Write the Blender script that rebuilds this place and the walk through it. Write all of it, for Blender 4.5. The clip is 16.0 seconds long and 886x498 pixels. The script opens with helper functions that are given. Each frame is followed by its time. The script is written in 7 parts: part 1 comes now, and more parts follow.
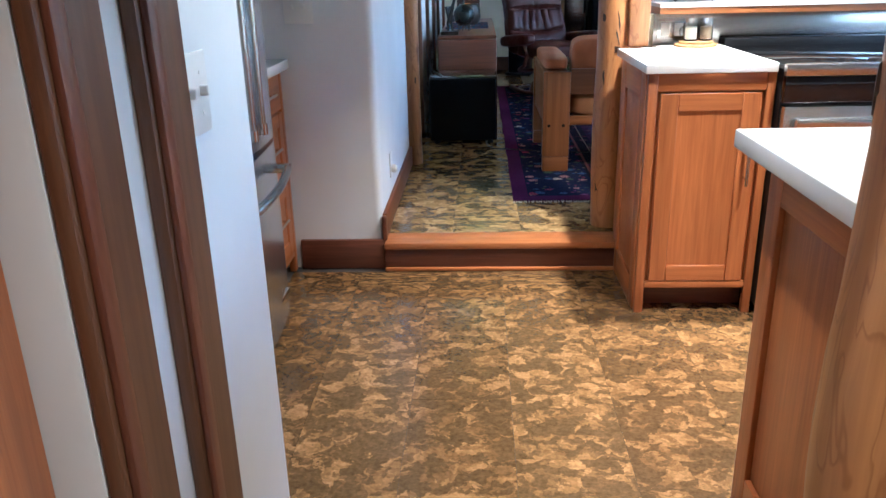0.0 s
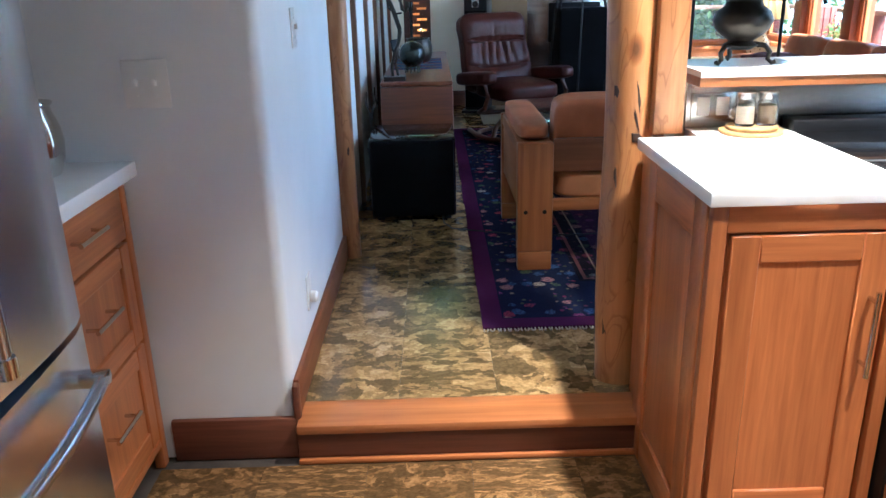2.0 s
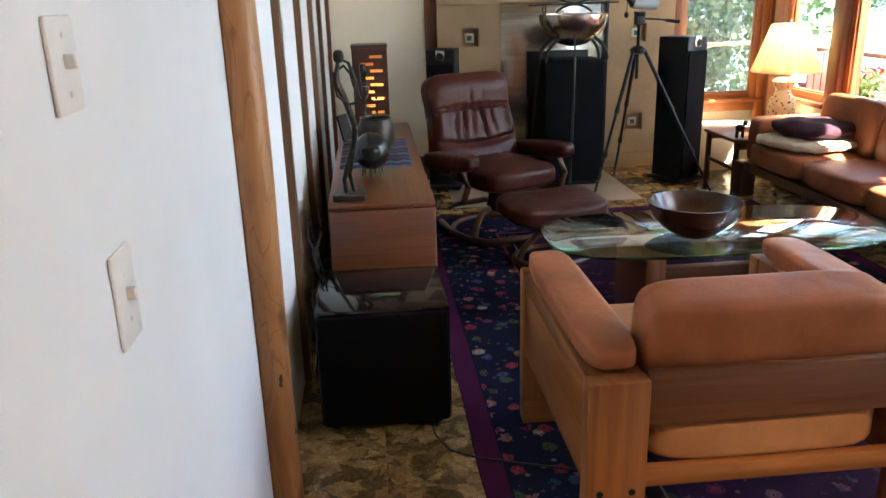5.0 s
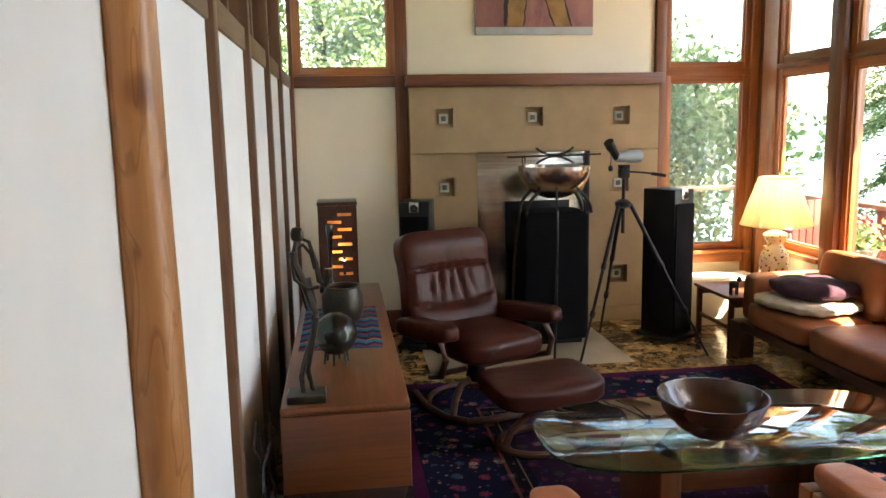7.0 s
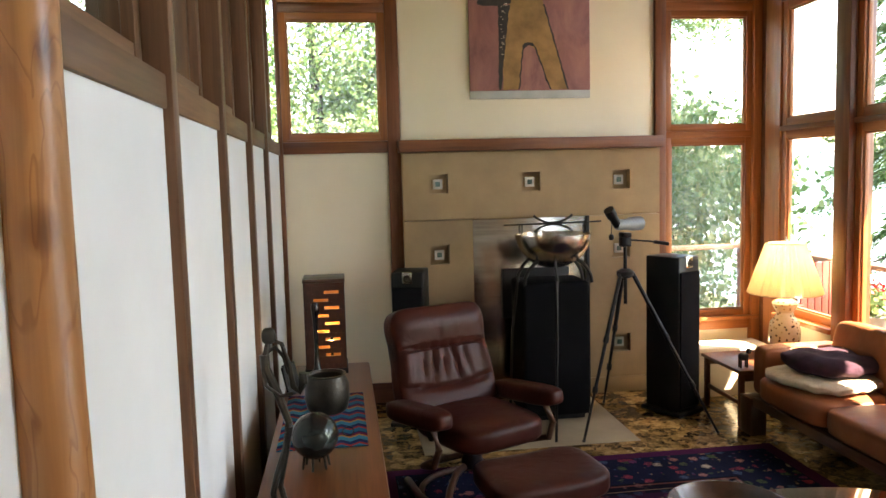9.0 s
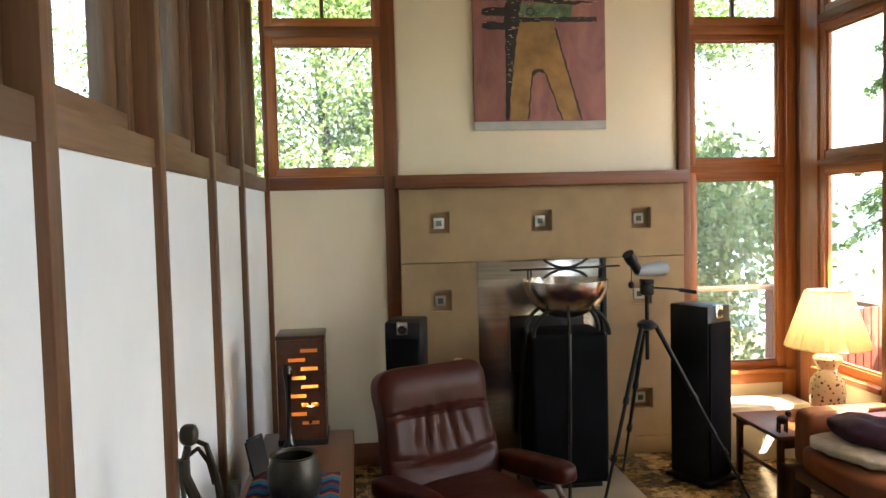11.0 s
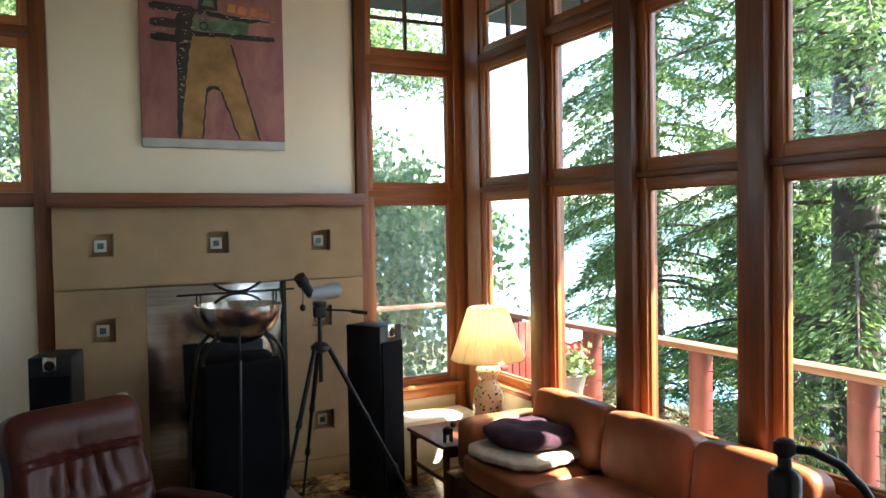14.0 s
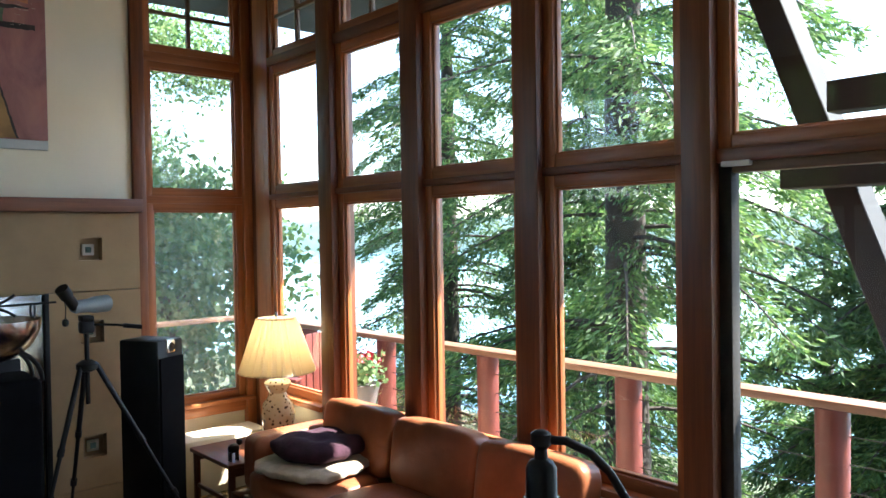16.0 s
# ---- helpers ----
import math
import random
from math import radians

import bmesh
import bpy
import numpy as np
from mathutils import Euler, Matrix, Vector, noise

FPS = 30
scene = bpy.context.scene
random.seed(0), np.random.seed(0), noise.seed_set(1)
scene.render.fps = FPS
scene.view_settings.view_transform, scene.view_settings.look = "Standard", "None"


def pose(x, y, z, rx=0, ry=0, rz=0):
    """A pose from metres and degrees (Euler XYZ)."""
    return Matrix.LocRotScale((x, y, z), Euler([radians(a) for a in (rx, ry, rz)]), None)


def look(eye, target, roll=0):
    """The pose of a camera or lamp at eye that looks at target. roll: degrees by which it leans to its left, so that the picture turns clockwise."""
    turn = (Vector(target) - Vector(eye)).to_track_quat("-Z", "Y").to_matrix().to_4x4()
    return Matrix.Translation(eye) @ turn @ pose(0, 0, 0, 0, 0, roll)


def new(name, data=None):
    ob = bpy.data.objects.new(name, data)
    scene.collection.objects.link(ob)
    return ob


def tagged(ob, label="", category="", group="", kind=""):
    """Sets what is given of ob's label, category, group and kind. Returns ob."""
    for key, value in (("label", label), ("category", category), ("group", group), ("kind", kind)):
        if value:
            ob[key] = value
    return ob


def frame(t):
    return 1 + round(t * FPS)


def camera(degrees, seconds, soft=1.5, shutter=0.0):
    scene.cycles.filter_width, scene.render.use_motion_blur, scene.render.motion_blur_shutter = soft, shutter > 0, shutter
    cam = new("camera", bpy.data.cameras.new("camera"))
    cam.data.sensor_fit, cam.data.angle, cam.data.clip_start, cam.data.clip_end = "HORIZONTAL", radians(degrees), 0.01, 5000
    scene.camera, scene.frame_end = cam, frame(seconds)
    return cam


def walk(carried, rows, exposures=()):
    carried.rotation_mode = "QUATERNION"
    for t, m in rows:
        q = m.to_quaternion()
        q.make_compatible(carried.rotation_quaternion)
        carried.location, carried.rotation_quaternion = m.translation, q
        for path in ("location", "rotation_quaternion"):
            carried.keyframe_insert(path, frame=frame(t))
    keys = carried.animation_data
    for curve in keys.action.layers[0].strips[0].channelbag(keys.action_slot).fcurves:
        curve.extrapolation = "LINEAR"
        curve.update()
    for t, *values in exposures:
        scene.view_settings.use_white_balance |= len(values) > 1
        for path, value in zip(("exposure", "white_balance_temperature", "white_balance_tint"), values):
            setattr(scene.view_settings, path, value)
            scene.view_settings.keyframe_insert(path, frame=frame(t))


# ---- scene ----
cam = camera(59.7, 16.0)
PATH = [
    (0, (0.696, -0.013, 1.24), (0.597, 1.866, 0.561), -1.4),
    (0.5, (0.786, 0.283, 1.27), (0.72, 2.162, 0.589), -1.4),
    (1, (0.742, 0.569, 1.277), (0.702, 2.451, 0.601), -1.0),
    (1.5, (0.701, 0.861, 1.311), (0.688, 2.747, 0.645), -1.1),
    (2, (0.703, 1.175, 1.34), (0.716, 3.065, 0.686), -1.5),
    (2.5, (0.648, 1.553, 1.486), (0.708, 3.438, 0.818), -1.1),
    (3, (0.544, 1.853, 1.508), (0.625, 3.74, 0.849), -0.9),
    (3.5, (0.509, 2.082, 1.521), (0.619, 3.973, 0.879), -1.1),
    (3.7, (0.515, 2.173, 1.523), (0.635, 4.065, 0.885), -1.1),
    (5.8, (0.634, 3.106, 1.61), (0.846, 5.009, 1.033), -1.5),
    (6, (0.643, 3.174, 1.63), (0.872, 5.082, 1.076), -1.3),
    (6.4, (0.636, 3.243, 1.684), (0.879, 5.172, 1.217), -1.3),
    (6.5, (0.635, 3.256, 1.689), (0.879, 5.192, 1.251), -1.2),
    (7, (0.62, 3.294, 1.682), (0.874, 5.254, 1.373), -1.1),
    (7.5, (0.628, 3.335, 1.713), (0.883, 5.302, 1.454), -1.2),
    (8, (0.603, 3.348, 1.754), (0.866, 5.319, 1.536), -1.2),
    (8.5, (0.629, 3.4, 1.76), (0.893, 5.374, 1.574), -1.3),
    (9, (0.698, 3.523, 1.801), (0.954, 5.498, 1.617), -1.5),
    (9.2, (0.691, 3.558, 1.82), (0.954, 5.533, 1.652), -1.6),
    (11.3, (0.941, 4.067, 1.858), (1.156, 6.053, 1.757), -1.4),
    (11.5, (0.997, 4.077, 1.877), (1.245, 6.059, 1.776), -1.4),
    (12, (1.062, 4.097, 1.871), (1.379, 6.07, 1.778), -1.2),
    (12.5, (1.09, 4.076, 1.856), (1.512, 6.03, 1.78), -1.2),
    (13, (1.091, 4.058, 1.857), (1.655, 5.976, 1.786), -1.1),
    (13.5, (1.096, 4.04, 1.844), (1.825, 5.901, 1.78), -1.1),
    (14, (1.126, 4.013, 1.85), (2.033, 5.794, 1.786), -1.0),
    (14.5, (1.132, 4.002, 1.86), (2.195, 5.694, 1.797), -0.9),
    (15, (1.165, 4.01, 1.837), (2.334, 5.632, 1.786), -0.8),
    (15.5, (1.174, 4.008, 1.843), (2.425, 5.568, 1.795), -0.7),
    (16, (1.224, 4.012, 1.82), (2.549, 5.509, 1.78), -0.9),
]
walk(cam, [(t, look(eye, target, roll)) for t, eye, target, roll in PATH], [
    (0.0, 3.9, 4800, 4), (1.5, 3.8, 4600, 4), (2.1, 3.85, 5000, 5), (3.0, 3.65, 5700, 7), (3.7, 3.75, 5900, 8),
    (6.0, 4.3, 7500, 12), (6.6, 4.05, 7700, 12), (7.5, 3.92, 7800, 12), (9.0, 3.85, 7800, 12),
    (12.5, 3.75, 7600, 12), (14.0, 3.3, 6400, 7), (16.0, 2.9, 5900, 6)])

# ---- world, sun, exposure ----
world = bpy.data.worlds.new("world")
scene.world = world
world.use_nodes = True
wn = world.node_tree.nodes
sky = wn.new("ShaderNodeTexSky")
sky.sky_type, sky.sun_disc = "NISHITA", False
SUN_EL, SUN_AZ = 52.0, 129.0          # azimuth clockwise from +y
sky.sun_elevation, sky.sun_rotation = radians(SUN_EL), radians(SUN_AZ)
wn["Background"].inputs[1].default_value = 0.15
world.node_tree.links.new(sky.outputs[0], wn["Background"].inputs[0])
sun = new("sun", bpy.data.lights.new("sun", "SUN"))
sun.data.energy, sun.data.angle, sun.data.color = 5.0, radians(0.55), (1.0, 0.93, 0.82)
se, sa = radians(SUN_EL), radians(SUN_AZ)
sun.matrix_world = look((8 * math.sin(sa) * math.cos(se), 8 * math.cos(sa) * math.cos(se), 8 * math.sin(se)), (0, 0, 0))

# area lamp added inside the terrace door's tall glazing to boost the sky's light
door_fill = new("door_sky_fill", bpy.data.lights.new("door_sky_fill", "AREA"))
door_fill.data.shape, door_fill.data.size, door_fill.data.size_y = "RECTANGLE", 3.3, 1.5
door_fill.data.energy, door_fill.data.color = 2.0, (0.80, 0.91, 1.0)
door_fill.matrix_world = look((3.86, 4.70, 1.85), (0.0, 4.70, 1.85), 90)

L = 0.13                              # living room floor; the kitchen floor is 0
WX, NY, EX = 0.265, 9.22, 3.95        # west wall face, north wall face, east glass


# ---- materials ----
def mat(name, rough=0.6, metal=0.0, spec=0.5):
    m = bpy.data.materials.new(name)
    m.use_nodes = True
    b = m.node_tree.nodes["Principled BSDF"]
    b.inputs["Roughness"].default_value, b.inputs["Metallic"].default_value = rough, metal
    b.inputs["Specular IOR Level"].default_value = spec
    return m, m.node_tree.nodes, m.node_tree.links, b


def rgb(c):
    return (c[0], c[1], c[2], 1.0)


def ramp(n, stops):
    r = n.new("ShaderNodeValToRGB")
    while len(r.color_ramp.elements) < len(stops):
        r.color_ramp.elements.new(0.5)
    for e, (p, c) in zip(r.color_ramp.elements, stops):
        e.position, e.color = p, rgb(c)
    return r


def coords(n, l, scale=(1, 1, 1), rnd=False):
    tc = n.new("ShaderNodeTexCoord")
    mp = n.new("ShaderNodeMapping")
    mp.inputs["Scale"].default_value = scale
    l.new(tc.outputs["Object"], mp.inputs["Vector"])
    if rnd:
        oi = n.new("ShaderNodeObjectInfo")
        mu = n.new("ShaderNodeVectorMath")
        mu.operation = "SCALE"
        mu.inputs[0].default_value = (37.0, 53.0, 71.0)
        l.new(oi.outputs["Random"], mu.inputs["Scale"])
        l.new(mu.outputs[0], mp.inputs["Location"])
    return mp.outputs[0]


def noise_tex(n, l, vec, scale, detail=4.0, rough=0.55, dist=0.0):
    t = n.new("ShaderNodeTexNoise")
    t.inputs["Scale"].default_value, t.inputs["Detail"].default_value = scale, detail
    t.inputs["Roughness"].default_value, t.inputs["Distortion"].default_value = rough, dist
    l.new(vec, t.inputs["Vector"])
    return t


def bump(n, l, b, height, strength=0.2, dist=0.005):
    u = n.new("ShaderNodeBump")
    u.inputs["Strength"].default_value, u.inputs["Distance"].default_value = strength, dist
    l.new(height, u.inputs["Height"])
    l.new(u.outputs[0], b.inputs["Normal"])


def mixc(n, l, fac, a, c, mode="MIX"):
    x = n.new("ShaderNodeMix")
    x.data_type, x.blend_type = "RGBA", mode
    for sock, v in ((x.inputs[0], fac), (x.inputs[6], a), (x.inputs[7], c)):
        if isinstance(v, (int, float)):
            sock.default_value = v
        elif isinstance(v, tuple):
            sock.default_value = rgb(v)
        else:
            l.new(v, sock)
    return x.outputs[2]


def plain(name, c, rough=0.6, metal=0.0, var=0.12, scale=6.0, grain=60.0, relief=0.1, spec=0.5):
    """One surface with soft stains and a fine grain."""
    m, n, l, b = mat(name, rough, metal, spec)
    v = coords(n, l, rnd=True)
    a = noise_tex(n, l, v, scale, 4)
    lo = tuple(max(0.0, x * (1 - var)) for x in c)
    hi = tuple(min(1.0, x * (1 + var)) for x in c)
    r = ramp(n, [(0.3, lo), (0.7, hi)])
    l.new(a.outputs[0], r.inputs[0])
    l.new(r.outputs[0], b.inputs["Base Color"])
    g = noise_tex(n, l, v, grain, 3)
    bump(n, l, b, g.outputs[0], relief, 0.004)
    return m


def wood(name, dark, light, axis=2, rough=0.42, fine=60.0, knots=0.0, relief=0.08):
    """Straight grain along one axis, with broad bands and fine pores."""
    m, n, l, b = mat(name, rough)
    sc = [1.0, 1.0, 1.0]
    sc[axis] = 0.045
    v = coords(n, l, tuple(sc), True)
    a = noise_tex(n, l, v, fine, 5, 0.6, 0.4)
    c = noise_tex(n, l, v, fine / 7, 3, 0.5, 0.8)
    r = ramp(n, [(0.25, dark), (0.75, light)])
    l.new(a.outputs[0], r.inputs[0])
    r2 = ramp(n, [(0.3, (0.72, 0.68, 0.64)), (0.7, (1.1, 1.08, 1.04))])
    l.new(c.outputs[0], r2.inputs[0])
    col = mixc(n, l, 1.0, r.outputs[0], r2.outputs[0], "MULTIPLY")
    if knots:
        sk = [1.0, 1.0, 1.0]
        sk[axis] = 0.55
        kv = n.new("ShaderNodeTexVoronoi")
        kv.inputs["Scale"].default_value = knots
        l.new(coords(n, l, tuple(sk), True), kv.inputs["Vector"])
        kr = ramp(n, [(0.06, (0.12, 0.06, 0.03)), (0.17, (0.6, 0.5, 0.42)), (0.24, (1, 1, 1))])
        l.new(kv.outputs["Distance"], kr.inputs[0])
        col = mixc(n, l, 0.85, col, kr.outputs[0], "MULTIPLY")
        # wandering growth lines left by the peeling
        sk[axis] = 0.28
        gl = noise_tex(n, l, coords(n, l, tuple(sk), True), 11.0, 2, 0.5, 1.4)
        gr = ramp(n, [(0.47, (1, 1, 1)), (0.495, (0.50, 0.36, 0.27)), (0.505, (0.50, 0.36, 0.27)), (0.515, (1, 1, 1)), (0.60, (1, 1, 1)), (0.66, (0.78, 0.66, 0.58))])
        l.new(gl.outputs[0], gr.inputs[0])
        col = mixc(n, l, 0.5, col, gr.outputs[0], "MULTIPLY")
    l.new(col, b.inputs["Base Color"])
    bump(n, l, b, a.outputs[0], relief, 0.003)
    return m


def glass_mat(name, tint=(1, 1, 1), rough=0.0):
    m, n, l, b = mat(name, rough)
    b.inputs["Base Color"].default_value = rgb(tint)
    b.inputs["Transmission Weight"].default_value = 1.0
    b.inputs["IOR"].default_value = 1.45
    return m


def pane_mat(name):
    """Thin window glass: clear, with the gloss of one face."""
    m = bpy.data.materials.new(name)
    m.use_nodes = True
    n, l = m.node_tree.nodes, m.node_tree.links
    n.clear()
    out, mx = n.new("ShaderNodeOutputMaterial"), n.new("ShaderNodeMixShader")
    tr, gl, lw = n.new("ShaderNodeBsdfTransparent"), n.new("ShaderNodeBsdfGlossy"), n.new("ShaderNodeLayerWeight")
    gl.inputs["Roughness"].default_value = 0.0
    pw, mr = n.new("ShaderNodeMath"), n.new("ShaderNodeMapRange")
    pw.operation = "POWER"
    pw.inputs[1].default_value = 5.0
    mr.inputs["To Min"].default_value, mr.inputs["To Max"].default_value = 0.02, 0.6
    l.new(lw.outputs["Facing"], pw.inputs[0])
    l.new(pw.outputs[0], mr.inputs[0])
    l.new(mr.outputs[0], mx.inputs[0])
    l.new(tr.outputs[0], mx.inputs[1])
    l.new(gl.outputs[0], mx.inputs[2])
    l.new(mx.outputs[0], out.inputs[0])
    return m


M_PLASTER = plain("white_plaster", (0.70, 0.705, 0.70), 0.8, var=0.04, scale=2.5, grain=13, relief=0.28, spec=0.25)
M_PLASTER_WARM = plain("cream_plaster", (0.77, 0.685, 0.53), 0.8, var=0.04, scale=2.0, grain=40, relief=0.1, spec=0.25)
M_CEIL = wood("ceiling_boards", (0.30, 0.15, 0.06), (0.46, 0.26, 0.12), 1, 0.5)
# trim tone carries the shade of the backlit east posts; sash stays lighter
M_TRIM = {a: wood("fir_trim_%s" % "xyz"[a], (0.112, 0.033, 0.012), (0.225, 0.076, 0.026), a, 0.4) for a in range(3)}
M_SASH = {a: wood("fir_sash_%s" % "xyz"[a], (0.26, 0.082, 0.025), (0.45, 0.165, 0.054), a, 0.38) for a in range(3)}
M_BATTEN = {a: wood("aged_fir_%s" % "xyz"[a], (0.115, 0.058, 0.030), (0.21, 0.115, 0.060), a, 0.5) for a in range(3)}
M_BATTEN[2] = wood("stud_fir", (0.085, 0.036, 0.017), (0.165, 0.078, 0.037), 2, 0.45)
M_BASE = {a: wood("stained_base_%s" % "xyz"[a], (0.085, 0.026, 0.014), (0.17, 0.060, 0.030), a, 0.4) for a in range(3)}
M_TREAD = wood("fir_tread", (0.34, 0.115, 0.036), (0.52, 0.21, 0.07), 0, 0.3)
M_CAB = {a: wood("fir_cabinet_%s" % "xyz"[a], (0.35, 0.108, 0.030), (0.54, 0.195, 0.058), a, 0.35, 90) for a in range(3)}
M_LOG = wood("peeled_log", (0.31, 0.128, 0.044), (0.54, 0.262, 0.094), 2, 0.36, 30, 9.0, 0.15)
M_QUARTZ = plain("white_quartz", (0.80, 0.79, 0.76), 0.18, var=0.03, scale=14, grain=150, relief=0.0)
M_GLASS = pane_mat("window_glass")


def screen_mat():
    """Fine insect mesh: mostly open, its grey threads scatter the light."""
    m = bpy.data.materials.new("insect_mesh")
    m.use_nodes = True
    n, l = m.node_tree.nodes, m.node_tree.links
    n.clear()
    out, mx, ad = n.new("ShaderNodeOutputMaterial"), n.new("ShaderNodeMixShader"), n.new("ShaderNodeMixShader")
    tr, di, tl = n.new("ShaderNodeBsdfTransparent"), n.new("ShaderNodeBsdfDiffuse"), n.new("ShaderNodeBsdfTranslucent")
    di.inputs["Color"].default_value = tl.inputs["Color"].default_value = (0.58, 0.64, 0.63, 1)
    mx.inputs[0].default_value, ad.inputs[0].default_value = 0.12, 0.5
    l.new(di.outputs[0], ad.inputs[1])
    l.new(tl.outputs[0], ad.inputs[2])
    l.new(tr.outputs[0], mx.inputs[1])
    l.new(ad.outputs[0], mx.inputs[2])
    l.new(mx.outputs[0], out.inputs[0])
    return m


M_SCREEN = screen_mat()
M_EAVE = wood("dark_eave", (0.010, 0.009, 0.009), (0.024, 0.020, 0.018), 0, 0.7)
M_CONCRETE = plain("tan_concrete", (0.315, 0.21, 0.105), 0.6, var=0.16, scale=3.0, grain=45, relief=0.12)
M_HEARTH = plain("hearth_slab", (0.27, 0.22, 0.14), 0.45, var=0.12, scale=5, grain=60, relief=0.06)
M_BLACK = plain("black_satin", (0.008, 0.008, 0.009), 0.42, var=0.3, spec=0.25)
M_BLACK_GLOSS = plain("black_gloss", (0.006, 0.006, 0.007), 0.08, var=0.2, relief=0.0)
M_IRON = plain("black_iron", (0.022, 0.020, 0.018), 0.5, 0.6, var=0.3, grain=120, relief=0.2)
M_WHITE_PLASTIC = plain("white_plastic", (0.72, 0.70, 0.66), 0.35, var=0.03, relief=0.0)


def cork(name, scales, places, stops):
    """Cork tile: flat tan flakes of many sizes in a dark olive ground."""
    m, n, l, b = mat(name, 0.28)
    v = coords(n, l, (1, 1, 1), True)
    w = noise_tex(n, l, v, 14, 5, 0.62)
    add = n.new("ShaderNodeVectorMath")
    add.operation = "MULTIPLY_ADD"
    l.new(w.outputs[1], add.inputs[0])
    add.inputs[1].default_value = (0.13, 0.13, 0.0)
    l.new(v, add.inputs[2])
    st = n.new("ShaderNodeVectorMath")
    st.operation = "MULTIPLY"
    st.inputs[1].default_value = (1.0, 1.2, 1.0)
    l.new(add.outputs[0], st.inputs[0])
    parts = []
    for sc_ in scales:
        vo = n.new("ShaderNodeTexVoronoi")
        vo.inputs["Scale"].default_value = sc_
        l.new(st.outputs[0], vo.inputs["Vector"])
        sep = n.new("ShaderNodeSeparateColor")
        l.new(vo.outputs["Color"], sep.inputs[0])
        parts.append(sep.outputs[0])
    both = n.new("ShaderNodeMath")
    both.operation = "MULTIPLY_ADD"
    both.inputs[1].default_value = 0.42
    l.new(parts[1], both.inputs[0])
    sc1 = n.new("ShaderNodeMath")
    sc1.operation = "MULTIPLY"
    sc1.inputs[1].default_value = 0.58
    l.new(parts[0], sc1.inputs[0])
    l.new(sc1.outputs[0], both.inputs[2])
    flake = ramp(n, list(zip(places, stops)))
    l.new(both.outputs[0], flake.inputs[0])
    g = noise_tex(n, l, v, 70, 4, 0.7)
    gr = ramp(n, [(0.3, (0.6, 0.58, 0.54)), (0.65, (1.12, 1.1, 1.08))])
    l.new(g.outputs[0], gr.inputs[0])
    col = mixc(n, l, 1.0, flake.outputs[0], gr.outputs[0], "MULTIPLY")
    # each tile was cut from another sheet: its tone differs a little
    oi = n.new("ShaderNodeObjectInfo")
    tone = ramp(n, [(0.0, (0.84, 0.82, 0.80)), (1.0, (1.10, 1.10, 1.08))])
    l.new(oi.outputs["Random"], tone.inputs[0])
    col = mixc(n, l, 1.0, col, tone.outputs[0], "MULTIPLY")
    l.new(col, b.inputs["Base Color"])
    rr = n.new("ShaderNodeMapRange")
    rr.inputs["To Min"].default_value, rr.inputs["To Max"].default_value = 0.12, 0.25
    l.new(g.outputs[0], rr.inputs[0])
    l.new(rr.outputs[0], b.inputs["Roughness"])
    bump(n, l, b, g.outputs[0], 0.03, 0.002)
    return m


# pale stops partly lifted in place of missing sunlight and floor reflections
M_CORK = cork("cork_flake_pale", (12.0, 30.0), (0.05, 0.42, 0.50, 0.70, 0.92), [(0.105, 0.072, 0.032), (0.155, 0.106, 0.046), (0.27, 0.172, 0.070), (0.39, 0.25, 0.105), (0.54, 0.37, 0.175)])
M_CORK_DARK = cork("cork_flake_brown", (19.0, 44.0), (0.05, 0.48, 0.58, 0.70, 0.90), [(0.080, 0.047, 0.020), (0.104, 0.060, 0.025), (0.145, 0.080, 0.031), (0.200, 0.108, 0.040), (0.285, 0.160, 0.064)])


# ---- mesh helpers ----
def box(bm, x0, x1, y0, y1, z0, z1, bev=0.0, seg=2, m=None):
    """A box between the corners, its edges rounded by bev; m places it afterwards."""
    old = set(bm.verts)
    r = bmesh.ops.create_cube(bm, size=1.0)
    vs = r["verts"]
    bmesh.ops.transform(bm, matrix=Matrix.Translation(((x0 + x1) / 2, (y0 + y1) / 2, (z0 + z1) / 2)) @ Matrix.Diagonal((x1 - x0, y1 - y0, z1 - z0, 1)), verts=vs)
    if bev > 0:
        es = list({e for v in vs for e in v.link_edges})
        bmesh.ops.bevel(bm, geom=es, offset=bev, segments=seg, profile=0.5, affect="EDGES")
        vs = [v for v in bm.verts if v not in old]
    if m is not None:
        bmesh.ops.transform(bm, matrix=m, verts=vs)
    return vs


def cyl(bm, p, q, r0, r1=None, seg=16, caps=True):
    """A straight rod or cone from p to q."""
    p, q = Vector(p), Vector(q)
    d = q - p
    m = Matrix.Translation((p + q) / 2) @ d.to_track_quat("Z", "Y").to_matrix().to_4x4()
    return bmesh.ops.create_cone(bm, cap_ends=caps, segments=seg, radius1=r0, radius2=r0 if r1 is None else r1, depth=d.length, matrix=m)["verts"]


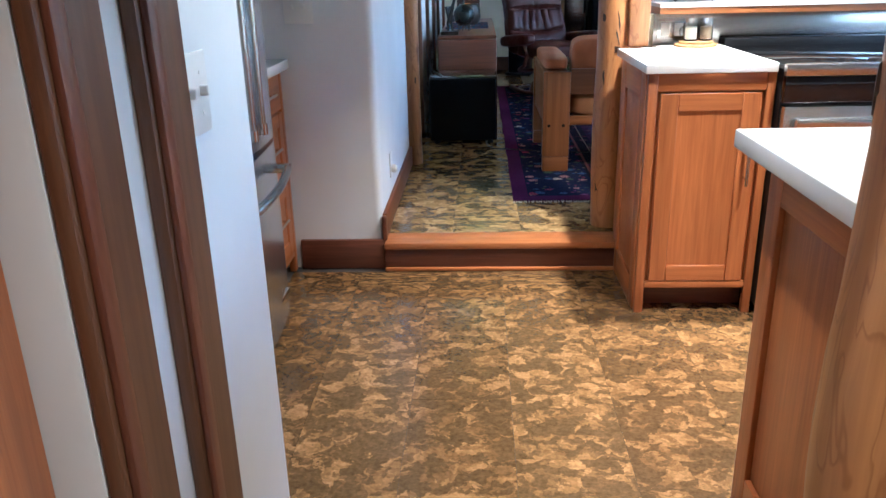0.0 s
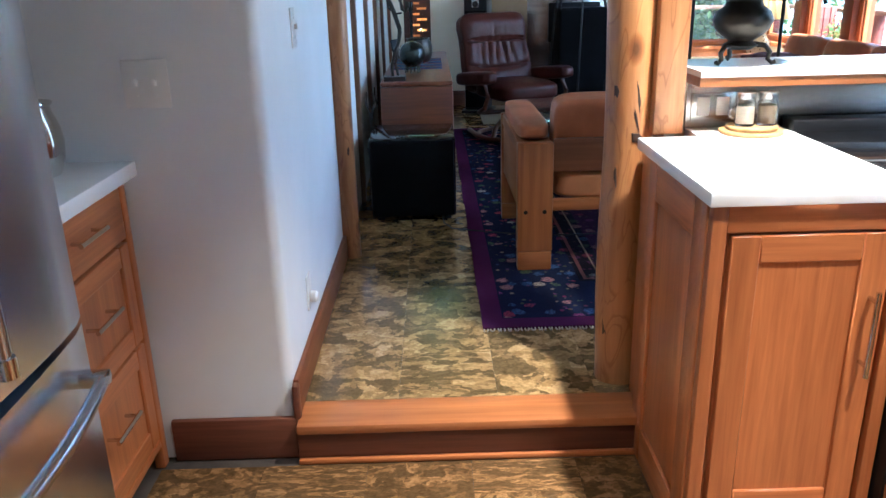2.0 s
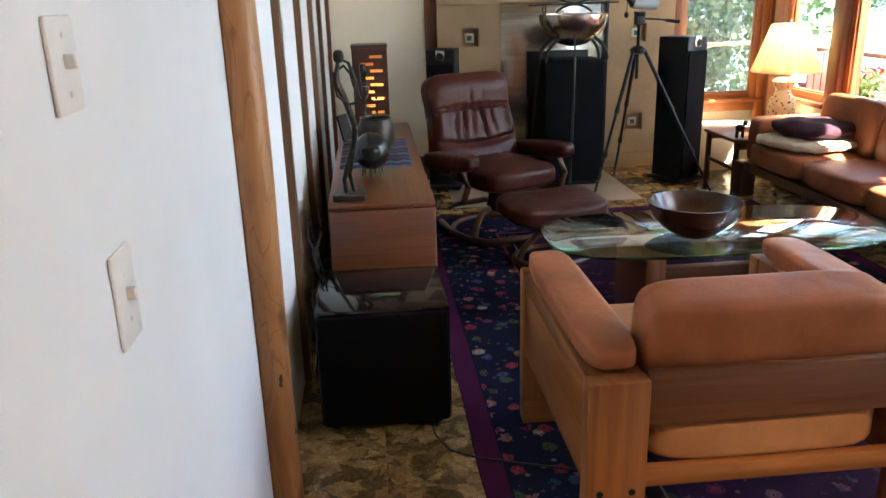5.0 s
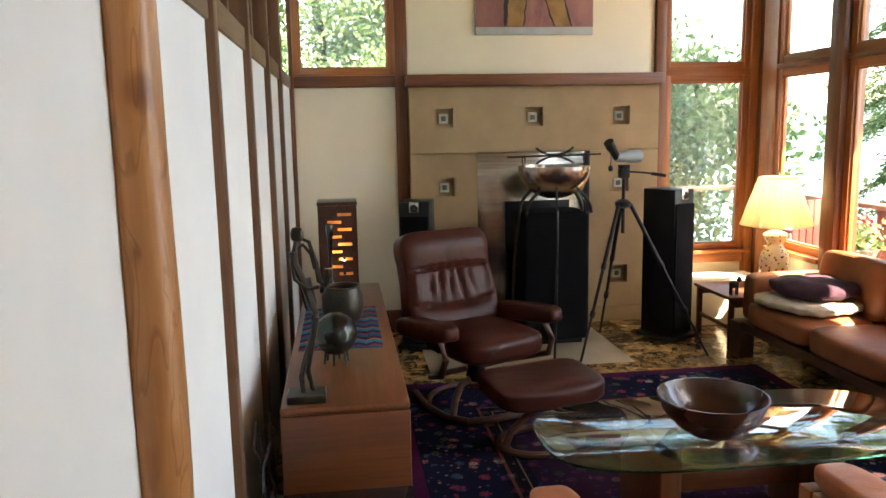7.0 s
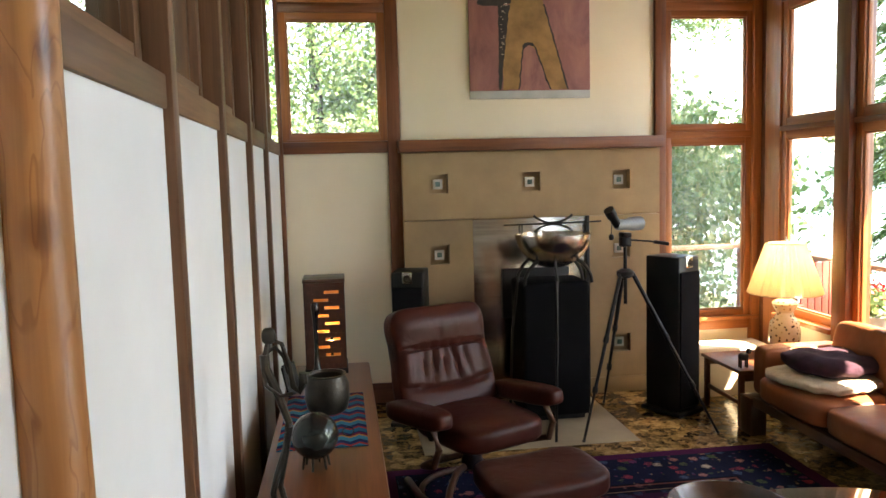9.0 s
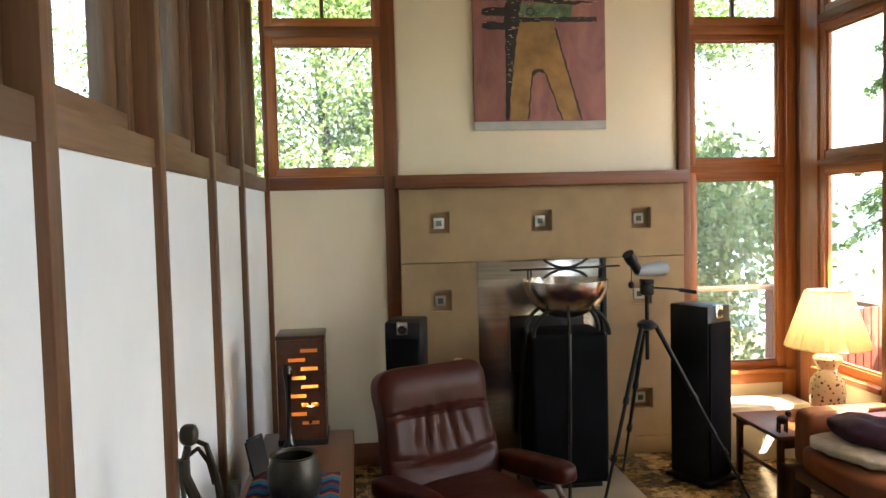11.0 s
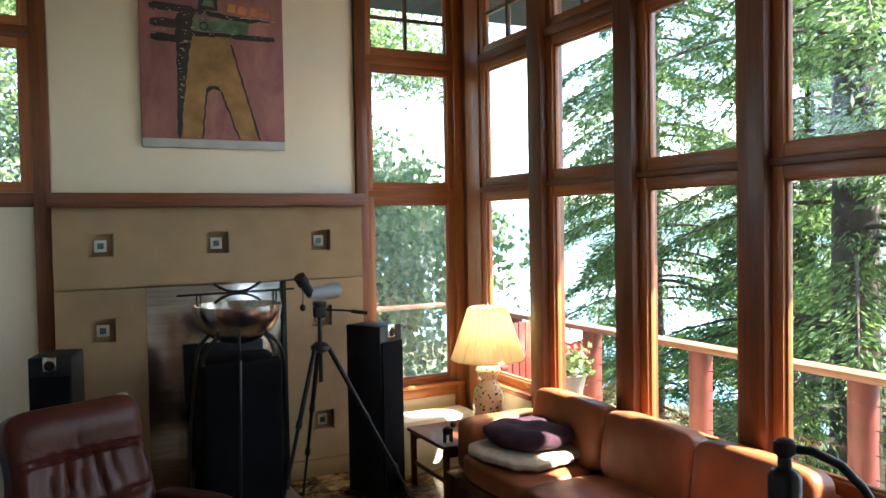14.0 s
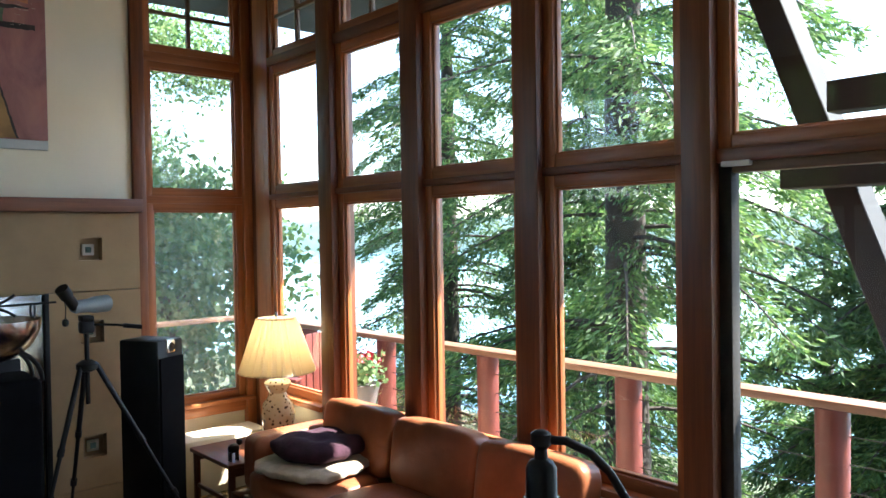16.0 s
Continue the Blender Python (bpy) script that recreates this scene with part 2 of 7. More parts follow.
def lathe(bm, prof, seg=32, at=(0, 0, 0), close=False, wob=None):
    """Turn a profile of (radius, height) about the upright axis."""
    rings = []
    for r, z in prof:
        ring = []
        for i in range(seg):
            a = 2 * math.pi * i / seg
            k = wob(a, z) if wob else 1.0
            ring.append(bm.verts.new((at[0] + r * k * math.cos(a), at[1] + r * k * math.sin(a), at[2] + z)))
        rings.append(ring)
    for a, b in zip(rings, rings[1:]):
        for i in range(seg):
            bm.faces.new((a[i], a[(i + 1) % seg], b[(i + 1) % seg], b[i]))
    if close:
        for b, a in zip(rings[-1:], rings[:1]):
            for i in range(seg):
                bm.faces.new((b[i], b[(i + 1) % seg], a[(i + 1) % seg], a[i]))
    else:
        bm.faces.new(rings[0][::-1])
        bm.faces.new(rings[-1])
    return rings


def tube(bm, pts, r, seg=8, r1=None):
    """A bent rod through points; r may taper to r1."""
    pts = [Vector(p) for p in pts]
    rings = []
    up = Vector((0.13, 0.31, 0.94))
    for i, p in enumerate(pts):
        d = (pts[min(i + 1, len(pts) - 1)] - pts[max(i - 1, 0)]).normalized()
        s = d.cross(up)
        s = (s if s.length > 1e-4 else d.cross(Vector((1, 0, 0)))).normalized()
        u = s.cross(d).normalized()
        rr = r if r1 is None else r + (r1 - r) * i / (len(pts) - 1)
        rings.append([bm.verts.new(p + rr * (math.cos(2 * math.pi * k / seg) * s + math.sin(2 * math.pi * k / seg) * u)) for k in range(seg)])
    for a, b in zip(rings, rings[1:]):
        for i in range(seg):
            bm.faces.new((a[i], a[(i + 1) % seg], b[(i + 1) % seg], b[i]))
    bm.faces.new(rings[0][::-1])
    bm.faces.new(rings[-1])


def arc(c, r, a0, a1, n=16, u=(1, 0, 0), v=(0, 0, 1)):
    c, u, v = Vector(c), Vector(u), Vector(v)
    return [c + r * (math.cos(radians(a0 + (a1 - a0) * i / n)) * u + math.sin(radians(a0 + (a1 - a0) * i / n)) * v) for i in range(n + 1)]


def pad(bm, x0, x1, y0, y1, z0, z1, p=5.0, n=14, m=None, sag=0.0, puff=0.0, seed=0):
    """A stuffed cushion: a superellipsoid box with a little unevenness."""
    lay = bm.verts.layers.int.get("earlier") or bm.verts.layers.int.new("earlier")
    for w in bm.verts:
        w[lay] = 1
    r = bmesh.ops.create_cube(bm, size=2.0)
    for w in r["verts"]:
        w[lay] = 0
    es = list({e for v in r["verts"] for e in v.link_edges})
    bmesh.ops.subdivide_edges(bm, edges=es, cuts=n, use_grid_fill=True)
    seen_v = [v for v in bm.verts if v[lay] == 0]
    cx, cy, cz = (x0 + x1) / 2, (y0 + y1) / 2, (z0 + z1) / 2
    hx, hy, hz = (x1 - x0) / 2, (y1 - y0) / 2, (z1 - z0) / 2
    hm = max(hx, hy, hz)
    for w in seen_v:
        c = w.co.copy()
        # rounder on thin sides: the corner radius stays alike in metres
        s = (abs(c.x) ** p + abs(c.y) ** p + abs(c.z) ** p) ** (1 / p)
        c = c / s
        nz = noise.noise(Vector((c.x * hx * 5 + seed, c.y * hy * 5, c.z * hz * 5)))
        k = 1 + 0.012 * nz * (0.3 / max(hm, 0.05))
        top = max(0.0, c.z) * (1 - c.x * c.x) * (1 - c.y * c.y)
        w.co = Vector((cx + c.x * hx * k, cy + c.y * hy * k, cz + c.z * hz * k + (puff - sag) * top))
    if m is not None:
        bmesh.ops.transform(bm, matrix=m, verts=seen_v)
    return seen_v


def finish(name, bm, material, parent=None, label="", smooth=True):
    me = bpy.data.meshes.new(name)
    bmesh.ops.recalc_face_normals(bm, faces=bm.faces)
    bm.to_mesh(me)
    bm.free()
    me.materials.append(material)
    if smooth and len(me.polygons):
        me.polygons.foreach_set("use_smooth", [True] * len(me.polygons))
        me.set_sharp_from_angle(angle=radians(38))
    ob = new(name, me)
    if parent is not None:
        ob.parent = parent
    if label:
        ob["label"] = label
    return ob


def part(name, bm, material, parent, label=""):
    """One mesh as a part of a thing."""
    return finish(name, bm, material, parent, label)


def slab(name, x0, x1, y0, y1, z0, z1, material, parent=None, bev=0.004, label=""):
    """One box-shaped piece, with its own origin at its middle."""
    bm = bmesh.new()
    cx, cy, cz = (x0 + x1) / 2, (y0 + y1) / 2, (z0 + z1) / 2
    b = min(bev, 0.3 * min(x1 - x0, y1 - y0, z1 - z0))
    box(bm, x0 - cx, x1 - cx, y0 - cy, y1 - cy, z0 - cz, z1 - cz, b, 2)
    ob = finish(name, bm, material, None, label)
    ob.location = (cx, cy, cz)
    if parent is not None:
        ob.parent = parent
    return ob


def thing(name, at, label, category, group="", rz=0.0):
    e = new(name)
    e.empty_display_size = 0.1
    e.matrix_basis = pose(*at, 0, 0, rz)
    return tagged(e, label, category, group)


def structure(ob, label="", category=""):
    return tagged(ob, label, category, kind="structure")


def root(name, label, category):
    """An empty that carries a piece of the setting."""
    return tagged(new(name), label, category, kind="structure")


# ---- the setting ----
H_KIT, H_LIV = 2.45, 3.75


def wall(name, x0, x1, y0, y1, z0, z1, m=M_PLASTER, label="white plastered wall", bev=0.0):
    ob = slab(name, x0, x1, y0, y1, z0, z1, m, None, bev)
    return structure(ob, label, "wall")


# floors: a bed below, cork tiles on it are laid at the end of the file
floor_k = structure(slab("floor_kitchen", -0.85, 3.3, -1.6, 3.17, -0.12, -0.006, M_HEARTH, None, 0), "kitchen floor of dark mottled cork tiles", "floor")
floor_l = structure(slab("floor_living", WX, 4.0, 3.19, 9.3, -0.12, L - 0.006, M_HEARTH, None, 0), "living room floor of mottled cork tiles", "floor")

# kitchen walls
wall("wall_kitchen_west", -1.0, -0.85, -1.75, 3.19, 0, H_KIT)
wall("wall_kitchen_south", -0.85, 3.45, -1.75, -1.6, 0, H_KIT)
wall("wall_kitchen_east_a", 3.3, 3.45, -1.6, 0.6, 0, H_KIT)
wall("wall_kitchen_east_b", 3.3, 3.45, 0.6, 2.6, 0, 1.15)
wall("wall_kitchen_east_c", 3.3, 3.45, 0.6, 2.6, 2.0, H_KIT)
wall("wall_kitchen_east_d", 3.3, 3.45, 2.6, 3.5, 0, H_KIT)
# this window is out of view, added so that daylight reaches the kitchen
kw = root("window_kitchen", "unseen fir-framed window added to let daylight into the kitchen", "window")
for y0, y1 in ((0.6, 0.66), (1.57, 1.63), (2.54, 2.6)):
    slab("window_frame", 3.32, 3.40, y0, y1, 1.15, 2.0, M_SASH[2], kw)
wall("ceiling_kitchen", -1.0, 3.45, -1.75, 3.19, H_KIT, H_KIT + 0.1, M_PLASTER, "white kitchen ceiling")
wall("wall_near", 0.13, 0.27, -1.6, -0.25, 0, H_KIT)
wall("wall_near_end", 0.13, 0.27, 0.70, 1.40, 0, H_KIT, bev=0.012)
wall("wall_near_head", 0.13, 0.27, -0.25, 0.70, 2.05, H_KIT)
wall("wall_fridge_return", -0.85, 0.13, 1.28, 1.40, 0, H_KIT)

# the wall between kitchen and living room, with a bullnosed corner
bm = bmesh.new()
vs = box(bm, -0.85, WX, 3.19, 4.72, 0, H_LIV)
es = [e for e in bm.edges if all(abs(v.co.x - WX) < 1e-4 and abs(v.co.y - 3.19) < 1e-4 for v in e.verts)]
bmesh.ops.bevel(bm, geom=es, offset=0.032, segments=8, profile=0.5, affect="EDGES")
structure(finish("wall_corner", bm, M_PLASTER), "white plastered wall with a rounded corner", "wall")
wall("wall_header", WX, 3.45, 3.25, 3.40, H_KIT, H_LIV)
wall("wall_living_southeast", 3.45, 4.1, 3.25, 3.45, 0, H_LIV)
wall("wall_ledge", 1.40, 3.3, 3.40, 3.50, 0, 1.045, M_PLASTER_WARM, "low wall under the serving ledge")
structure(slab("ceiling_living", -0.1, 4.6, 3.19, 9.7, H_LIV, H_LIV + 0.12, M_CEIL, None, 0), "wooden living room ceiling", "ceiling")

# step between the two floors
step = root("step", "fir step with a dark riser up to the living room", "step")
slab("tread", 0.275, 1.42, 3.125, 3.275, L - 0.028, L + 0.003, M_TREAD, step, 0.008)
slab("riser", 0.275, 1.42, 3.145, 3.19, 0, L - 0.028, M_BASE[0], step, 0.002)
slab("shoe_moulding", 0.275, 1.42, 3.128, 3.145, 0, 0.018, M_CAB[0], step, 0.006)


def base(name, x0, x1, y0, y1, z0, h=0.14, a=0, m=None):
    return structure(slab(name, x0, x1, y0, y1, z0, z0 + h, (m or M_BASE)[a], None, 0.006), "dark stained wooden baseboard", "baseboard")


base("baseboard_kitchen", -0.10, 0.285, 3.168, 3.19, 0, 0.135)
base("baseboard_corner", WX, WX + 0.02, 3.168, 3.2, 0, 0.24, 1)
base("baseboard_passage", WX, WX + 0.018, 3.2, 4.62, L, 0.115, 1, M_TRIM)
base("baseboard_north", 0.27, 1.05, NY - 0.02, NY, L, 0.15, 0)
base("baseboard_east", EX - 0.08, EX - 0.06, 5.5, 9.15, L, 0.12, 1, M_TRIM)

# ---- west wall: panels between studs, a cap rail, windows above ----
STUDS = (5.58, 6.43, 7.27, 8.10)
wall("wall_west_panel", WX - 0.18, WX, 4.72, NY, L - 0.13, 1.99, M_PLASTER, "white plaster panels of the west wall")
wall("wall_west_top", WX - 0.18, WX - 0.04, 4.72, NY, 3.25, H_LIV)
for y in STUDS:
    structure(slab("stud", WX - 0.17, WX + 0.026, y - 0.033, y + 0.033, L, H_LIV, M_BATTEN[2], None, 0.004), "dark aged fir stud standing proud of the plaster", "trim")
bays = [4.72] + list(STUDS) + [NY]
for a, b in zip(bays, bays[1:]):
    structure(slab("cap_rail", WX - 0.17, WX + 0.012, a + 0.034, b - 0.034, 1.99, 2.075, M_BATTEN[1], None, 0.004), "aged fir cap rail over the plaster panels", "trim")

COUNT = [0]


def window(axis, plane, a0, a1, z0, z1, w=0.055, depth=0.05, muntin=None, inward=-1, bars=0, m=None, screen=False):
    """A sash with a stepped profile and one pane. axis 0: the wall runs along x, 1: along y. inward: the sign of the way into the room."""
    COUNT[0] += 1
    r = root("window_%d" % COUNT[0], "fir-framed window with clear glass", "window")
    m = m or M_SASH

    def put(name, u0, u1, v0, v1, d0, d1, mats, bev=0.003):
        lo, hi = sorted((plane + inward * d0, plane + inward * d1))
        if axis == 0:
            return slab(name, u0, u1, lo, hi, v0, v1, mats, r, bev)
        return slab(name, lo, hi, u0, u1, v0, v1, mats, r, bev)

    for u0, u1 in ((a0, a0 + w), (a1 - w, a1)):
        put("window_frame", u0, u1, z0, z1, -0.02, depth, m[2])
    for v0, v1 in ((z0, z0 + w), (z1 - w, z1)):
        put("window_frame", a0 + w, a1 - w, v0, v1, -0.02, depth - 0.003, m[axis])
    g = 0.012
    for u0, u1 in ((a0 + w, a0 + w + g), (a1 - w - g, a1 - w)):
        put("bead", u0, u1, z0 + w, z1 - w, -0.012, depth * 0.5, m[2], 0.002)
    for v0, v1 in ((z0 + w, z0 + w + g), (z1 - w - g, z1 - w)):
        put("bead", a0 + w + g, a1 - w - g, v0, v1, -0.012, depth * 0.5 - 0.002, m[axis], 0.002)
    if muntin is not None:
        put("muntin", muntin - 0.012, muntin + 0.012, z0 + w + g, z1 - w - g, -0.012, 0.02, M_BATTEN[2], 0.002)
    for k in range(bars):
        zb = z0 + (k + 1) * (z1 - z0) / (bars + 1)
        put("muntin", a0 + w + g, a1 - w - g, zb - 0.012, zb + 0.012, -0.010, 0.018, M_BATTEN[axis], 0.002)
    p = put("pane", a0 + w + 0.002, a1 - w - 0.002, z0 + w + 0.002, z1 - w - 0.002, -0.003, 0.003, M_GLASS, 0)
    p.visible_shadow = False
    if screen:
        put("insect_screen", a0 + w + 0.002, a1 - w - 0.002, z0 + w + 0.002, z1 - w - 0.002, -0.017, -0.0155, M_SCREEN, 0)["label"] = "fine grey insect screen"
    return r


for a, b in zip(bays, bays[1:]):
    window(1, WX - 0.10, a + 0.04, b - 0.04, 2.08, 3.25, 0.06, 0.06, inward=1, m=M_BATTEN)

# ---- north wall ----
# cream plaster puts the warm bounced light into this white panel's colour
wall("wall_north_low", WX - 0.18, 1.14, NY, NY + 0.2, 0, 1.995, M_PLASTER_WARM, "white plaster panel of the north wall, bounced warm light in its colour")
wall("wall_north_middle", 1.14, 3.08, NY - 0.02, NY + 0.2, 2.0, H_LIV, M_PLASTER_WARM, "cream plaster chimney breast", 0.012)
wall("wall_north_core", 1.14, 3.08, NY, NY + 0.2, 0, 2.0, M_PLASTER_WARM)
wall("wall_north_top", WX - 0.18, 1.14, NY, NY + 0.2, 3.62, H_LIV)
wall("wall_north_top_east", 3.08, 4.1, NY, NY + 0.2, 3.62, H_LIV)
wall("wall_north_low_east", 3.08, 4.1, NY, NY + 0.2, 0, 0.56, M_PLASTER_WARM, "cream plaster below the corner window")


def trim(name, x0, x1, y0, y1, z0, z1, a, m=M_TRIM, bev=0.004, label="reddish fir trim"):
    return structure(slab(name, x0, x1, y0, y1, z0, z1, m[a], None, bev), label, "trim")


trim("trim_corner_west", WX, 0.297, NY - 0.04, NY, L, H_LIV, 2)
trim("trim_north_rail", 0.297, 1.048, NY - 0.03, NY + 0.1, 1.995, 2.078, 0)
trim("trim_north_post", 1.048, 1.14, NY - 0.04, NY + 0.05, L, H_LIV, 2)
trim("trim_north_transom", 0.297, 1.048, NY - 0.03, NY + 0.1, 2.99, 3.06, 0)
trim("trim_window_stool", 0.33, 1.0, NY - 0.045, NY - 0.03, 2.078, 2.095, 0, M_SASH)
window(0, NY, 0.297, 1.048, 2.08, 2.99, 0.052, 0.03, screen=True)
window(0, NY, 0.297, 1.048, 3.06, 3.62, 0.045, 0.03, 0.671, -1, 1)
trim("trim_east_of_breast", 3.08, 3.162, NY - 0.05, NY + 0.05, L, H_LIV, 2)
trim("trim_corner_window_rail", 3.162, 3.90, NY - 0.03, NY + 0.1, 2.055, 2.105, 0, M_SASH)
trim("trim_corner_window_transom", 3.162, 3.90, NY - 0.03, NY + 0.1, 3.01, 3.075, 0, M_SASH)
trim("trim_corner_sill", 3.162, 3.92, NY - 0.07, NY + 0.1, 0.635, 0.662, 0, M_SASH)
trim("trim_corner_apron", 3.162, 3.92, NY - 0.025, NY, 0.555, 0.635, 0, M_SASH)
window(0, NY, 3.162, 3.862, 2.105, 3.01, 0.045, 0.03, screen=True)
window(0, NY, 3.162, 3.862, 0.662, 2.055, 0.05, 0.03, screen=True)
window(0, NY, 3.162, 3.862, 3.075, 3.62, 0.045, 0.03, 3.491, -1, 1)
trim("trim_corner_post_a", 3.862, 3.93, NY - 0.06, NY + 0.1, L, H_LIV, 2, M_SASH)
trim("trim_corner_post_b", 3.93, 4.08, NY - 0.16, NY + 0.1, L, H_LIV, 2)
trim("trim_corner_post_c", 3.90, 3.97, 8.86, NY - 0.16, L, H_LIV, 2, M_SASH)

# ---- east wall: posts, rails and four window bays, then a door ----
POSTS = ((8.03, 8.175), (7.19, 7.335), (6.345, 6.485), (5.495, 5.62))
for y0, y1 in POSTS:
    trim("post_east", EX - 0.085, EX + 0.09, y0, y1, L, H_LIV, 2, M_TRIM, 0.005, "heavy reddish fir window post")
bays_e = [(8.175, 8.86), (7.335, 8.03), (6.485, 7.19), (5.62, 6.345)]
for y0, y1 in bays_e:
    trim("rail_middle", EX - 0.055, EX + 0.08, y0, y1, 2.075, 2.11, 1)
    trim("rail_upper", EX - 0.055, EX + 0.08, y0, y1, 3.0, 3.06, 1)
    trim("sill_east", EX - 0.10, EX + 0.1, y0, y1, 0.70, 0.735, 1, M_SASH)
    wall("wall_below_sill", EX - 0.06, EX + 0.1, y0, y1, 0, 0.70, M_PLASTER_WARM, "cream plaster below the window sill")
    window(1, EX, y0, y1, 2.11, 3.0, 0.058, 0.035)
    window(1, EX, y0, y1, 0.735, 2.075, 0.055, 0.035)
    window(1, EX, y0, y1, 3.06, 3.62, 0.05, 0.035, (y0 + y1) / 2, -1, 1)
wall("wall_east_top", EX - 0.06, EX + 0.12, 3.4, NY, 3.62, H_LIV)
trim("rail_over_door", EX - 0.05, EX + 0.08, 3.9, 5.495, 2.066, 2.118, 1)
window(1, EX, 3.9, 5.495, 2.118, 3.62, 0.05, 0.03)
door = root("door_glazed", "glazed terrace door with a dark frame", "door")
for y0, y1 in ((5.443, 5.495), (4.60, 4.70), (3.9, 3.99)):
    slab("stile", EX - 0.03, EX + 0.03, y0, y1, L, 2.066, M_EAVE, door)
for y0, y1 in ((4.70, 5.443), (3.99, 4.60)):
    slab("rail", EX - 0.028, EX + 0.028, y0, y1, L, L + 0.16, M_BATTEN[1], door)
    slab("rail", EX - 0.028, EX + 0.028, y0, y1, 2.028, 2.066, M_BATTEN[1], door)
    p = slab("pane", EX - 0.003, EX + 0.003, y0, y1, L + 0.16, 2.028, M_GLASS, door, 0)
    p.visible_shadow = False
slab("closer", EX - 0.06, EX - 0.03, 5.36, 5.47, 2.05, 2.07, M_WHITE_PLASTIC, door, 0.004)
wall("wall_east_south", EX - 0.06, EX + 0.12, 3.4, 3.9, 0, 3.62)

# ---- fireplace: concrete slabs, steel panel, mantel shelf, inset tiles ----
FY = 9.10
fp = root("fireplace", "tan concrete fireplace surround with inset square tiles", "fireplace")


def pierced(name, x0, x1, z0, z1, holes, parent, m):
    """A slab of the surround with square pockets cut through it."""
    xs = sorted({x0, x1, *(v for h in holes for v in (h[0] - h[2], h[0] + h[2]))})
    zs = sorted({z0, z1, *(v for h in holes for v in (h[1] - h[2], h[1] + h[2]))})
    bm = bmesh.new()
    for a, b in zip(xs, xs[1:]):
        for c, d in zip(zs, zs[1:]):
            if not any(abs((a + b) / 2 - h[0]) < h[2] and abs((c + d) / 2 - h[1]) < h[2] for h in holes):
                box(bm, a, b, FY, NY - 0.03, c, d)
    bmesh.ops.remove_doubles(bm, verts=bm.verts, dist=1e-5)
    bm.verts.index_update()
    dup = {}
    for f in list(bm.faces):
        dup.setdefault(tuple(sorted(v.index for v in f.verts)), []).append(f)
    bmesh.ops.delete(bm, geom=[f for fs in dup.values() if len(fs) > 1 for f in fs], context="FACES")
    return part(name, bm, m, parent)


TILES = [(1.400, 1.757), (2.089, 1.757), (2.777, 1.757), (1.400, 1.238), (2.777, 1.238), (2.777, 0.515)]
R = 0.070
pierced("lintel", 1.14, 3.08, 1.497, 1.985, [(x, z, R) for x, z in TILES[:3]], fp, M_CONCRETE)
pierced("jamb", 1.14, 1.645, 0.255, 1.490, [(1.400, 1.238, R)], fp, M_CONCRETE)
pierced("jamb", 2.53, 3.08, 0.255, 1.490, [(2.777, 1.238, R), (2.777, 0.515, R)], fp, M_CONCRETE)
slab("plinth", 1.14, 1.645, FY + 0.004, NY - 0.03, L, 0.25, M_CONCRETE, fp)
slab("plinth", 2.53, 3.08, FY + 0.004, NY - 0.03, L, 0.25, M_CONCRETE, fp)
slab("core", 1.14, 3.08, NY - 0.055, NY - 0.005, L, 1.985, M_CONCRETE, fp, 0)
m, n, l, b = mat("brushed_steel_panel", 0.17, 1.0)
v = coords(n, l, (0.6, 1, 14))
t = noise_tex(n, l, v, 3.0, 4)
r = ramp(n, [(0.3, (0.30, 0.275, 0.25)), (0.7, (0.52, 0.49, 0.45))])
l.new(t.outputs[0], r.inputs[0])
l.new(r.outputs[0], b.inputs["Base Color"])
w2 = noise_tex(n, l, coords(n, l, (0.5, 1, 1.1)), 1.8, 1)
bump(n, l, b, w2.outputs[0], 0.4, 0.05)
M_STEEL_PANEL = m
slab("steel_panel", 1.648, 2.527, FY + 0.012, FY + 0.02, L, 1.488, M_STEEL_PANEL, fp, 0.001, "brushed steel fireplace panel")
slab("panel_rim", 2.50, 2.53, FY - 0.004, FY + 0.012, L, 1.492, M_BLACK, fp)
slab("firebox", 1.855, 2.36, FY - 0.03, FY + 0.012, 0.75, 1.12, M_BLACK, fp, 0.004, "black firebox frame")
M_TILE = plain("glazed_tile", (0.55, 0.53, 0.46), 0.2, var=0.05)
M_TILE_DOT = plain("tile_green_dot", (0.10, 0.16, 0.14), 0.2, var=0.3, scale=60)
for x, z in TILES:
    slab("tile", x - 0.036, x + 0.036, FY + 0.045, FY + 0.075, z - 0.040, z + 0.032, M_TILE, fp, 0.004, "pale glazed tile set in a square pocket")
    slab("tile_motif", x - 0.018, x + 0.018, FY + 0.041, FY + 0.047, z - 0.022, z + 0.014, M_TILE_DOT, fp, 0.004)
structure(slab("mantel_shelf", 1.115, 3.085, 9.03, NY - 0.021, 1.988, 2.073, M_TRIM[0], None, 0.006), "thick reddish fir mantel shelf", "shelf")
structure(slab("hearth", 1.14, 2.50, 8.03, FY, L - 0.01, L + 0.004, M_HEARTH, None, 0.002), "flush tan stone hearth slab", "hearth")

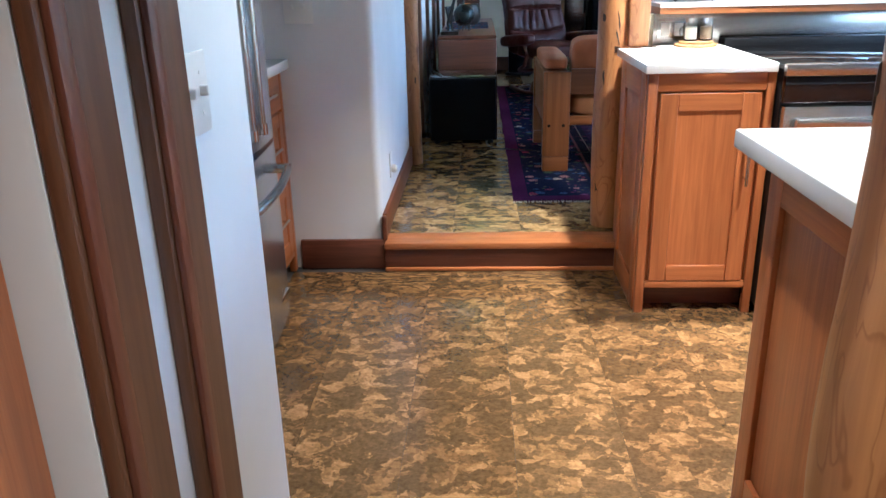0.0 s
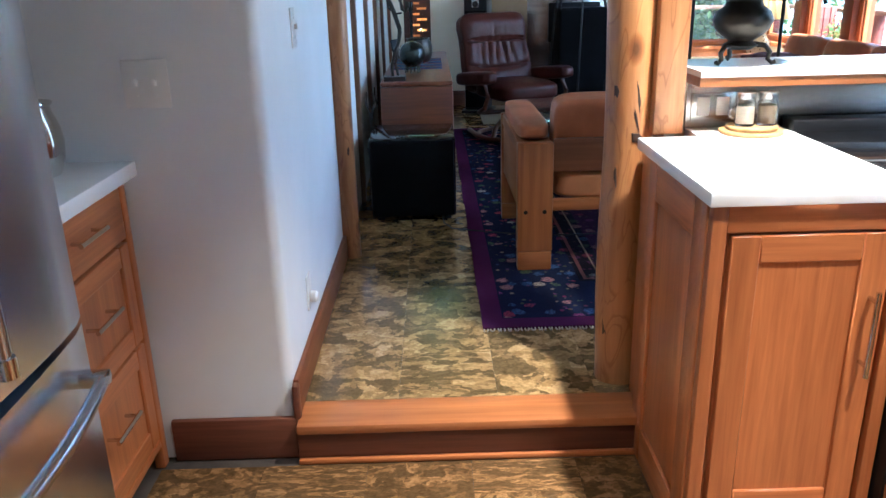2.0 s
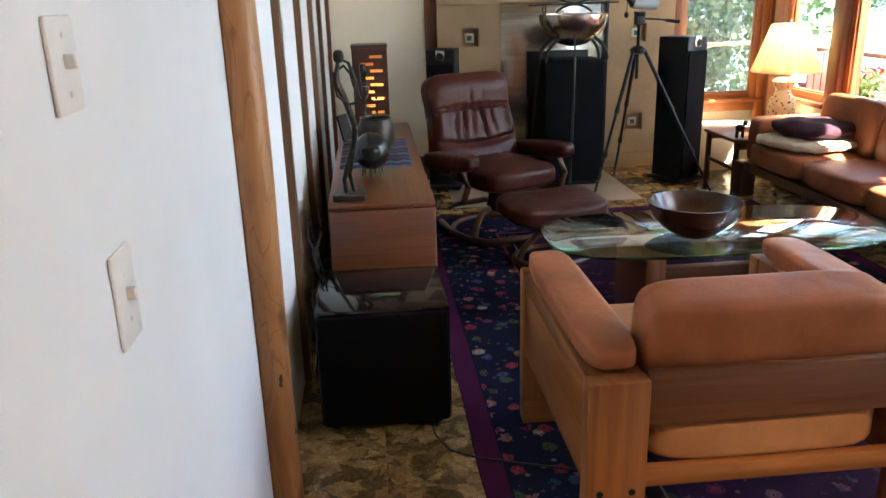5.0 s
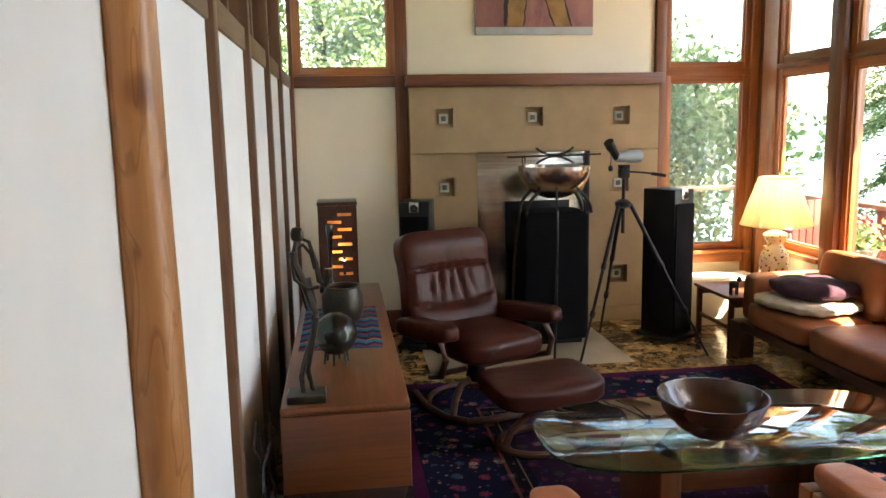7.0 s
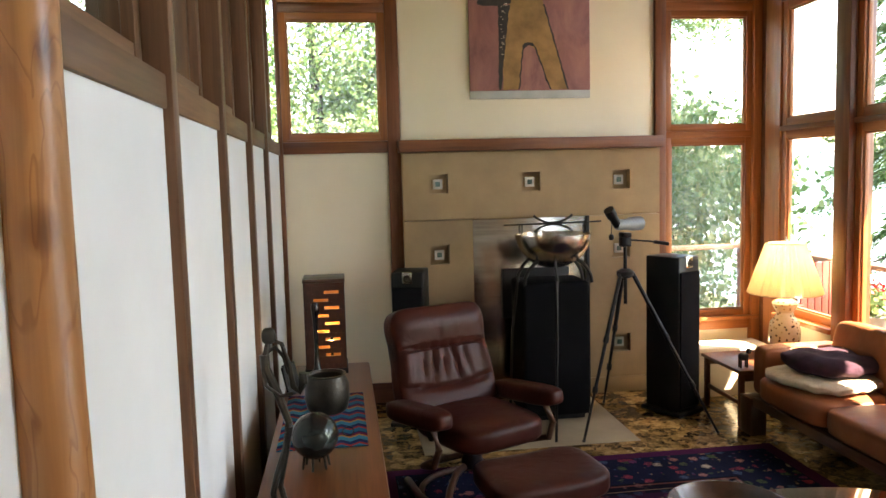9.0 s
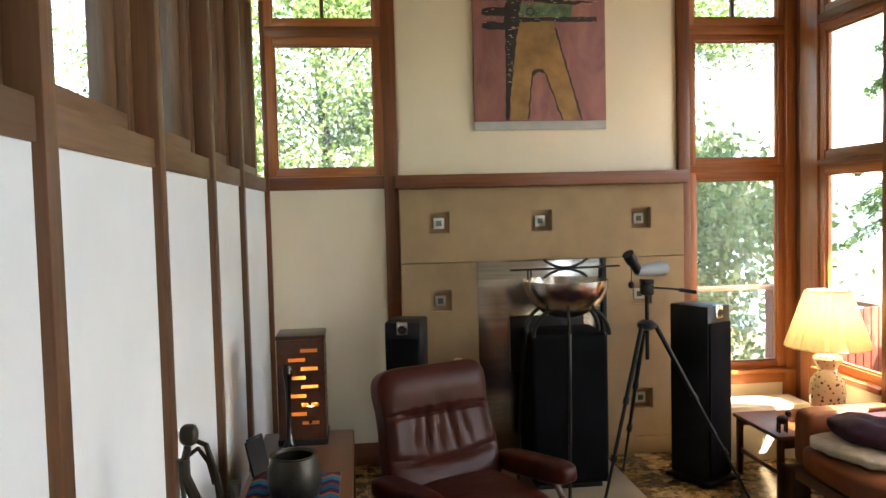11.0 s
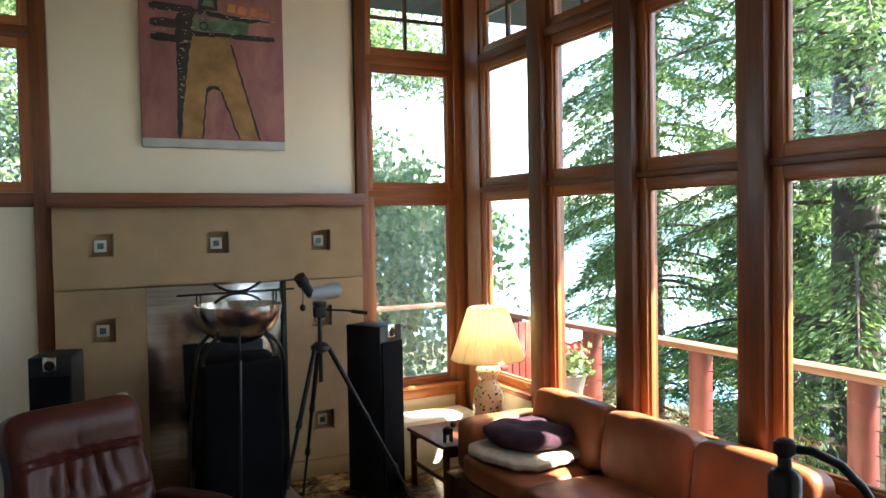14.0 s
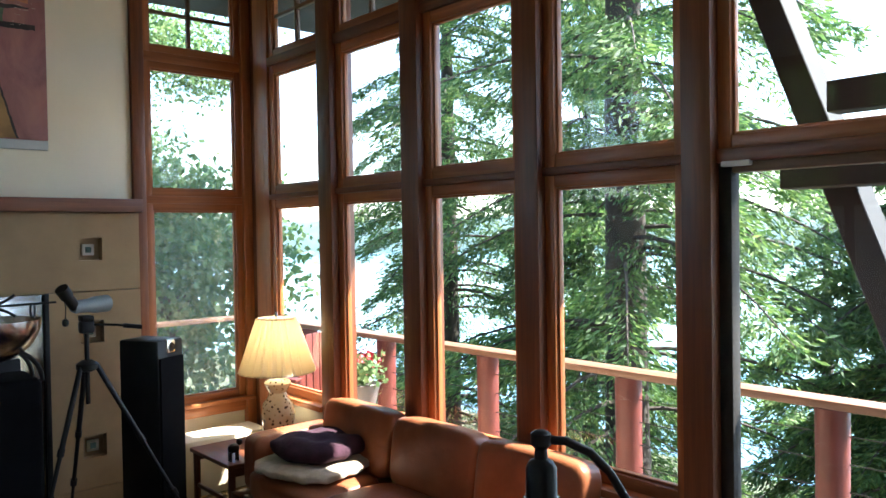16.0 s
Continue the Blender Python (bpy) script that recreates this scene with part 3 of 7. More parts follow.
# ---- log posts ----


def log(name, x, y, r0, z0, z1, seed, label):
    bm = bmesh.new()
    k = 26
    prof = [(r0 * (1 + 0.05 * math.sin(seed + i * 0.7)), z0 + (z1 - z0) * i / k) for i in range(k + 1)]
    lathe(bm, prof, 28, wob=lambda a, z: 1 + 0.05 * noise.noise(Vector((math.cos(a) * 1.2 + seed, math.sin(a) * 1.2, z * 2.2))) + 0.02 * noise.noise(Vector((math.cos(a) * 4, math.sin(a) * 4 + seed, z * 9))))
    ob = finish(name, bm, M_LOG)
    ob.location = (x, y, 0)
    structure(ob, label, "post")
    M_K = M_KNOT
    rng = random.Random(seed)
    for i in range(16):
        a, z = rng.uniform(0, 6.283), z0 + (z1 - z0) * (0.04 + 0.92 * (i + rng.random()) / 16)
        bm = bmesh.new()
        rr = r0 * rng.uniform(0.06, 0.13)
        lathe(bm, [(rr * 1.5, -0.004), (rr * 1.3, 0.0005), (rr * 0.7, 0.0015), (rr * 0.2, 0.001)], 12, wob=lambda q, zz: 1 + 0.35 * math.sin(2 * q + seed) + 0.2 * math.sin(5 * q))
        kn = part("knot", bm, M_K, ob)
        kn.matrix_basis = Matrix.Translation((math.cos(a) * r0 * 0.98, math.sin(a) * r0 * 0.98, z)) @ Matrix.Rotation(a, 4, "Z") @ Matrix.Rotation(radians(90), 4, "Y") @ Matrix.Diagonal((rng.uniform(1.3, 4.0), 1, 1, 1))
    return ob


M_KNOT = plain("dark_knot", (0.045, 0.022, 0.012), 0.5, var=0.4, scale=60)
log("log_post_west", 0.292, 4.615, 0.048, L, H_LIV, 2.0, "peeled golden log post with dark knots")
passage = log("log_post_passage", 1.262, 3.38, 0.072, L + 0.003, H_KIT, 5.0, "peeled golden log post with dark scars and knots")
log("log_post_island", 1.27, 0.86, 0.13, 0, H_KIT, 9.0, "thick peeled log post beside the island")
structure(slab("square_post", 1.305, 1.388, 3.285, 3.42, 0.926, H_KIT, M_LOG, None, 0.006), "squared golden fir post standing on the counter", "post")

# long dark scars on the passage post
for a, z, hgt, wid, tilt in ((-96, 1.205, 0.042, 0.011, 4), (-97, 1.235, 0.014, 0.014, 0), (-90, 1.150, 0.030, 0.008, -12), (-92, 1.125, 0.018, 0.010, 14), (-86, 1.03, 0.034, 0.007, 8), (-88, 0.965, 0.022, 0.006, 14), (-96, 1.285, 0.014, 0.006, 8), (-112, 1.40, 0.012, 0.007, 0), (-80, 1.55, 0.030, 0.007, -6), (-130, 0.80, 0.020, 0.008, 5)):
    bm = bmesh.new()
    lathe(bm, [(1.0, -0.006), (0.96, 0.0008), (0.6, 0.0016), (0.2, 0.0012)], 14, wob=lambda q, zz: 1 + 0.22 * math.sin(3 * q + z * 40) + 0.12 * math.sin(5 * q + a))
    for v in bm.verts:
        v.co.x *= hgt * 1.4
        v.co.y *= wid * 0.5
    kn = part("scar", bm, M_KNOT, passage)
    kn.matrix_basis = Matrix.Translation((math.cos(radians(a)) * 0.0715, math.sin(radians(a)) * 0.0715, z)) @ Matrix.Rotation(radians(a), 4, "Z") @ Matrix.Rotation(radians(90), 4, "Y") @ Matrix.Rotation(radians(tilt), 4, "Z")

# ---- casings and the door beside the start ----
for y0, y1 in ((0.92, 1.06), (0.70, 0.835)):
    trim("casing", 0.27, 0.292, y0, y1, 0, 2.12, 2, M_BATTEN, 0.006, "brown stained door casing")
    trim("casing_bead", 0.292, 0.303, y0 + 0.01, y0 + 0.04, 0, 2.12, 2, M_BASE, 0.004, "brown stained door casing")
trim("casing_head", 0.27, 0.292, -0.25, 0.835, 2.05, 2.18, 0, M_TRIM, 0.006)
side = root("door_side", "closed fir door with a pale lower panel", "door")
slab("leaf", 0.17, 0.21, -0.25, 0.70, 0, 2.05, M_CAB[2], side)
slab("kick_panel", 0.21, 0.218, -0.2, 0.62, 0.05, 0.62, M_HEARTH, side, 0.004, "pale grey lower panel")

# ---- outdoors ----
def leaf_mat(name, c0, c1, c2):
    m, n, l, b = mat(name, 0.55)
    ge = n.new("ShaderNodeNewGeometry")
    r = ramp(n, [(0.0, c0), (0.55, c1), (1.0, c2)])
    l.new(ge.outputs["Random Per Island"], r.inputs[0])
    l.new(r.outputs[0], b.inputs["Base Color"])
    out = n["Material Output"]
    tl, mx = n.new("ShaderNodeBsdfTranslucent"), n.new("ShaderNodeMixShader")
    mx.inputs[0].default_value = 0.5
    l.new(r.outputs[0], tl.inputs[0])
    l.new(b.outputs[0], mx.inputs[1])
    l.new(tl.outputs[0], mx.inputs[2])
    l.new(mx.outputs[0], out.inputs[0])
    return m


M_NEEDLE = leaf_mat("fir_needles", (0.034, 0.082, 0.026), (0.082, 0.155, 0.042), (0.19, 0.27, 0.075))
M_LEAF = leaf_mat("broad_leaves", (0.08, 0.16, 0.055), (0.17, 0.27, 0.10), (0.30, 0.38, 0.16))
M_BARK = plain("fir_bark", (0.052, 0.039, 0.031), 0.9, var=0.45, scale=5, grain=25, relief=0.8)
M_EARTH = plain("forest_ground", (0.06, 0.065, 0.03), 0.95, var=0.4, scale=0.7, grain=6, relief=0.5)
M_WATER = plain("lake_water", (0.10, 0.20, 0.26), 0.12, var=0.1, scale=0.02, grain=0.6, relief=0.15)
M_HILL = plain("far_woods", (0.050, 0.085, 0.085), 0.95, var=0.3, scale=0.02, grain=0.2, relief=0.3)
M_DECK = wood("deck_boards", (0.15, 0.11, 0.085), (0.27, 0.21, 0.165), 1, 0.6)
M_RED = plain("red_stain", (0.125, 0.026, 0.018), 0.5, var=0.2, scale=8)
M_RAILTOP = wood("rail_cap", (0.17, 0.085, 0.05), (0.31, 0.18, 0.115), 1, 0.45)


def sheet(name, quads, material, kind_label, cat):
    bm = bmesh.new()
    for q in quads:
        bm.faces.new([bm.verts.new(p) for p in q])
    return structure(finish(name, bm, material), kind_label, cat)


# ground: one sheet, level by the house, then falling to the shore and on under the water
def ground_height(x, y):
    d = max(0.0, x - 6.0)
    h = -0.6 - 15.5 * (1 - math.exp(-d / 18.0)) if d > 0 else -0.6
    return h + (0.25 * noise.noise(Vector((x * 0.15, y * 0.15, 0))) if d < 80 else 0)


bm = bmesh.new()
xs = [-2500, -300, -80, -30, -10, 0, 4, 6, 8, 10, 12, 15, 18, 22, 27, 33, 40, 60, 120, 3000]
ys = [-2500, -300, -80, -40, -20, -10, 0, 5, 10, 15, 20, 30, 45, 80, 300, 2500]
gv = [[bm.verts.new((x, y, ground_height(x, y))) for y in ys] for x in xs]
for i in range(len(xs) - 1):
    for j in range(len(ys) - 1):
        bm.faces.new((gv[i][j], gv[i + 1][j], gv[i + 1][j + 1], gv[i][j + 1]))
structure(finish("ground", bm, M_EARTH), "sloping forest ground falling to the water", "ground")
sheet("water", [[(24, -2400, -14.5), (2900, -2400, -14.5), (2900, 2400, -14.5), (24, 2400, -14.5)]], M_WATER, "bright water beyond the trees", "water")
bm = bmesh.new()
rows_h = []
for j in range(161):
    a = radians(-30 + j * 0.95)
    h = 24 + 9 * noise.noise(Vector((j * 0.09, 3.1, 0))) + 3 * noise.noise(Vector((j * 0.5, 1.1, 0)))
    row = []
    for d, k in ((780, -0.63), (800, -0.1), (860, 0.45), (950, 0.85), (1150, 1.0), (1500, 0.6)):
        row.append(bm.verts.new((d * math.sin(a), d * math.cos(a), h * k + (2.0 * noise.noise(Vector((j * 0.8, d * 0.05, 0))) if k > 0 else 0))))
    rows_h.append(row)
for a, b in zip(rows_h, rows_h[1:]):
    for k in range(5):
        bm.faces.new((a[k], b[k], b[k + 1], a[k + 1]))
structure(finish("far_shore", bm, M_HILL), "blue-green wooded hills across the water", "backdrop")


def cards(name, pts, dirs, sizes, material, parent, aspect=0.35, seed=1):
    """Many small bent leaves or needle sprays in one mesh, each two triangles wide."""
    rng = np.random.default_rng(seed)
    n = len(pts)
    d = dirs / np.maximum(np.linalg.norm(dirs, axis=1, keepdims=True), 1e-6)
    s = np.cross(d, rng.normal(size=(n, 3)))
    s /= np.maximum(np.linalg.norm(s, axis=1, keepdims=True), 1e-6)
    ln, wd = sizes[:, None], sizes[:, None] * aspect
    v = np.stack([pts, pts + d * ln * 0.5 + s * wd, pts + d * ln, pts + d * ln * 0.5 - s * wd], 1).reshape(-1, 3)
    me = bpy.data.meshes.new(name)
    me.vertices.add(4 * n)
    me.vertices.foreach_set("co", v.astype(np.float32).ravel())
    me.loops.add(4 * n)
    me.loops.foreach_set("vertex_index", np.arange(4 * n, dtype=np.int32))
    me.polygons.add(n)
    me.polygons.foreach_set("loop_start", np.arange(0, 4 * n, 4, dtype=np.int32))
    me.update(calc_edges=True)
    me.materials.append(material)
    ob = new(name, me)
    ob.parent = parent
    return ob


def conifer(x, y, h, spread, r0, z_low, seed, count=150, per=260, lean=0.0, label="tall fir with drooping green boughs"):
    """Trunk, drooping limbs, and sprays of needles along each limb."""
    rng = np.random.default_rng(seed)
    z0 = ground_height(x, y) - 0.2
    t = thing("fir_tree", (x, y, z0), label, "tree")
    bm = bmesh.new()
    k = 20
    lathe(bm, [(max(0.03, r0 * (1 - i / k) ** 0.8), h * i / k) for i in range(k + 1)], 14, wob=lambda a, z: 1 + 0.09 * noise.noise(Vector((math.cos(a) * 3 + seed, math.sin(a) * 3, z * 0.8))))
    part("trunk", bm, M_BARK, t)
    bm = bmesh.new()
    P, D, S = [], [], []
    for i in range(count):
        f = (i + rng.random()) / count
        z = z_low - z0 + (h - (z_low - z0)) * f
        a = rng.uniform(0, 2 * math.pi)
        ln = spread * (1 - f) ** 0.7 * rng.uniform(0.55, 1.1) + 0.3
        out = np.array([math.cos(a), math.sin(a), 0])
        ts = np.linspace(0, 1, 7)
        rise = rng.uniform(-0.05, 0.2)
        line = np.array([0, 0, z]) + out * (ts[:, None] * ln) + np.array([0, 0, 1]) * ((rise * ts - 0.42 * ts ** 2) * ln)[:, None]
        tube(bm, [tuple(p) for p in line], 0.035, 5, 0.006)
        m = int(1.3 * per * (0.4 + ln / spread))
        u = rng.uniform(0.12, 1, m) ** 0.8
        base_p = np.stack([np.interp(u, ts, line[:, c]) for c in range(3)], 1)
        sidev = np.array([-out[1], out[0], 0])
        sw = rng.normal(0, 1, m)[:, None] * sidev * (0.18 * ln * (1.15 - u))[:, None]
        droop = -np.abs(rng.normal(0, 0.12, m)) * (0.4 + ln * 0.22)
        base_p = base_p + sw + np.stack([rng.normal(0, .05, m), rng.normal(0, .05, m), droop], 1)
        dd = out * 0.6 + np.sign((sw * sidev).sum(1))[:, None] * sidev * 0.6 + np.stack([rng.normal(0, .35, m), rng.normal(0, .35, m), -0.45 + rng.normal(0, .3, m)], 1)
        P.append(base_p), D.append(dd), S.append(rng.uniform(0.06, 0.16, m))
    part("limbs", bm, M_BARK, t)
    cards("crown", np.concatenate(P), np.concatenate(D), np.concatenate(S), M_NEEDLE, t, 0.12, seed)
    return t


def broadleaf(x, y, h, spread, z_low, seed, count=60, per=420, label="leafy green broadleaf tree", leaf=0.15):
    rng = np.random.default_rng(seed)
    z0 = ground_height(x, y) - 0.2
    t = thing("leafy_tree", (x, y, z0), label, "tree")
    bm = bmesh.new()
    tube(bm, [(0, 0, 0), (0.1, 0.05, h * 0.3), (-0.05, 0.1, h * 0.6), (0.05, 0, h * 0.9)], 0.16, 10, 0.03)
    part("trunk", bm, M_BARK, t)
    bm = bmesh.new()
    P, D, S = [], [], []
    for i in range(count):
        f = rng.uniform(0, 1)
        z = (z_low - z0) + (h - (z_low - z0)) * f
        a = rng.uniform(0, 2 * math.pi)
        ln = spread * math.sqrt(max(0.05, 1 - (2 * f - 0.9) ** 2 * 0.8)) * rng.uniform(0.35, 1.0)
        c = np.array([math.cos(a) * ln, math.sin(a) * ln, z])
        tube(bm, [(0, 0, max(0.3, z - ln * 0.6)), tuple(c * np.array([0.5, 0.5, 1]) - np.array([0, 0, ln * 0.2])), tuple(c)], 0.016, 5, 0.004)
        m = per
        q = rng.normal(size=(m, 3)) * np.array([0.55, 0.55, 0.32]) * rng.uniform(0.6, 1.2)
        P.append(c + q), D.append(rng.normal(size=(m, 3)) + np.array([0, 0, -0.4])), S.append(rng.uniform(0.4 * leaf, leaf, m))
    part("limbs", bm, M_BARK, t)
    cards("crown", np.concatenate(P), np.concatenate(D), np.concatenate(S), M_LEAF, t, 0.38, seed)
    return t


# the great fir beyond the deck, and those about it
conifer(9.93, 10.15, 24.0, 3.8, 0.33, -0.8, 11, 170, 800)
conifer(12.2, 16.2, 19.0, 3.5, 0.24, -4.0, 12, 150, 820)
conifer(12.8, 13.0, 13.0, 3.4, 0.22, -6.0, 18, 140, 820)
conifer(16.5, 10.2, 11.5, 3.4, 0.22, -9.0, 13, 100, 420)
conifer(15.5, 15.5, 10.5, 3.2, 0.2, -9.0, 14, 90, 420)
conifer(11.6, 6.9, 8.6, 3.6, 0.2, -6.0, 15, 220, 900)
# the next three firs stand out of view, added only to block the sun
conifer(11.0, -3.4, 24.0, 3.6, 0.3, 1.0, 17, 140, 340)
conifer(11.3, -1.5, 23.0, 2.6, 0.26, 1.0, 16, 140, 340)
conifer(10.6, -6.2, 22.0, 3.9, 0.3, 0.0, 19, 120, 420)
broadleaf(4.2, 18.0, 9.0, 3.4, -0.3, 21, 105, 1250, leaf=0.10)
broadleaf(0.3, 17.5, 9.5, 3.6, 0.2, 22, 100, 1500, leaf=0.10)
broadleaf(5.6, 15.0, 3.4, 1.6, -0.3, 23, 40, 380, "low leafy bush beyond the deck")
broadleaf(-4.6, 8.8, 8.0, 2.2, 0.4, 24, 110, 680)
broadleaf(-4.7, 5.4, 8.0, 2.2, 0.4, 25, 110, 680)
broadleaf(-6.6, 7.0, 9.5, 2.6, 0.2, 26, 110, 680)

# deck with its railing round the corner
deck = tagged(new("deck"), "weathered board deck outside the windows", "deck", kind="structure")
bm = bmesh.new()
for i in range(10):
    x = 4.12 + i * 0.142
    box(bm, x, x + 0.134, -2.0, 12.05, 0.0, 0.04, 0.003, 1)
part("deck_boards", bm, M_DECK, deck)
bm = bmesh.new()
for i in range(19):
    y = 9.45 + i * 0.142
    box(bm, -4.0, 4.11, y, y + 0.134, 0.0, 0.04, 0.003, 1)
part("deck_boards", bm, M_DECK, deck)
slab("deck_frame", -4.0, 5.5, -2.0, 12.05, -0.25, -0.003, M_BARK, deck, 0)
RX, RY, RZ = 5.25, 11.8, 0.96
railing = thing("deck_railing", (RX, RY, 0.04), "red-stained deck railing with a broad wooden cap", "railing")
railing.matrix_basis = Matrix()
slab("cap", RX - 0.075, RX + 0.075, -2.0, RY + 0.075, RZ - 0.045, RZ, M_RAILTOP, railing, 0.008)
slab("cap", -4.0, RX - 0.08, RY - 0.075, RY + 0.075, RZ - 0.045, RZ, M_RAILTOP, railing, 0.008)
for y in (0.72, 1.94, 3.17, 4.40, 5.62, 6.84, 8.08, 9.32, 10.56):
    bm = bmesh.new()
    lathe(bm, [(0.085, 0), (0.08, 0.45), (0.083, 0.872)], 20)
    part("post", bm, M_RED, railing, "round red-stained post").location = (RX, y, 0.042)
for x in (-2.5, -1.0, 0.6, 2.1, 3.7, RX):
    bm = bmesh.new()
    lathe(bm, [(0.085, 0), (0.08, 0.45), (0.083, 0.872)], 20)
    part("post", bm, M_RED, railing, "round red-stained post").location = (x, RY, 0.042)
for z in (0.22, 0.36, 0.50, 0.64, 0.78):
    bm = bmesh.new()
    cyl(bm, (RX, -2, z), (RX, RY, z), 0.003, seg=6)
    part("cable", bm, M_IRON, railing)

# roof outside: eave and a braced beam by the door
roof = tagged(new("roof"), "dark timber eaves and braces outside", "roof", kind="structure")
# east eave is drawn further out and south, out of view, to block sun
slab("eave", 4.08, 5.3, 5.0, 10.2, 3.70, 3.86, M_EAVE, roof)
slab("eave", -1.2, 4.08, 9.45, 10.2, 3.70, 3.86, M_EAVE, roof)
slab("roof_deck", -1.5, 4.7, -2.2, 9.75, 3.88, 4.0, M_EAVE, roof)

# ---- materials of the things ----
def leather(name, c, rough=0.38, scale=5.0):
    m, n, l, b = mat(name, rough, 0.0, 0.2)
    v = coords(n, l)
    a = noise_tex(n, l, v, scale, 4)
    r = ramp(n, [(0.25, tuple(x * 0.72 for x in c)), (0.75, tuple(min(1, x * 1.25) for x in c))])
    l.new(a.outputs[0], r.inputs[0])
    l.new(r.outputs[0], b.inputs["Base Color"])
    g = n.new("ShaderNodeTexVoronoi")
    g.inputs["Scale"].default_value = 260.0
    l.new(v, g.inputs["Vector"])
    w = noise_tex(n, l, v, 11.0, 3, 0.5, 0.6)
    add = n.new("ShaderNodeMath")
    add.operation = "MULTIPLY_ADD"
    add.inputs[1].default_value = 9.0
    l.new(w.outputs[0], add.inputs[0])
    l.new(g.outputs["Distance"], add.inputs[2])
    bump(n, l, b, add.outputs[0], 0.35, 0.0016)
    return m


M_TAN = leather("tan_leather", (0.40, 0.135, 0.055))
M_TAN_WORN = leather("worn_tan_leather", (0.46, 0.20, 0.085), 0.45)
# tan leather made darker, partly for the shadow that the sofa stands in
M_SOFA = leather("brown_leather", (0.27, 0.092, 0.040), 0.36)
M_OX = leather("oxblood_leather", (0.052, 0.0125, 0.008), 0.34)
M_PINE = {a: wood("oiled_pine_%s" % "xyz"[a], (0.215, 0.074, 0.022), (0.385, 0.145, 0.044), a, 0.38, 45) for a in range(3)}
M_PINE_DARK = wood("dark_oiled_pine", (0.12, 0.042, 0.020), (0.24, 0.095, 0.042), 0, 0.38, 45)
M_TEAK = {a: wood("teak_veneer_%s" % "xyz"[a], (0.095, 0.027, 0.009), (0.175, 0.055, 0.019), a, 0.36, 70) for a in range(3)}
M_WALNUT = {a: wood("dark_walnut_%s" % "xyz"[a], (0.060, 0.024, 0.013), (0.13, 0.055, 0.028), a, 0.35, 60) for a in range(3)}
M_STEEL = plain("brushed_steel", (0.50, 0.49, 0.47), 0.26, 1.0, var=0.06, grain=200, relief=0.03)
# the blue and brightness of reflected sky are put into this steel's colour
M_STEEL_SKY = plain("fridge_steel_sky_tint", (0.70, 0.77, 0.87), 0.24, 1.0, var=0.06, scale=1.2, grain=200, relief=0.02)
M_CHROME = plain("chrome", (0.62, 0.60, 0.57), 0.12, 1.0, var=0.03, relief=0.0)
M_DARKGLASS = plain("black_oven_glass", (0.006, 0.006, 0.007), 0.05, var=0.1, relief=0.0)
M_BRONZE = plain("dark_bronze", (0.035, 0.030, 0.024), 0.38, 0.7, var=0.35, scale=12, grain=70, relief=0.3)
M_BRONZE_BALL = plain("patinated_bronze", (0.028, 0.033, 0.030), 0.22, 0.6, var=0.4, scale=10, grain=70, relief=0.1)
M_COPPER = plain("hammered_metal", (0.52, 0.45, 0.39), 0.22, 1.0, var=0.4, scale=7, grain=18, relief=0.35)
M_GLASS_TOP = pane_mat("table_glass")
M_GLASS_TOP.node_tree.nodes["Map Range"].inputs["To Min"].default_value = 0.10
M_GLASS_TOP.node_tree.nodes["Map Range"].inputs["To Max"].default_value = 0.95
M_GLASS_TOP.node_tree.nodes["Math"].inputs[1].default_value = 2.2
M_GLASS_TOP.node_tree.nodes["Transparent BSDF"].inputs[0].default_value = rgb((0.86, 0.95, 0.91))
M_GLASS_EDGE = glass_mat("green_glass_edge", (0.25, 0.62, 0.48), 0.05)
M_JAR = glass_mat("clear_jar", (0.96, 0.97, 0.96), 0.03)
M_CLOTH = plain("black_speaker_cloth", (0.005, 0.005, 0.006), 0.8, var=0.2, grain=300, relief=0.3, spec=0.08)
M_PLUM = plain("plum_plush", (0.034, 0.008, 0.018), 0.95, var=0.35, scale=18, grain=90, relief=0.8)
M_FLEECE = plain("cream_fleece", (0.50, 0.43, 0.33), 0.95, var=0.15, scale=25, grain=70, relief=1.0)
M_WAX = plain("cream_wax", (0.66, 0.56, 0.40), 0.5, var=0.06)
M_CORKMAT = plain("cork_trivet", (0.42, 0.24, 0.09), 0.7, var=0.2, scale=40, grain=120, relief=0.3)
M_CABLE = plain("black_cable", (0.012, 0.012, 0.012), 0.5)
M_SHADE_SKIN, n, l, b = mat("pleated_shade", 0.8)
b.inputs["Base Color"].default_value = rgb((0.80, 0.72, 0.54))
tl, mx, = n.new("ShaderNodeBsdfTranslucent"), n.new("ShaderNodeMixShader")
tl.inputs[0].default_value = rgb((0.84, 0.75, 0.56))
mx.inputs[0].default_value = 0.55
l.new(b.outputs[0], mx.inputs[1])
l.new(tl.outputs[0], mx.inputs[2])
l.new(mx.outputs[0], n["Material Output"].inputs[0])


def glow(name, c, power):
    m = bpy.data.materials.new(name)
    m.use_nodes = True
    b = m.node_tree.nodes["Principled BSDF"]
    b.inputs["Base Color"].default_value = rgb(c)
    b.inputs["Emission Color"].default_value = rgb(c)
    b.inputs["Emission Strength"].default_value = power
    return m


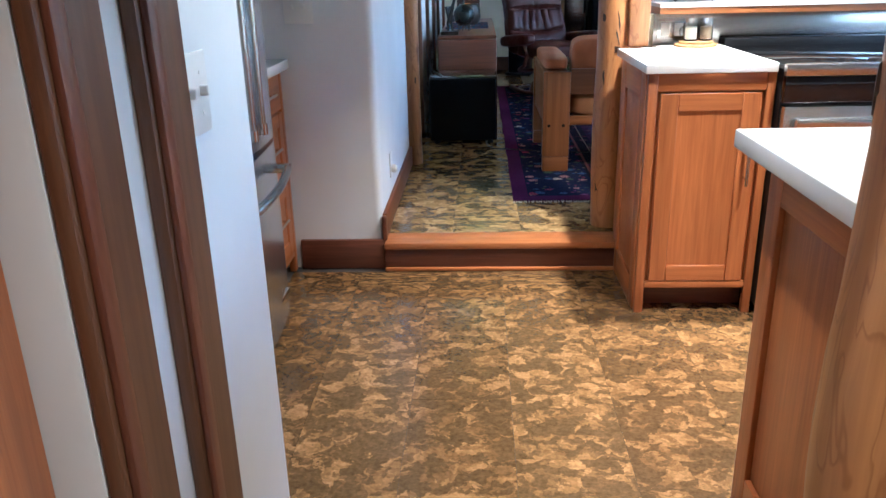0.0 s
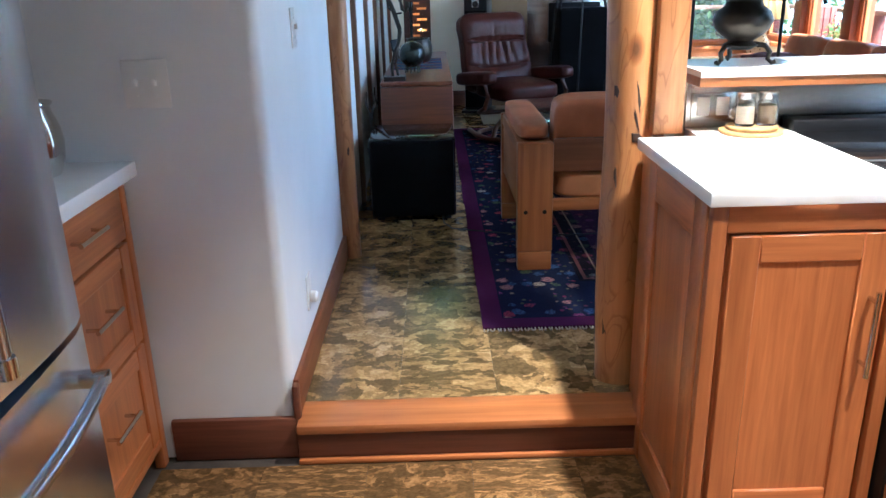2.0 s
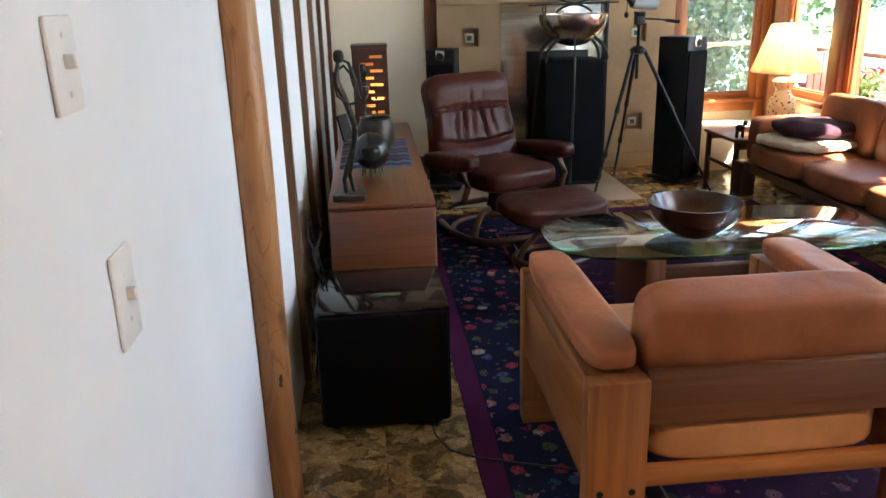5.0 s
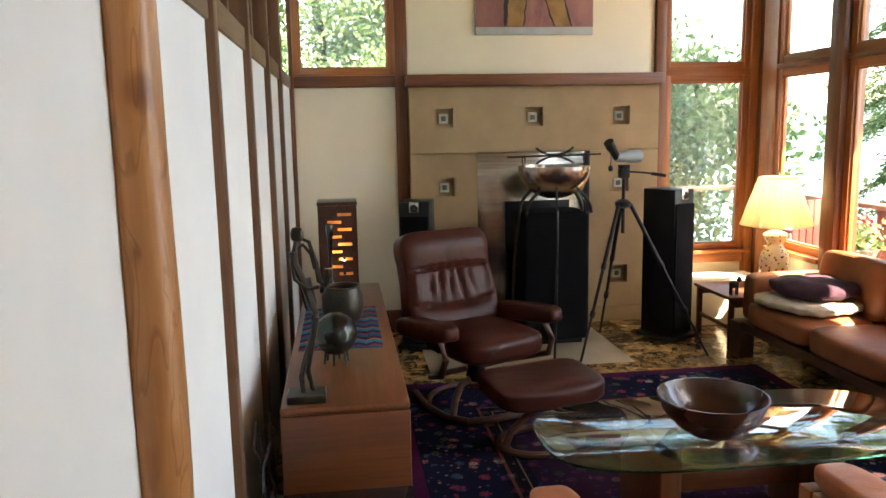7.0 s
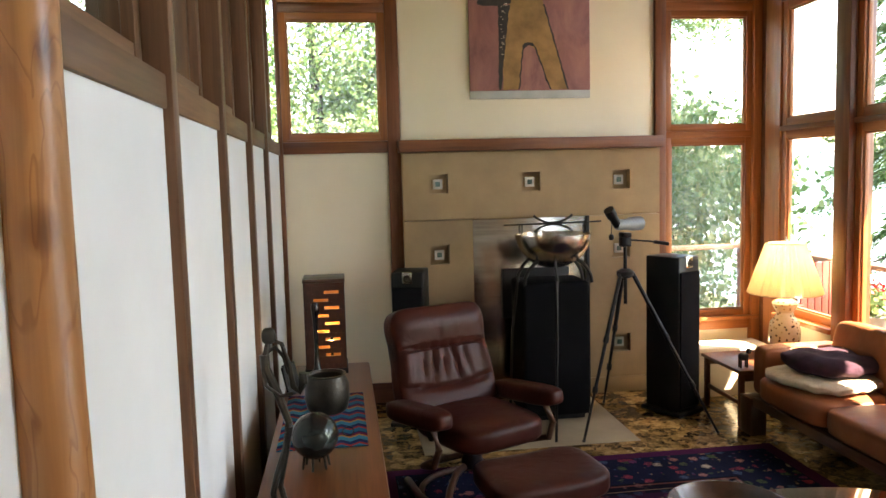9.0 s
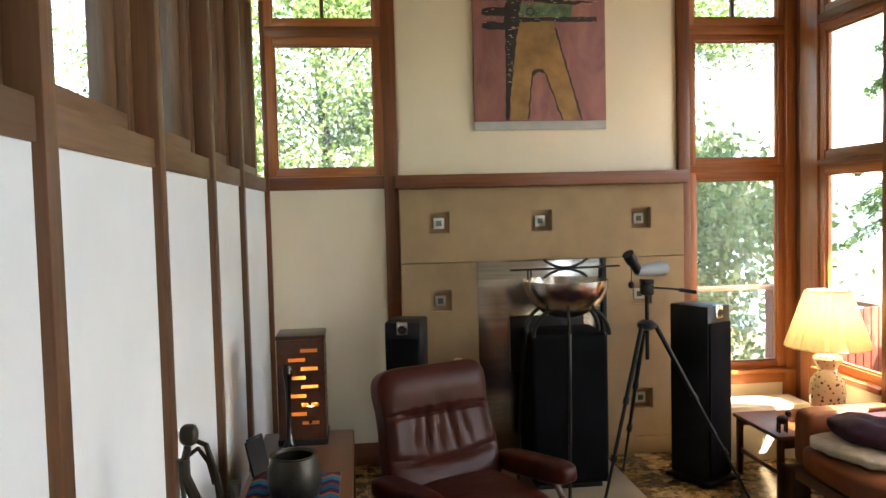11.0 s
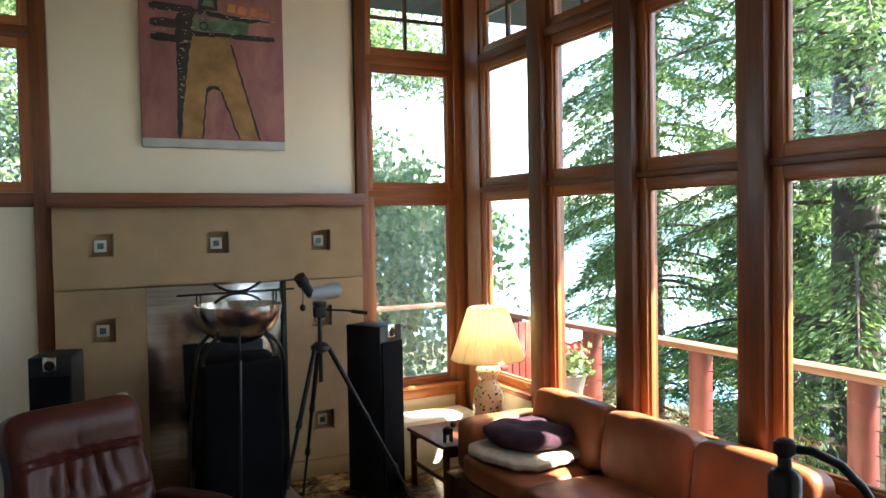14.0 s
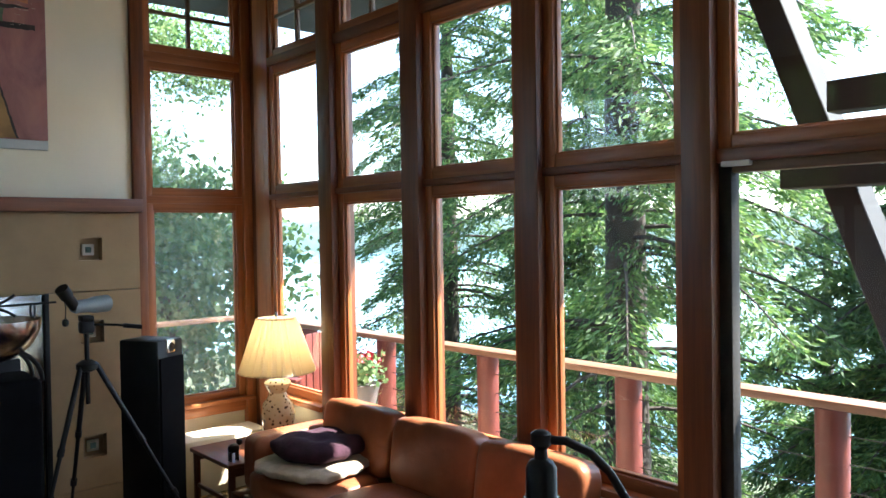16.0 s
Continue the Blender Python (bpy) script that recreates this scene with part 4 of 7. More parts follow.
def shaker(name, parent, x0, x1, z0, z1, y, m, rail=0.06, th=0.02, handle=None, face=-1, turn=0.0, at=None):
    """A framed cabinet front on the plane y facing -y: two stiles, two rails and a sunk panel. Returns the door."""
    bm = bmesh.new()
    box(bm, x0 + rail - 0.004, x1 - rail + 0.004, y + 0.009, y + th - 0.001, z0 + rail - 0.004, z1 - rail + 0.004)
    d = part(name, bm, m[2], parent)
    for a0, a1 in ((x0, x0 + rail), (x1 - rail, x1)):
        bm = bmesh.new()
        box(bm, a0, a1, y, y + th, z0, z1, 0.003, 1)
        part("stile", bm, m[2], d)
    for c0, c1 in ((z0, z0 + rail), (z1 - rail, z1)):
        bm = bmesh.new()
        box(bm, x0 + rail, x1 - rail, y + 0.0005, y + th - 0.001, c0, c1, 0.003, 1)
        part("rail", bm, m[0], d)
    if handle:
        bm = bmesh.new()
        (hx0, hz0), (hx1, hz1) = handle
        cyl(bm, (hx0, y - 0.032, hz0), (hx1, y - 0.032, hz1), 0.006, seg=12)
        for f in (0.12, 0.88):
            px, pz = hx0 + (hx1 - hx0) * f, hz0 + (hz1 - hz0) * f
            cyl(bm, (px, y - 0.032, pz), (px, y + 0.002, pz), 0.005, seg=10)
        part("handle", bm, M_CHROME, d, "brushed steel bar handle")
    return d


def bar(name, parent, x0, x1, y0, y1, z0, z1, m, bev=0.004, label=""):
    bm = bmesh.new()
    box(bm, x0, x1, y0, y1, z0, z1, bev, 2)
    return part(name, bm, m, parent, label)


# ---- kitchen ----
cab = thing("base_cabinet", (0, 0, 0), "fir base cabinet with a framed door beside the range", "cabinet")
bar("body", cab, 1.285, 1.695, 2.715, 3.30, 0.10, 0.892, M_CAB[2])
bar("post_leg", cab, 1.272, 1.305, 2.692, 2.72, 0, 0.892, M_CAB[2])
bar("post_leg", cab, 1.672, 1.702, 2.692, 2.72, 0, 0.892, M_CAB[2])
bar("top_rail", cab, 1.305, 1.672, 2.694, 2.72, 0.83, 0.892, M_CAB[0])
bar("bottom_rail", cab, 1.305, 1.672, 2.694, 2.72, 0.10, 0.125, M_CAB[0])
bar("toe_kick", cab, 1.30, 1.69, 2.78, 2.80, 0, 0.10, M_BASE[0])
shaker("door", cab, 1.318, 1.660, 0.128, 0.823, 2.694, M_CAB, 0.062, 0.02, ((1.627, 0.50), (1.627, 0.70)))
for y0, y1 in ((2.72, 2.80), (3.10, 3.19)):
    bar("side_stile", cab, 1.268, 1.285, y0, y1, 0.0, 0.892, M_CAB[2])
bar("side_rail", cab, 1.268, 1.285, 2.80, 3.10, 0.79, 0.892, M_CAB[1])
bar("side_rail", cab, 1.268, 1.285, 2.80, 3.10, 0.0, 0.11, M_CAB[1])
bar("side_panel", cab, 1.277, 1.286, 2.80, 3.10, 0.11, 0.79, M_CAB[2])
tagged(slab("counter_peninsula", 1.257, 1.697, 2.672, 3.26, 0.893, 0.925, M_QUARTZ, None, 0.004), "white quartz worktop on the fir cabinet", "worktop")
tagged(slab("counter_strip", 1.425, 1.697, 3.262, 3.385, 0.893, 0.9245, M_QUARTZ, None, 0.002), "white quartz strip of worktop against the splashback", "worktop")
# serving ledge with a gently curved front
bm = bmesh.new()
top, bot = [], []
N_L = 30
for i in range(N_L + 1):
    x = 1.425 + (3.30 - 1.425) * i / N_L
    yf = 3.285 - 0.012 * math.sin((x - 1.425) * 2.4)
    top.append((x, yf))
for z0, z1, name, m_, inset in ((1.052, 1.078, "ledge_nosing", M_PINE[0], 0.0), (1.078, 1.094, "ledge_top", M_QUARTZ, -0.004)):
    bm = bmesh.new()
    r0 = [[bm.verts.new((x, y + (inset if k < 2 else 0) if k in (0, 1) else 3.62, z0 if k in (0, 3) else z1)) for k in range(4)] for x, y in top]
    for a, c in zip(r0, r0[1:]):
        for k in range(4):
            bm.faces.new((a[k], a[(k + 1) % 4], c[(k + 1) % 4], c[k]))
    bm.faces.new(r0[0]), bm.faces.new(r0[-1][::-1])
    if name == "ledge_nosing":
        ledge = tagged(finish("serving_ledge", bm, m_), "white-topped serving ledge with a curved wooden edge", "ledge")
    else:
        part(name, bm, m_, ledge, "white quartz top")
structure(slab("splashback", 1.425, 3.30, 3.388, 3.40, 0.915, 1.05, M_STEEL, None, 0.001), "stainless steel splashback below the ledge", "splashback")
outlet = thing("wall_outlet", (1.50, 3.385, 0.985), "stainless double outlet plate on the splashback", "outlet")
bar("plate", outlet, -0.062, 0.062, -0.004, 0.003, -0.038, 0.038, M_STEEL, 0.002)
for x in (-0.028, 0.028):
    bar("socket", outlet, x - 0.018, x + 0.018, -0.007, -0.002, -0.026, 0.026, M_WHITE_PLASTIC, 0.003)

stove = thing("range", (0, 0, 0), "stainless slide-in range with a black glass cooktop", "range")
bar("body", stove, 1.708, 2.462, 2.66, 3.30, 0.04, 0.905, M_BLACK)
bar("cooktop", stove, 1.700, 2.470, 2.64, 3.30, 0.905, 0.922, M_DARKGLASS, 0.004, "black glass cooktop")
bar("front_rim", stove, 1.700, 2.470, 2.612, 2.642, 0.885, 0.926, M_STEEL, 0.006)
bar("control_strip", stove, 1.708, 2.462, 2.63, 2.66, 0.795, 0.885, M_BLACK_GLOSS, 0.004)
bar("rear_vent", stove, 1.700, 2.470, 3.30, 3.375, 0.90, 0.952, M_BLACK, 0.006)
od = bar("oven_door", stove, 1.712, 2.458, 2.622, 2.66, 0.245, 0.785, M_STEEL, 0.006, "stainless oven door")
bar("window", od, 1.745, 2.425, 2.617, 2.624, 0.30, 0.685, M_DARKGLASS, 0.003, "black oven glass")
bar("handle", od, 1.735, 2.435, 2.565, 2.595, 0.715, 0.752, M_STEEL, 0.01)
for x in (1.75, 2.40):
    bar("bracket", od, x, x + 0.025, 2.59, 2.625, 0.718, 0.748, M_STEEL, 0.004)
dr = bar("drawer", stove, 1.712, 2.458, 2.624, 2.66, 0.06, 0.232, M_STEEL, 0.006, "stainless bottom drawer")
bar("handle", dr, 1.735, 2.435, 2.575, 2.60, 0.18, 0.205, M_STEEL, 0.008)
for x in (1.75, 2.40):
    bar("bracket", dr, x, x + 0.025, 2.595, 2.626, 0.182, 0.203, M_STEEL, 0.004)
trivet = thing("trivet", (1.575, 3.28, 0.9255), "pair of round cork mats on the worktop", "mat")
for r_, z0 in ((0.085, 0.0), (0.068, 0.011)):
    bm = bmesh.new()
    lathe(bm, [(r_ * 0.97, z0), (r_, z0 + 0.003), (r_, z0 + 0.008), (r_ * 0.97, z0 + 0.0105)], 40)
    part("mat", bm, M_CORKMAT, trivet)
M_MILK = plain("jar_contents", (0.62, 0.55, 0.44), 0.7, var=0.1)
M_SPICE = plain("jar_spice", (0.25, 0.17, 0.09), 0.8, var=0.3, scale=60)
for x, fill, lab in ((1.552, M_MILK, "glass mug jar with pale contents on the cork mat"), (1.612, M_SPICE, "glass jar with brown contents on the cork mat")):
    jar = thing("jar", (x, 3.275, 0.948), lab, "jar")
    bm = bmesh.new()
    lathe(bm, [(0.024, 0), (0.027, 0.004), (0.027, 0.06), (0.022, 0.07), (0.023, 0.082), (0.021, 0.082), (0.020, 0.07), (0.0245, 0.058), (0.0245, 0.006), (0.01, 0.004)], 24)
    part("body", bm, M_JAR, jar)
    bm = bmesh.new()
    lathe(bm, [(0.023, 0.007), (0.0235, 0.03), (0.0235, 0.052), (0.02, 0.055)], 20)
    part("contents", bm, fill, jar)
    bm = bmesh.new()
    lathe(bm, [(0.025, 0.074), (0.0255, 0.08), (0.0255, 0.088), (0.023, 0.090)], 20)
    part("lid", bm, M_STEEL, jar)
    if x < 1.6:
        bm = bmesh.new()
        tube(bm, arc((-0.026, 0, 0.036), 0.018, 90, 270, 10), 0.004, 8)
        part("handle", bm, M_JAR, jar)

# urn on three curled feet, on the ledge
urn = thing("footed_urn", (1.585, 3.44, 1.0945), "dark bronze urn with a flared rim on curled feet", "urn")
bm = bmesh.new()
lathe(bm, [(0.028, 0.042), (0.036, 0.046), (0.05, 0.055), (0.032, 0.066), (0.048, 0.076), (0.074, 0.098), (0.082, 0.122), (0.074, 0.146), (0.052, 0.162), (0.048, 0.174), (0.07, 0.188), (0.152, 0.203), (0.158, 0.208), (0.148, 0.210), (0.06, 0.195)], 40)
part("body", bm, M_BRONZE, urn)
for k in range(3):
    a = radians(90 + 120 * k)
    bm = bmesh.new()
    c, s = math.cos(a), math.sin(a)
    tube(bm, [(0.035 * c, 0.035 * s, 0.058), (0.066 * c, 0.066 * s, 0.054), (0.08 * c, 0.08 * s, 0.036), (0.076 * c, 0.076 * s, 0.016), (0.088 * c, 0.088 * s, 0.007), (0.098 * c, 0.098 * s, 0.012)], 0.008, 8, 0.006)
    part("foot", bm, M_BRONZE, urn)

# island
isl = thing("kitchen_island", (0, 0, 0), "fir kitchen island with framed end panels", "island")
bar("body", isl, 1.318, 2.80, 1.005, 1.575, 0.0, 0.872, M_CAB[2])
for y0, y1 in ((1.0, 1.07), (1.51, 1.58)):
    bar("end_stile", isl, 1.298, 1.318, y0, y1, 0.0, 0.872, M_CAB[2])
bar("end_rail", isl, 1.298, 1.318, 1.07, 1.51, 0.775, 0.872, M_CAB[1])
bar("end_rail", isl, 1.298, 1.318, 1.07, 1.51, 0.0, 0.12, M_CAB[1])
bar("end_panel", isl, 1.310, 1.319, 1.07, 1.51, 0.12, 0.775, M_CAB[2])
shaker("end_door", isl, 1.34, 1.80, 0.10, 0.86, 1.5775, M_CAB, 0.06, 0.012)
tagged(slab("counter_island", 1.228, 2.85, 0.99, 1.618, 0.875, 0.915, M_QUARTZ, None, 0.005), "white quartz worktop of the island", "worktop")

# drawer unit beyond the fridge, its fronts face east
drw = thing("drawer_unit", (-0.12, 2.62, 0), "fir drawer unit with bar handles beside the fridge", "cabinet", rz=90)
# local x runs north, local -y faces east
W_D = 0.55
bar("body", drw, 0.0, W_D, 0.021, 0.58, 0.09, 0.872, M_CAB[2])
bar("corner_leg", drw, W_D - 0.035, W_D, 0.0, 0.03, 0.0, 0.872, M_CAB[2])
bar("corner_leg", drw, 0.0, 0.02, 0.0, 0.03, 0.0, 0.872, M_CAB[2])
bar("bottom_rail", drw, 0.02, W_D - 0.035, 0.0, 0.02, 0.075, 0.10, M_CAB[0])
bar("toe_kick", drw, 0.0, W_D, 0.08, 0.10, 0, 0.09, M_BASE[0])
for z0, z1 in ((0.72, 0.865), (0.425, 0.71), (0.105, 0.415)):
    if z1 - z0 < 0.2:
        d = bar("drawer", drw, 0.024, W_D - 0.04, 0.0, 0.02, z0, z1, M_CAB[0])
        bm = bmesh.new()
        zc = (z0 + z1) / 2 + 0.01
        cyl(bm, (0.19, -0.03, zc), (0.34, -0.03, zc), 0.006, seg=12)
        for x in (0.21, 0.32):
            cyl(bm, (x, -0.03, zc), (x, 0.002, zc), 0.005, seg=10)
        part("handle", bm, M_CHROME, d, "brushed steel bar handle")
    else:
        zc = z1 - 0.12
        shaker("drawer", drw, 0.024, W_D - 0.04, z0, z1, 0.0, M_CAB, 0.055, 0.02, ((0.19, zc), (0.34, zc)))
tagged(slab("counter_west", -0.83, -0.088, 2.612, 3.188, 0.875, 0.915, M_QUARTZ, None, 0.004), "white quartz worktop over the drawer unit", "worktop")
vase_g = thing("steel_pot", (-0.275, 3.02, 0.9155), "polished steel barrel-shaped pot with a flared rim", "pot")
bm = bmesh.new()
lathe(bm, [(0.056, 0.0), (0.066, 0.004), (0.080, 0.045), (0.084, 0.085), (0.078, 0.125), (0.066, 0.158), (0.065, 0.168), (0.072, 0.176), (0.071, 0.179), (0.062, 0.170), (0.062, 0.158), (0.074, 0.125), (0.080, 0.085), (0.076, 0.045), (0.05, 0.006)], 40)
part("body", bm, M_CHROME, vase_g)

# fridge: french doors over a bowed freezer drawer, facing east
fr = thing("refrigerator", (-0.015, 2.16, 0), "stainless french-door refrigerator with tubular handles", "refrigerator", rz=90)


def bowed(x0, x1, z0, z1, y0, depth, sag, n=10):
    """A door front whose face swells gently outwards (towards -y)."""
    bm = bmesh.new()
    rows_ = []
    for i in range(n + 1):
        x = x0 + (x1 - x0) * i / n
        f = y0 - sag * (1 - (2 * i / n - 1) ** 2)
        e = 0.008 if i in (0, n) else 0.0
        rows_.append([bm.verts.new((x, y, z)) for y, z in ((f + e, z0), (f + e, z1), (y0 + depth, z1), (y0 + depth, z0))])
    for a, c in zip(rows_, rows_[1:]):
        for k in range(4):
            bm.faces.new((a[k], a[(k + 1) % 4], c[(k + 1) % 4], c[k]))
    bm.faces.new(rows_[0]), bm.faces.new(rows_[-1][::-1])
    return bm


bar("body", fr, -0.455, 0.455, 0.075, 0.78, 0.03, 1.78, M_BLACK, 0.004)
dl = part("door", bowed(-0.455, -0.004, 0.72, 1.79, 0.0, 0.07, 0.012), M_STEEL_SKY, fr)
drr = part("door", bowed(0.004, 0.455, 0.72, 1.79, 0.0, 0.07, 0.012), M_STEEL_SKY, fr)
fz = part("freezer_drawer", bowed(-0.455, 0.455, 0.07, 0.705, 0.0, 0.07, 0.022, 16), M_STEEL_SKY, fr)
dsp = bar("dispenser", dl, -0.375, -0.350, -0.022, 0.0, 0.90, 1.46, M_STEEL_SKY, 0.006, "steel water dispenser frame")
bar("frame_side", dsp, -0.125, -0.100, -0.022, 0.0, 0.90, 1.46, M_STEEL_SKY, 0.006)
bar("frame_head", dsp, -0.350, -0.125, -0.022, 0.0, 1.27, 1.46, M_STEEL_SKY, 0.004)
bar("display", dsp, -0.335, -0.140, -0.0245, -0.021, 1.32, 1.44, plain("pale_display", (0.45, 0.56, 0.66), 0.12, var=0.04, relief=0.0), 0.002, "pale glossy control display")
bar("recess_back", dsp, -0.350, -0.125, -0.0135, -0.008, 0.93, 1.27, plain("grey_recess", (0.16, 0.20, 0.25), 0.3, var=0.06), 0.002, "grey plastic recess")
bar("drip_tray", dsp, -0.350, -0.125, -0.040, -0.002, 0.90, 0.93, M_STEEL, 0.005, "brushed steel drip tray")
bar("badge", fz, -0.06, 0.06, -0.027, -0.018, 0.165, 0.20, M_CHROME, 0.002, "pale metal maker's plate")
bar("grille", fr, -0.45, 0.45, 0.03, 0.08, 0.0, 0.065, M_BLACK)
for x, d in ((-0.05, dl), (0.05, drr)):
    bm = bmesh.new()
    cyl(bm, (x, -0.07, 0.80), (x, -0.07, 1.66), 0.014, seg=16)
    part("handle", bm, M_STEEL, d, "tubular brushed steel handle")
    for z in (0.815, 1.645):
        bm = bmesh.new()
        cyl(bm, (x, -0.072, z - 0.016), (x, -0.072, z + 0.016), 0.0165, seg=16)
        cyl(bm, (x, -0.07, z), (x, 0.0, z), 0.011, seg=12)
        part("collar", bm, M_CHROME, d)
bm = bmesh.new()
pts = [(-0.40 + 0.80 * i / 16, -0.045 - 0.045 * (1 - (i / 8 - 1) ** 2), 0.615) for i in range(17)]
tube(bm, pts, 0.014, 12)
part("handle", bm, M_STEEL, fz, "bowed tubular steel handle")
for x in (-0.385, 0.385):
    bar("bracket", fz, x - 0.016, x + 0.016, -0.06, 0.002, 0.60, 0.63, M_CHROME, 0.004)
bar("badge", fz, 0.27, 0.40, -0.0135, -0.004, 0.135, 0.168, M_CHROME, 0.003)

# switches and outlets
def plate(at, w, h, rz, label, toggles=(0,), dial=False, cat="switch"):
    t = thing("light_switch" if cat == "switch" else "wall_outlet", at, label, cat, rz=rz)
    bar("plate", t, -w / 2, w / 2, -0.006, 0.0, -h / 2, h / 2, M_WHITE_PLASTIC, 0.003)
    for x in toggles:
        if cat == "switch":
            bm = bmesh.new()
            box(bm, x - 0.005, x + 0.005, -0.018, -0.004, -0.004, 0.012, 0.002, 1)
            part("toggle", bm, M_WHITE_PLASTIC, t)
            for z in (-0.03, 0.03):
                bm = bmesh.new()
                cyl(bm, (x, -0.0075, z), (x, -0.005, z), 0.003, seg=10)
                part("screw", bm, M_WHITE_PLASTIC, t)
        else:
            bm = bmesh.new()
            lathe(bm, [(0.018, 0), (0.021, 0.004), (0.02, 0.02), (0.012, 0.028)], 20)
            bmesh.ops.rotate(bm, verts=bm.verts, cent=(0, 0, 0), matrix=Matrix.Rotation(radians(90), 3, "X"))
            bmesh.ops.translate(bm, verts=bm.verts, vec=(0, -0.006, -0.02))
            part("plug_in", bm, M_WHITE_PLASTIC, t, "round white plug-in")
    return t


plate((-0.030, 3.19, 1.112), 0.118, 0.122, 0, "white double toggle switch on the plaster wall", (-0.024, 0.024))
plate((WX, 3.70, 1.215), 0.075, 0.122, 90, "white toggle switch on the passage wall")
plate((WX, 3.63, 1.50), 0.075, 0.10, 90, "white wall dial above the switch")
plate((WX, 3.575, 0.375), 0.075, 0.118, 90, "white outlet with a round plug-in near the floor", (0,), cat="outlet")
plate((0.27, 1.12, 1.075), 0.118, 0.122, 90, "white double toggle switch beside the casing", (-0.024, 0.024))

# ---- living room: rug ----
RUG = (0.86, 3.22, 3.745, 7.80)


def rug_mat():
    m, n, l, b = mat("knotted_rug", 1.0, 0, 0.04)
    tc = n.new("ShaderNodeTexCoord")
    sp = n.new("ShaderNodeSeparateXYZ")
    l.new(tc.outputs["Object"], sp.inputs[0])

    def math_(op, a, c=None):
        q = n.new("ShaderNodeMath")
        q.operation = op
        for i, v in enumerate((a, c)):
            if v is None:
                continue
            if isinstance(v, (int, float)):
                q.inputs[i].default_value = v
            else:
                l.new(v, q.inputs[i])
        return q.outputs[0]

    hx, hy = (RUG[1] - RUG[0]) / 2, (RUG[3] - RUG[2]) / 2
    dx = math_("SUBTRACT", hx, math_("ABSOLUTE", sp.outputs[0]))
    dy = math_("SUBTRACT", hy, math_("ABSOLUTE", sp.outputs[1]))
    d = math_("MINIMUM", dx, dy)
    band = ramp(n, [(0.0, (0.062, 0.012, 0.046)), (0.078, (0.010, 0.013, 0.032)), (0.43, (0.010, 0.009, 0.014)), (0.45, (0.13, 0.045, 0.035)), (0.465, (0.010, 0.008, 0.013)), (0.52, (0.18, 0.13, 0.08)), (0.53, (0.009, 0.009, 0.016)), (0.565, (0.026, 0.010, 0.026))])
    band.color_ramp.interpolation = "CONSTANT"
    l.new(d, band.inputs[0])
    # scattered flowers: rings of petals round cell centres, their colours by the cell
    v2 = n.new("ShaderNodeTexVoronoi")
    v2.inputs["Scale"].default_value = 12.5
    l.new(tc.outputs["Object"], v2.inputs["Vector"])
    wn_ = noise_tex(n, l, tc.outputs["Object"], 60, 2)
    dist = math_("ADD", v2.outputs["Distance"], math_("MULTIPLY", math_("SUBTRACT", wn_.outputs[0], 0.5), 0.42))
    ring = ramp(n, [(0.0, (1, 1, 1)), (0.09, (0.1, 0.1, 0.1)), (0.14, (0.9, 0.9, 0.9)), (0.24, (0.15, 0.15, 0.15)), (0.28, (0.75, 0.75, 0.75)), (0.33, (0.0, 0.0, 0.0))])
    ring.color_ramp.interpolation = "CONSTANT"
    l.new(dist, ring.inputs[0])
    sc = n.new("ShaderNodeSeparateColor")
    l.new(v2.outputs["Color"], sc.inputs[0])
    petal = ramp(n, [(0.0, (0.28, 0.04, 0.06)), (0.22, (0.05, 0.09, 0.17)), (0.40, (0.34, 0.16, 0.13)), (0.56, (0.07, 0.10, 0.045)), (0.7, (0.17, 0.045, 0.13)), (0.84, (0.42, 0.34, 0.25)), (0.92, (0.05, 0.09, 0.17))])
    petal.color_ramp.interpolation = "CONSTANT"
    l.new(sc.outputs[1], petal.inputs[0])
    # small fill marks
    v3 = n.new("ShaderNodeTexVoronoi")
    v3.inputs["Scale"].default_value = 30.0
    l.new(tc.outputs["Object"], v3.inputs["Vector"])
    s3 = n.new("ShaderNodeSeparateColor")
    l.new(v3.outputs["Color"], s3.inputs[0])
    dot = math_("MULTIPLY", math_("LESS_THAN", v3.outputs["Distance"], 0.27), math_("GREATER_THAN", s3.outputs[0], 0.62))
    dotc = ramp(n, [(0.0, (0.03, 0.06, 0.13)), (0.4, (0.12, 0.02, 0.05)), (0.7, (0.05, 0.06, 0.03)), (0.9, (0.2, 0.15, 0.1))])
    l.new(s3.outputs[1], dotc.inputs[0])
    inner = math_("GREATER_THAN", d, 0.085)
    quiet = math_("SUBTRACT", 1.0, math_("MULTIPLY", math_("GREATER_THAN", d, 0.43), 0.6))
    rs = n.new("ShaderNodeSeparateColor")
    l.new(ring.outputs[0], rs.inputs[0])
    f1 = math_("MULTIPLY", math_("MULTIPLY", rs.outputs[0], inner), quiet)
    f2 = math_("MULTIPLY", math_("MULTIPLY", dot, inner), quiet)
    col = mixc(n, l, f2, band.outputs[0], dotc.outputs[0])
    col = mixc(n, l, f1, col, petal.outputs[0])
    wear = noise_tex(n, l, tc.outputs["Object"], 2.0, 4)
    wr = ramp(n, [(0.3, (0.7, 0.7, 0.72)), (0.7, (1.25, 1.22, 1.2))])
    l.new(wear.outputs[0], wr.inputs[0])
    l.new(mixc(n, l, 1.0, col, wr.outputs[0], "MULTIPLY"), b.inputs["Base Color"])
    g = noise_tex(n, l, tc.outputs["Object"], 320, 2)
    bump(n, l, b, g.outputs[0], 0.7, 0.004)
    return m


bm = bmesh.new()
nx, ny = 40, 64
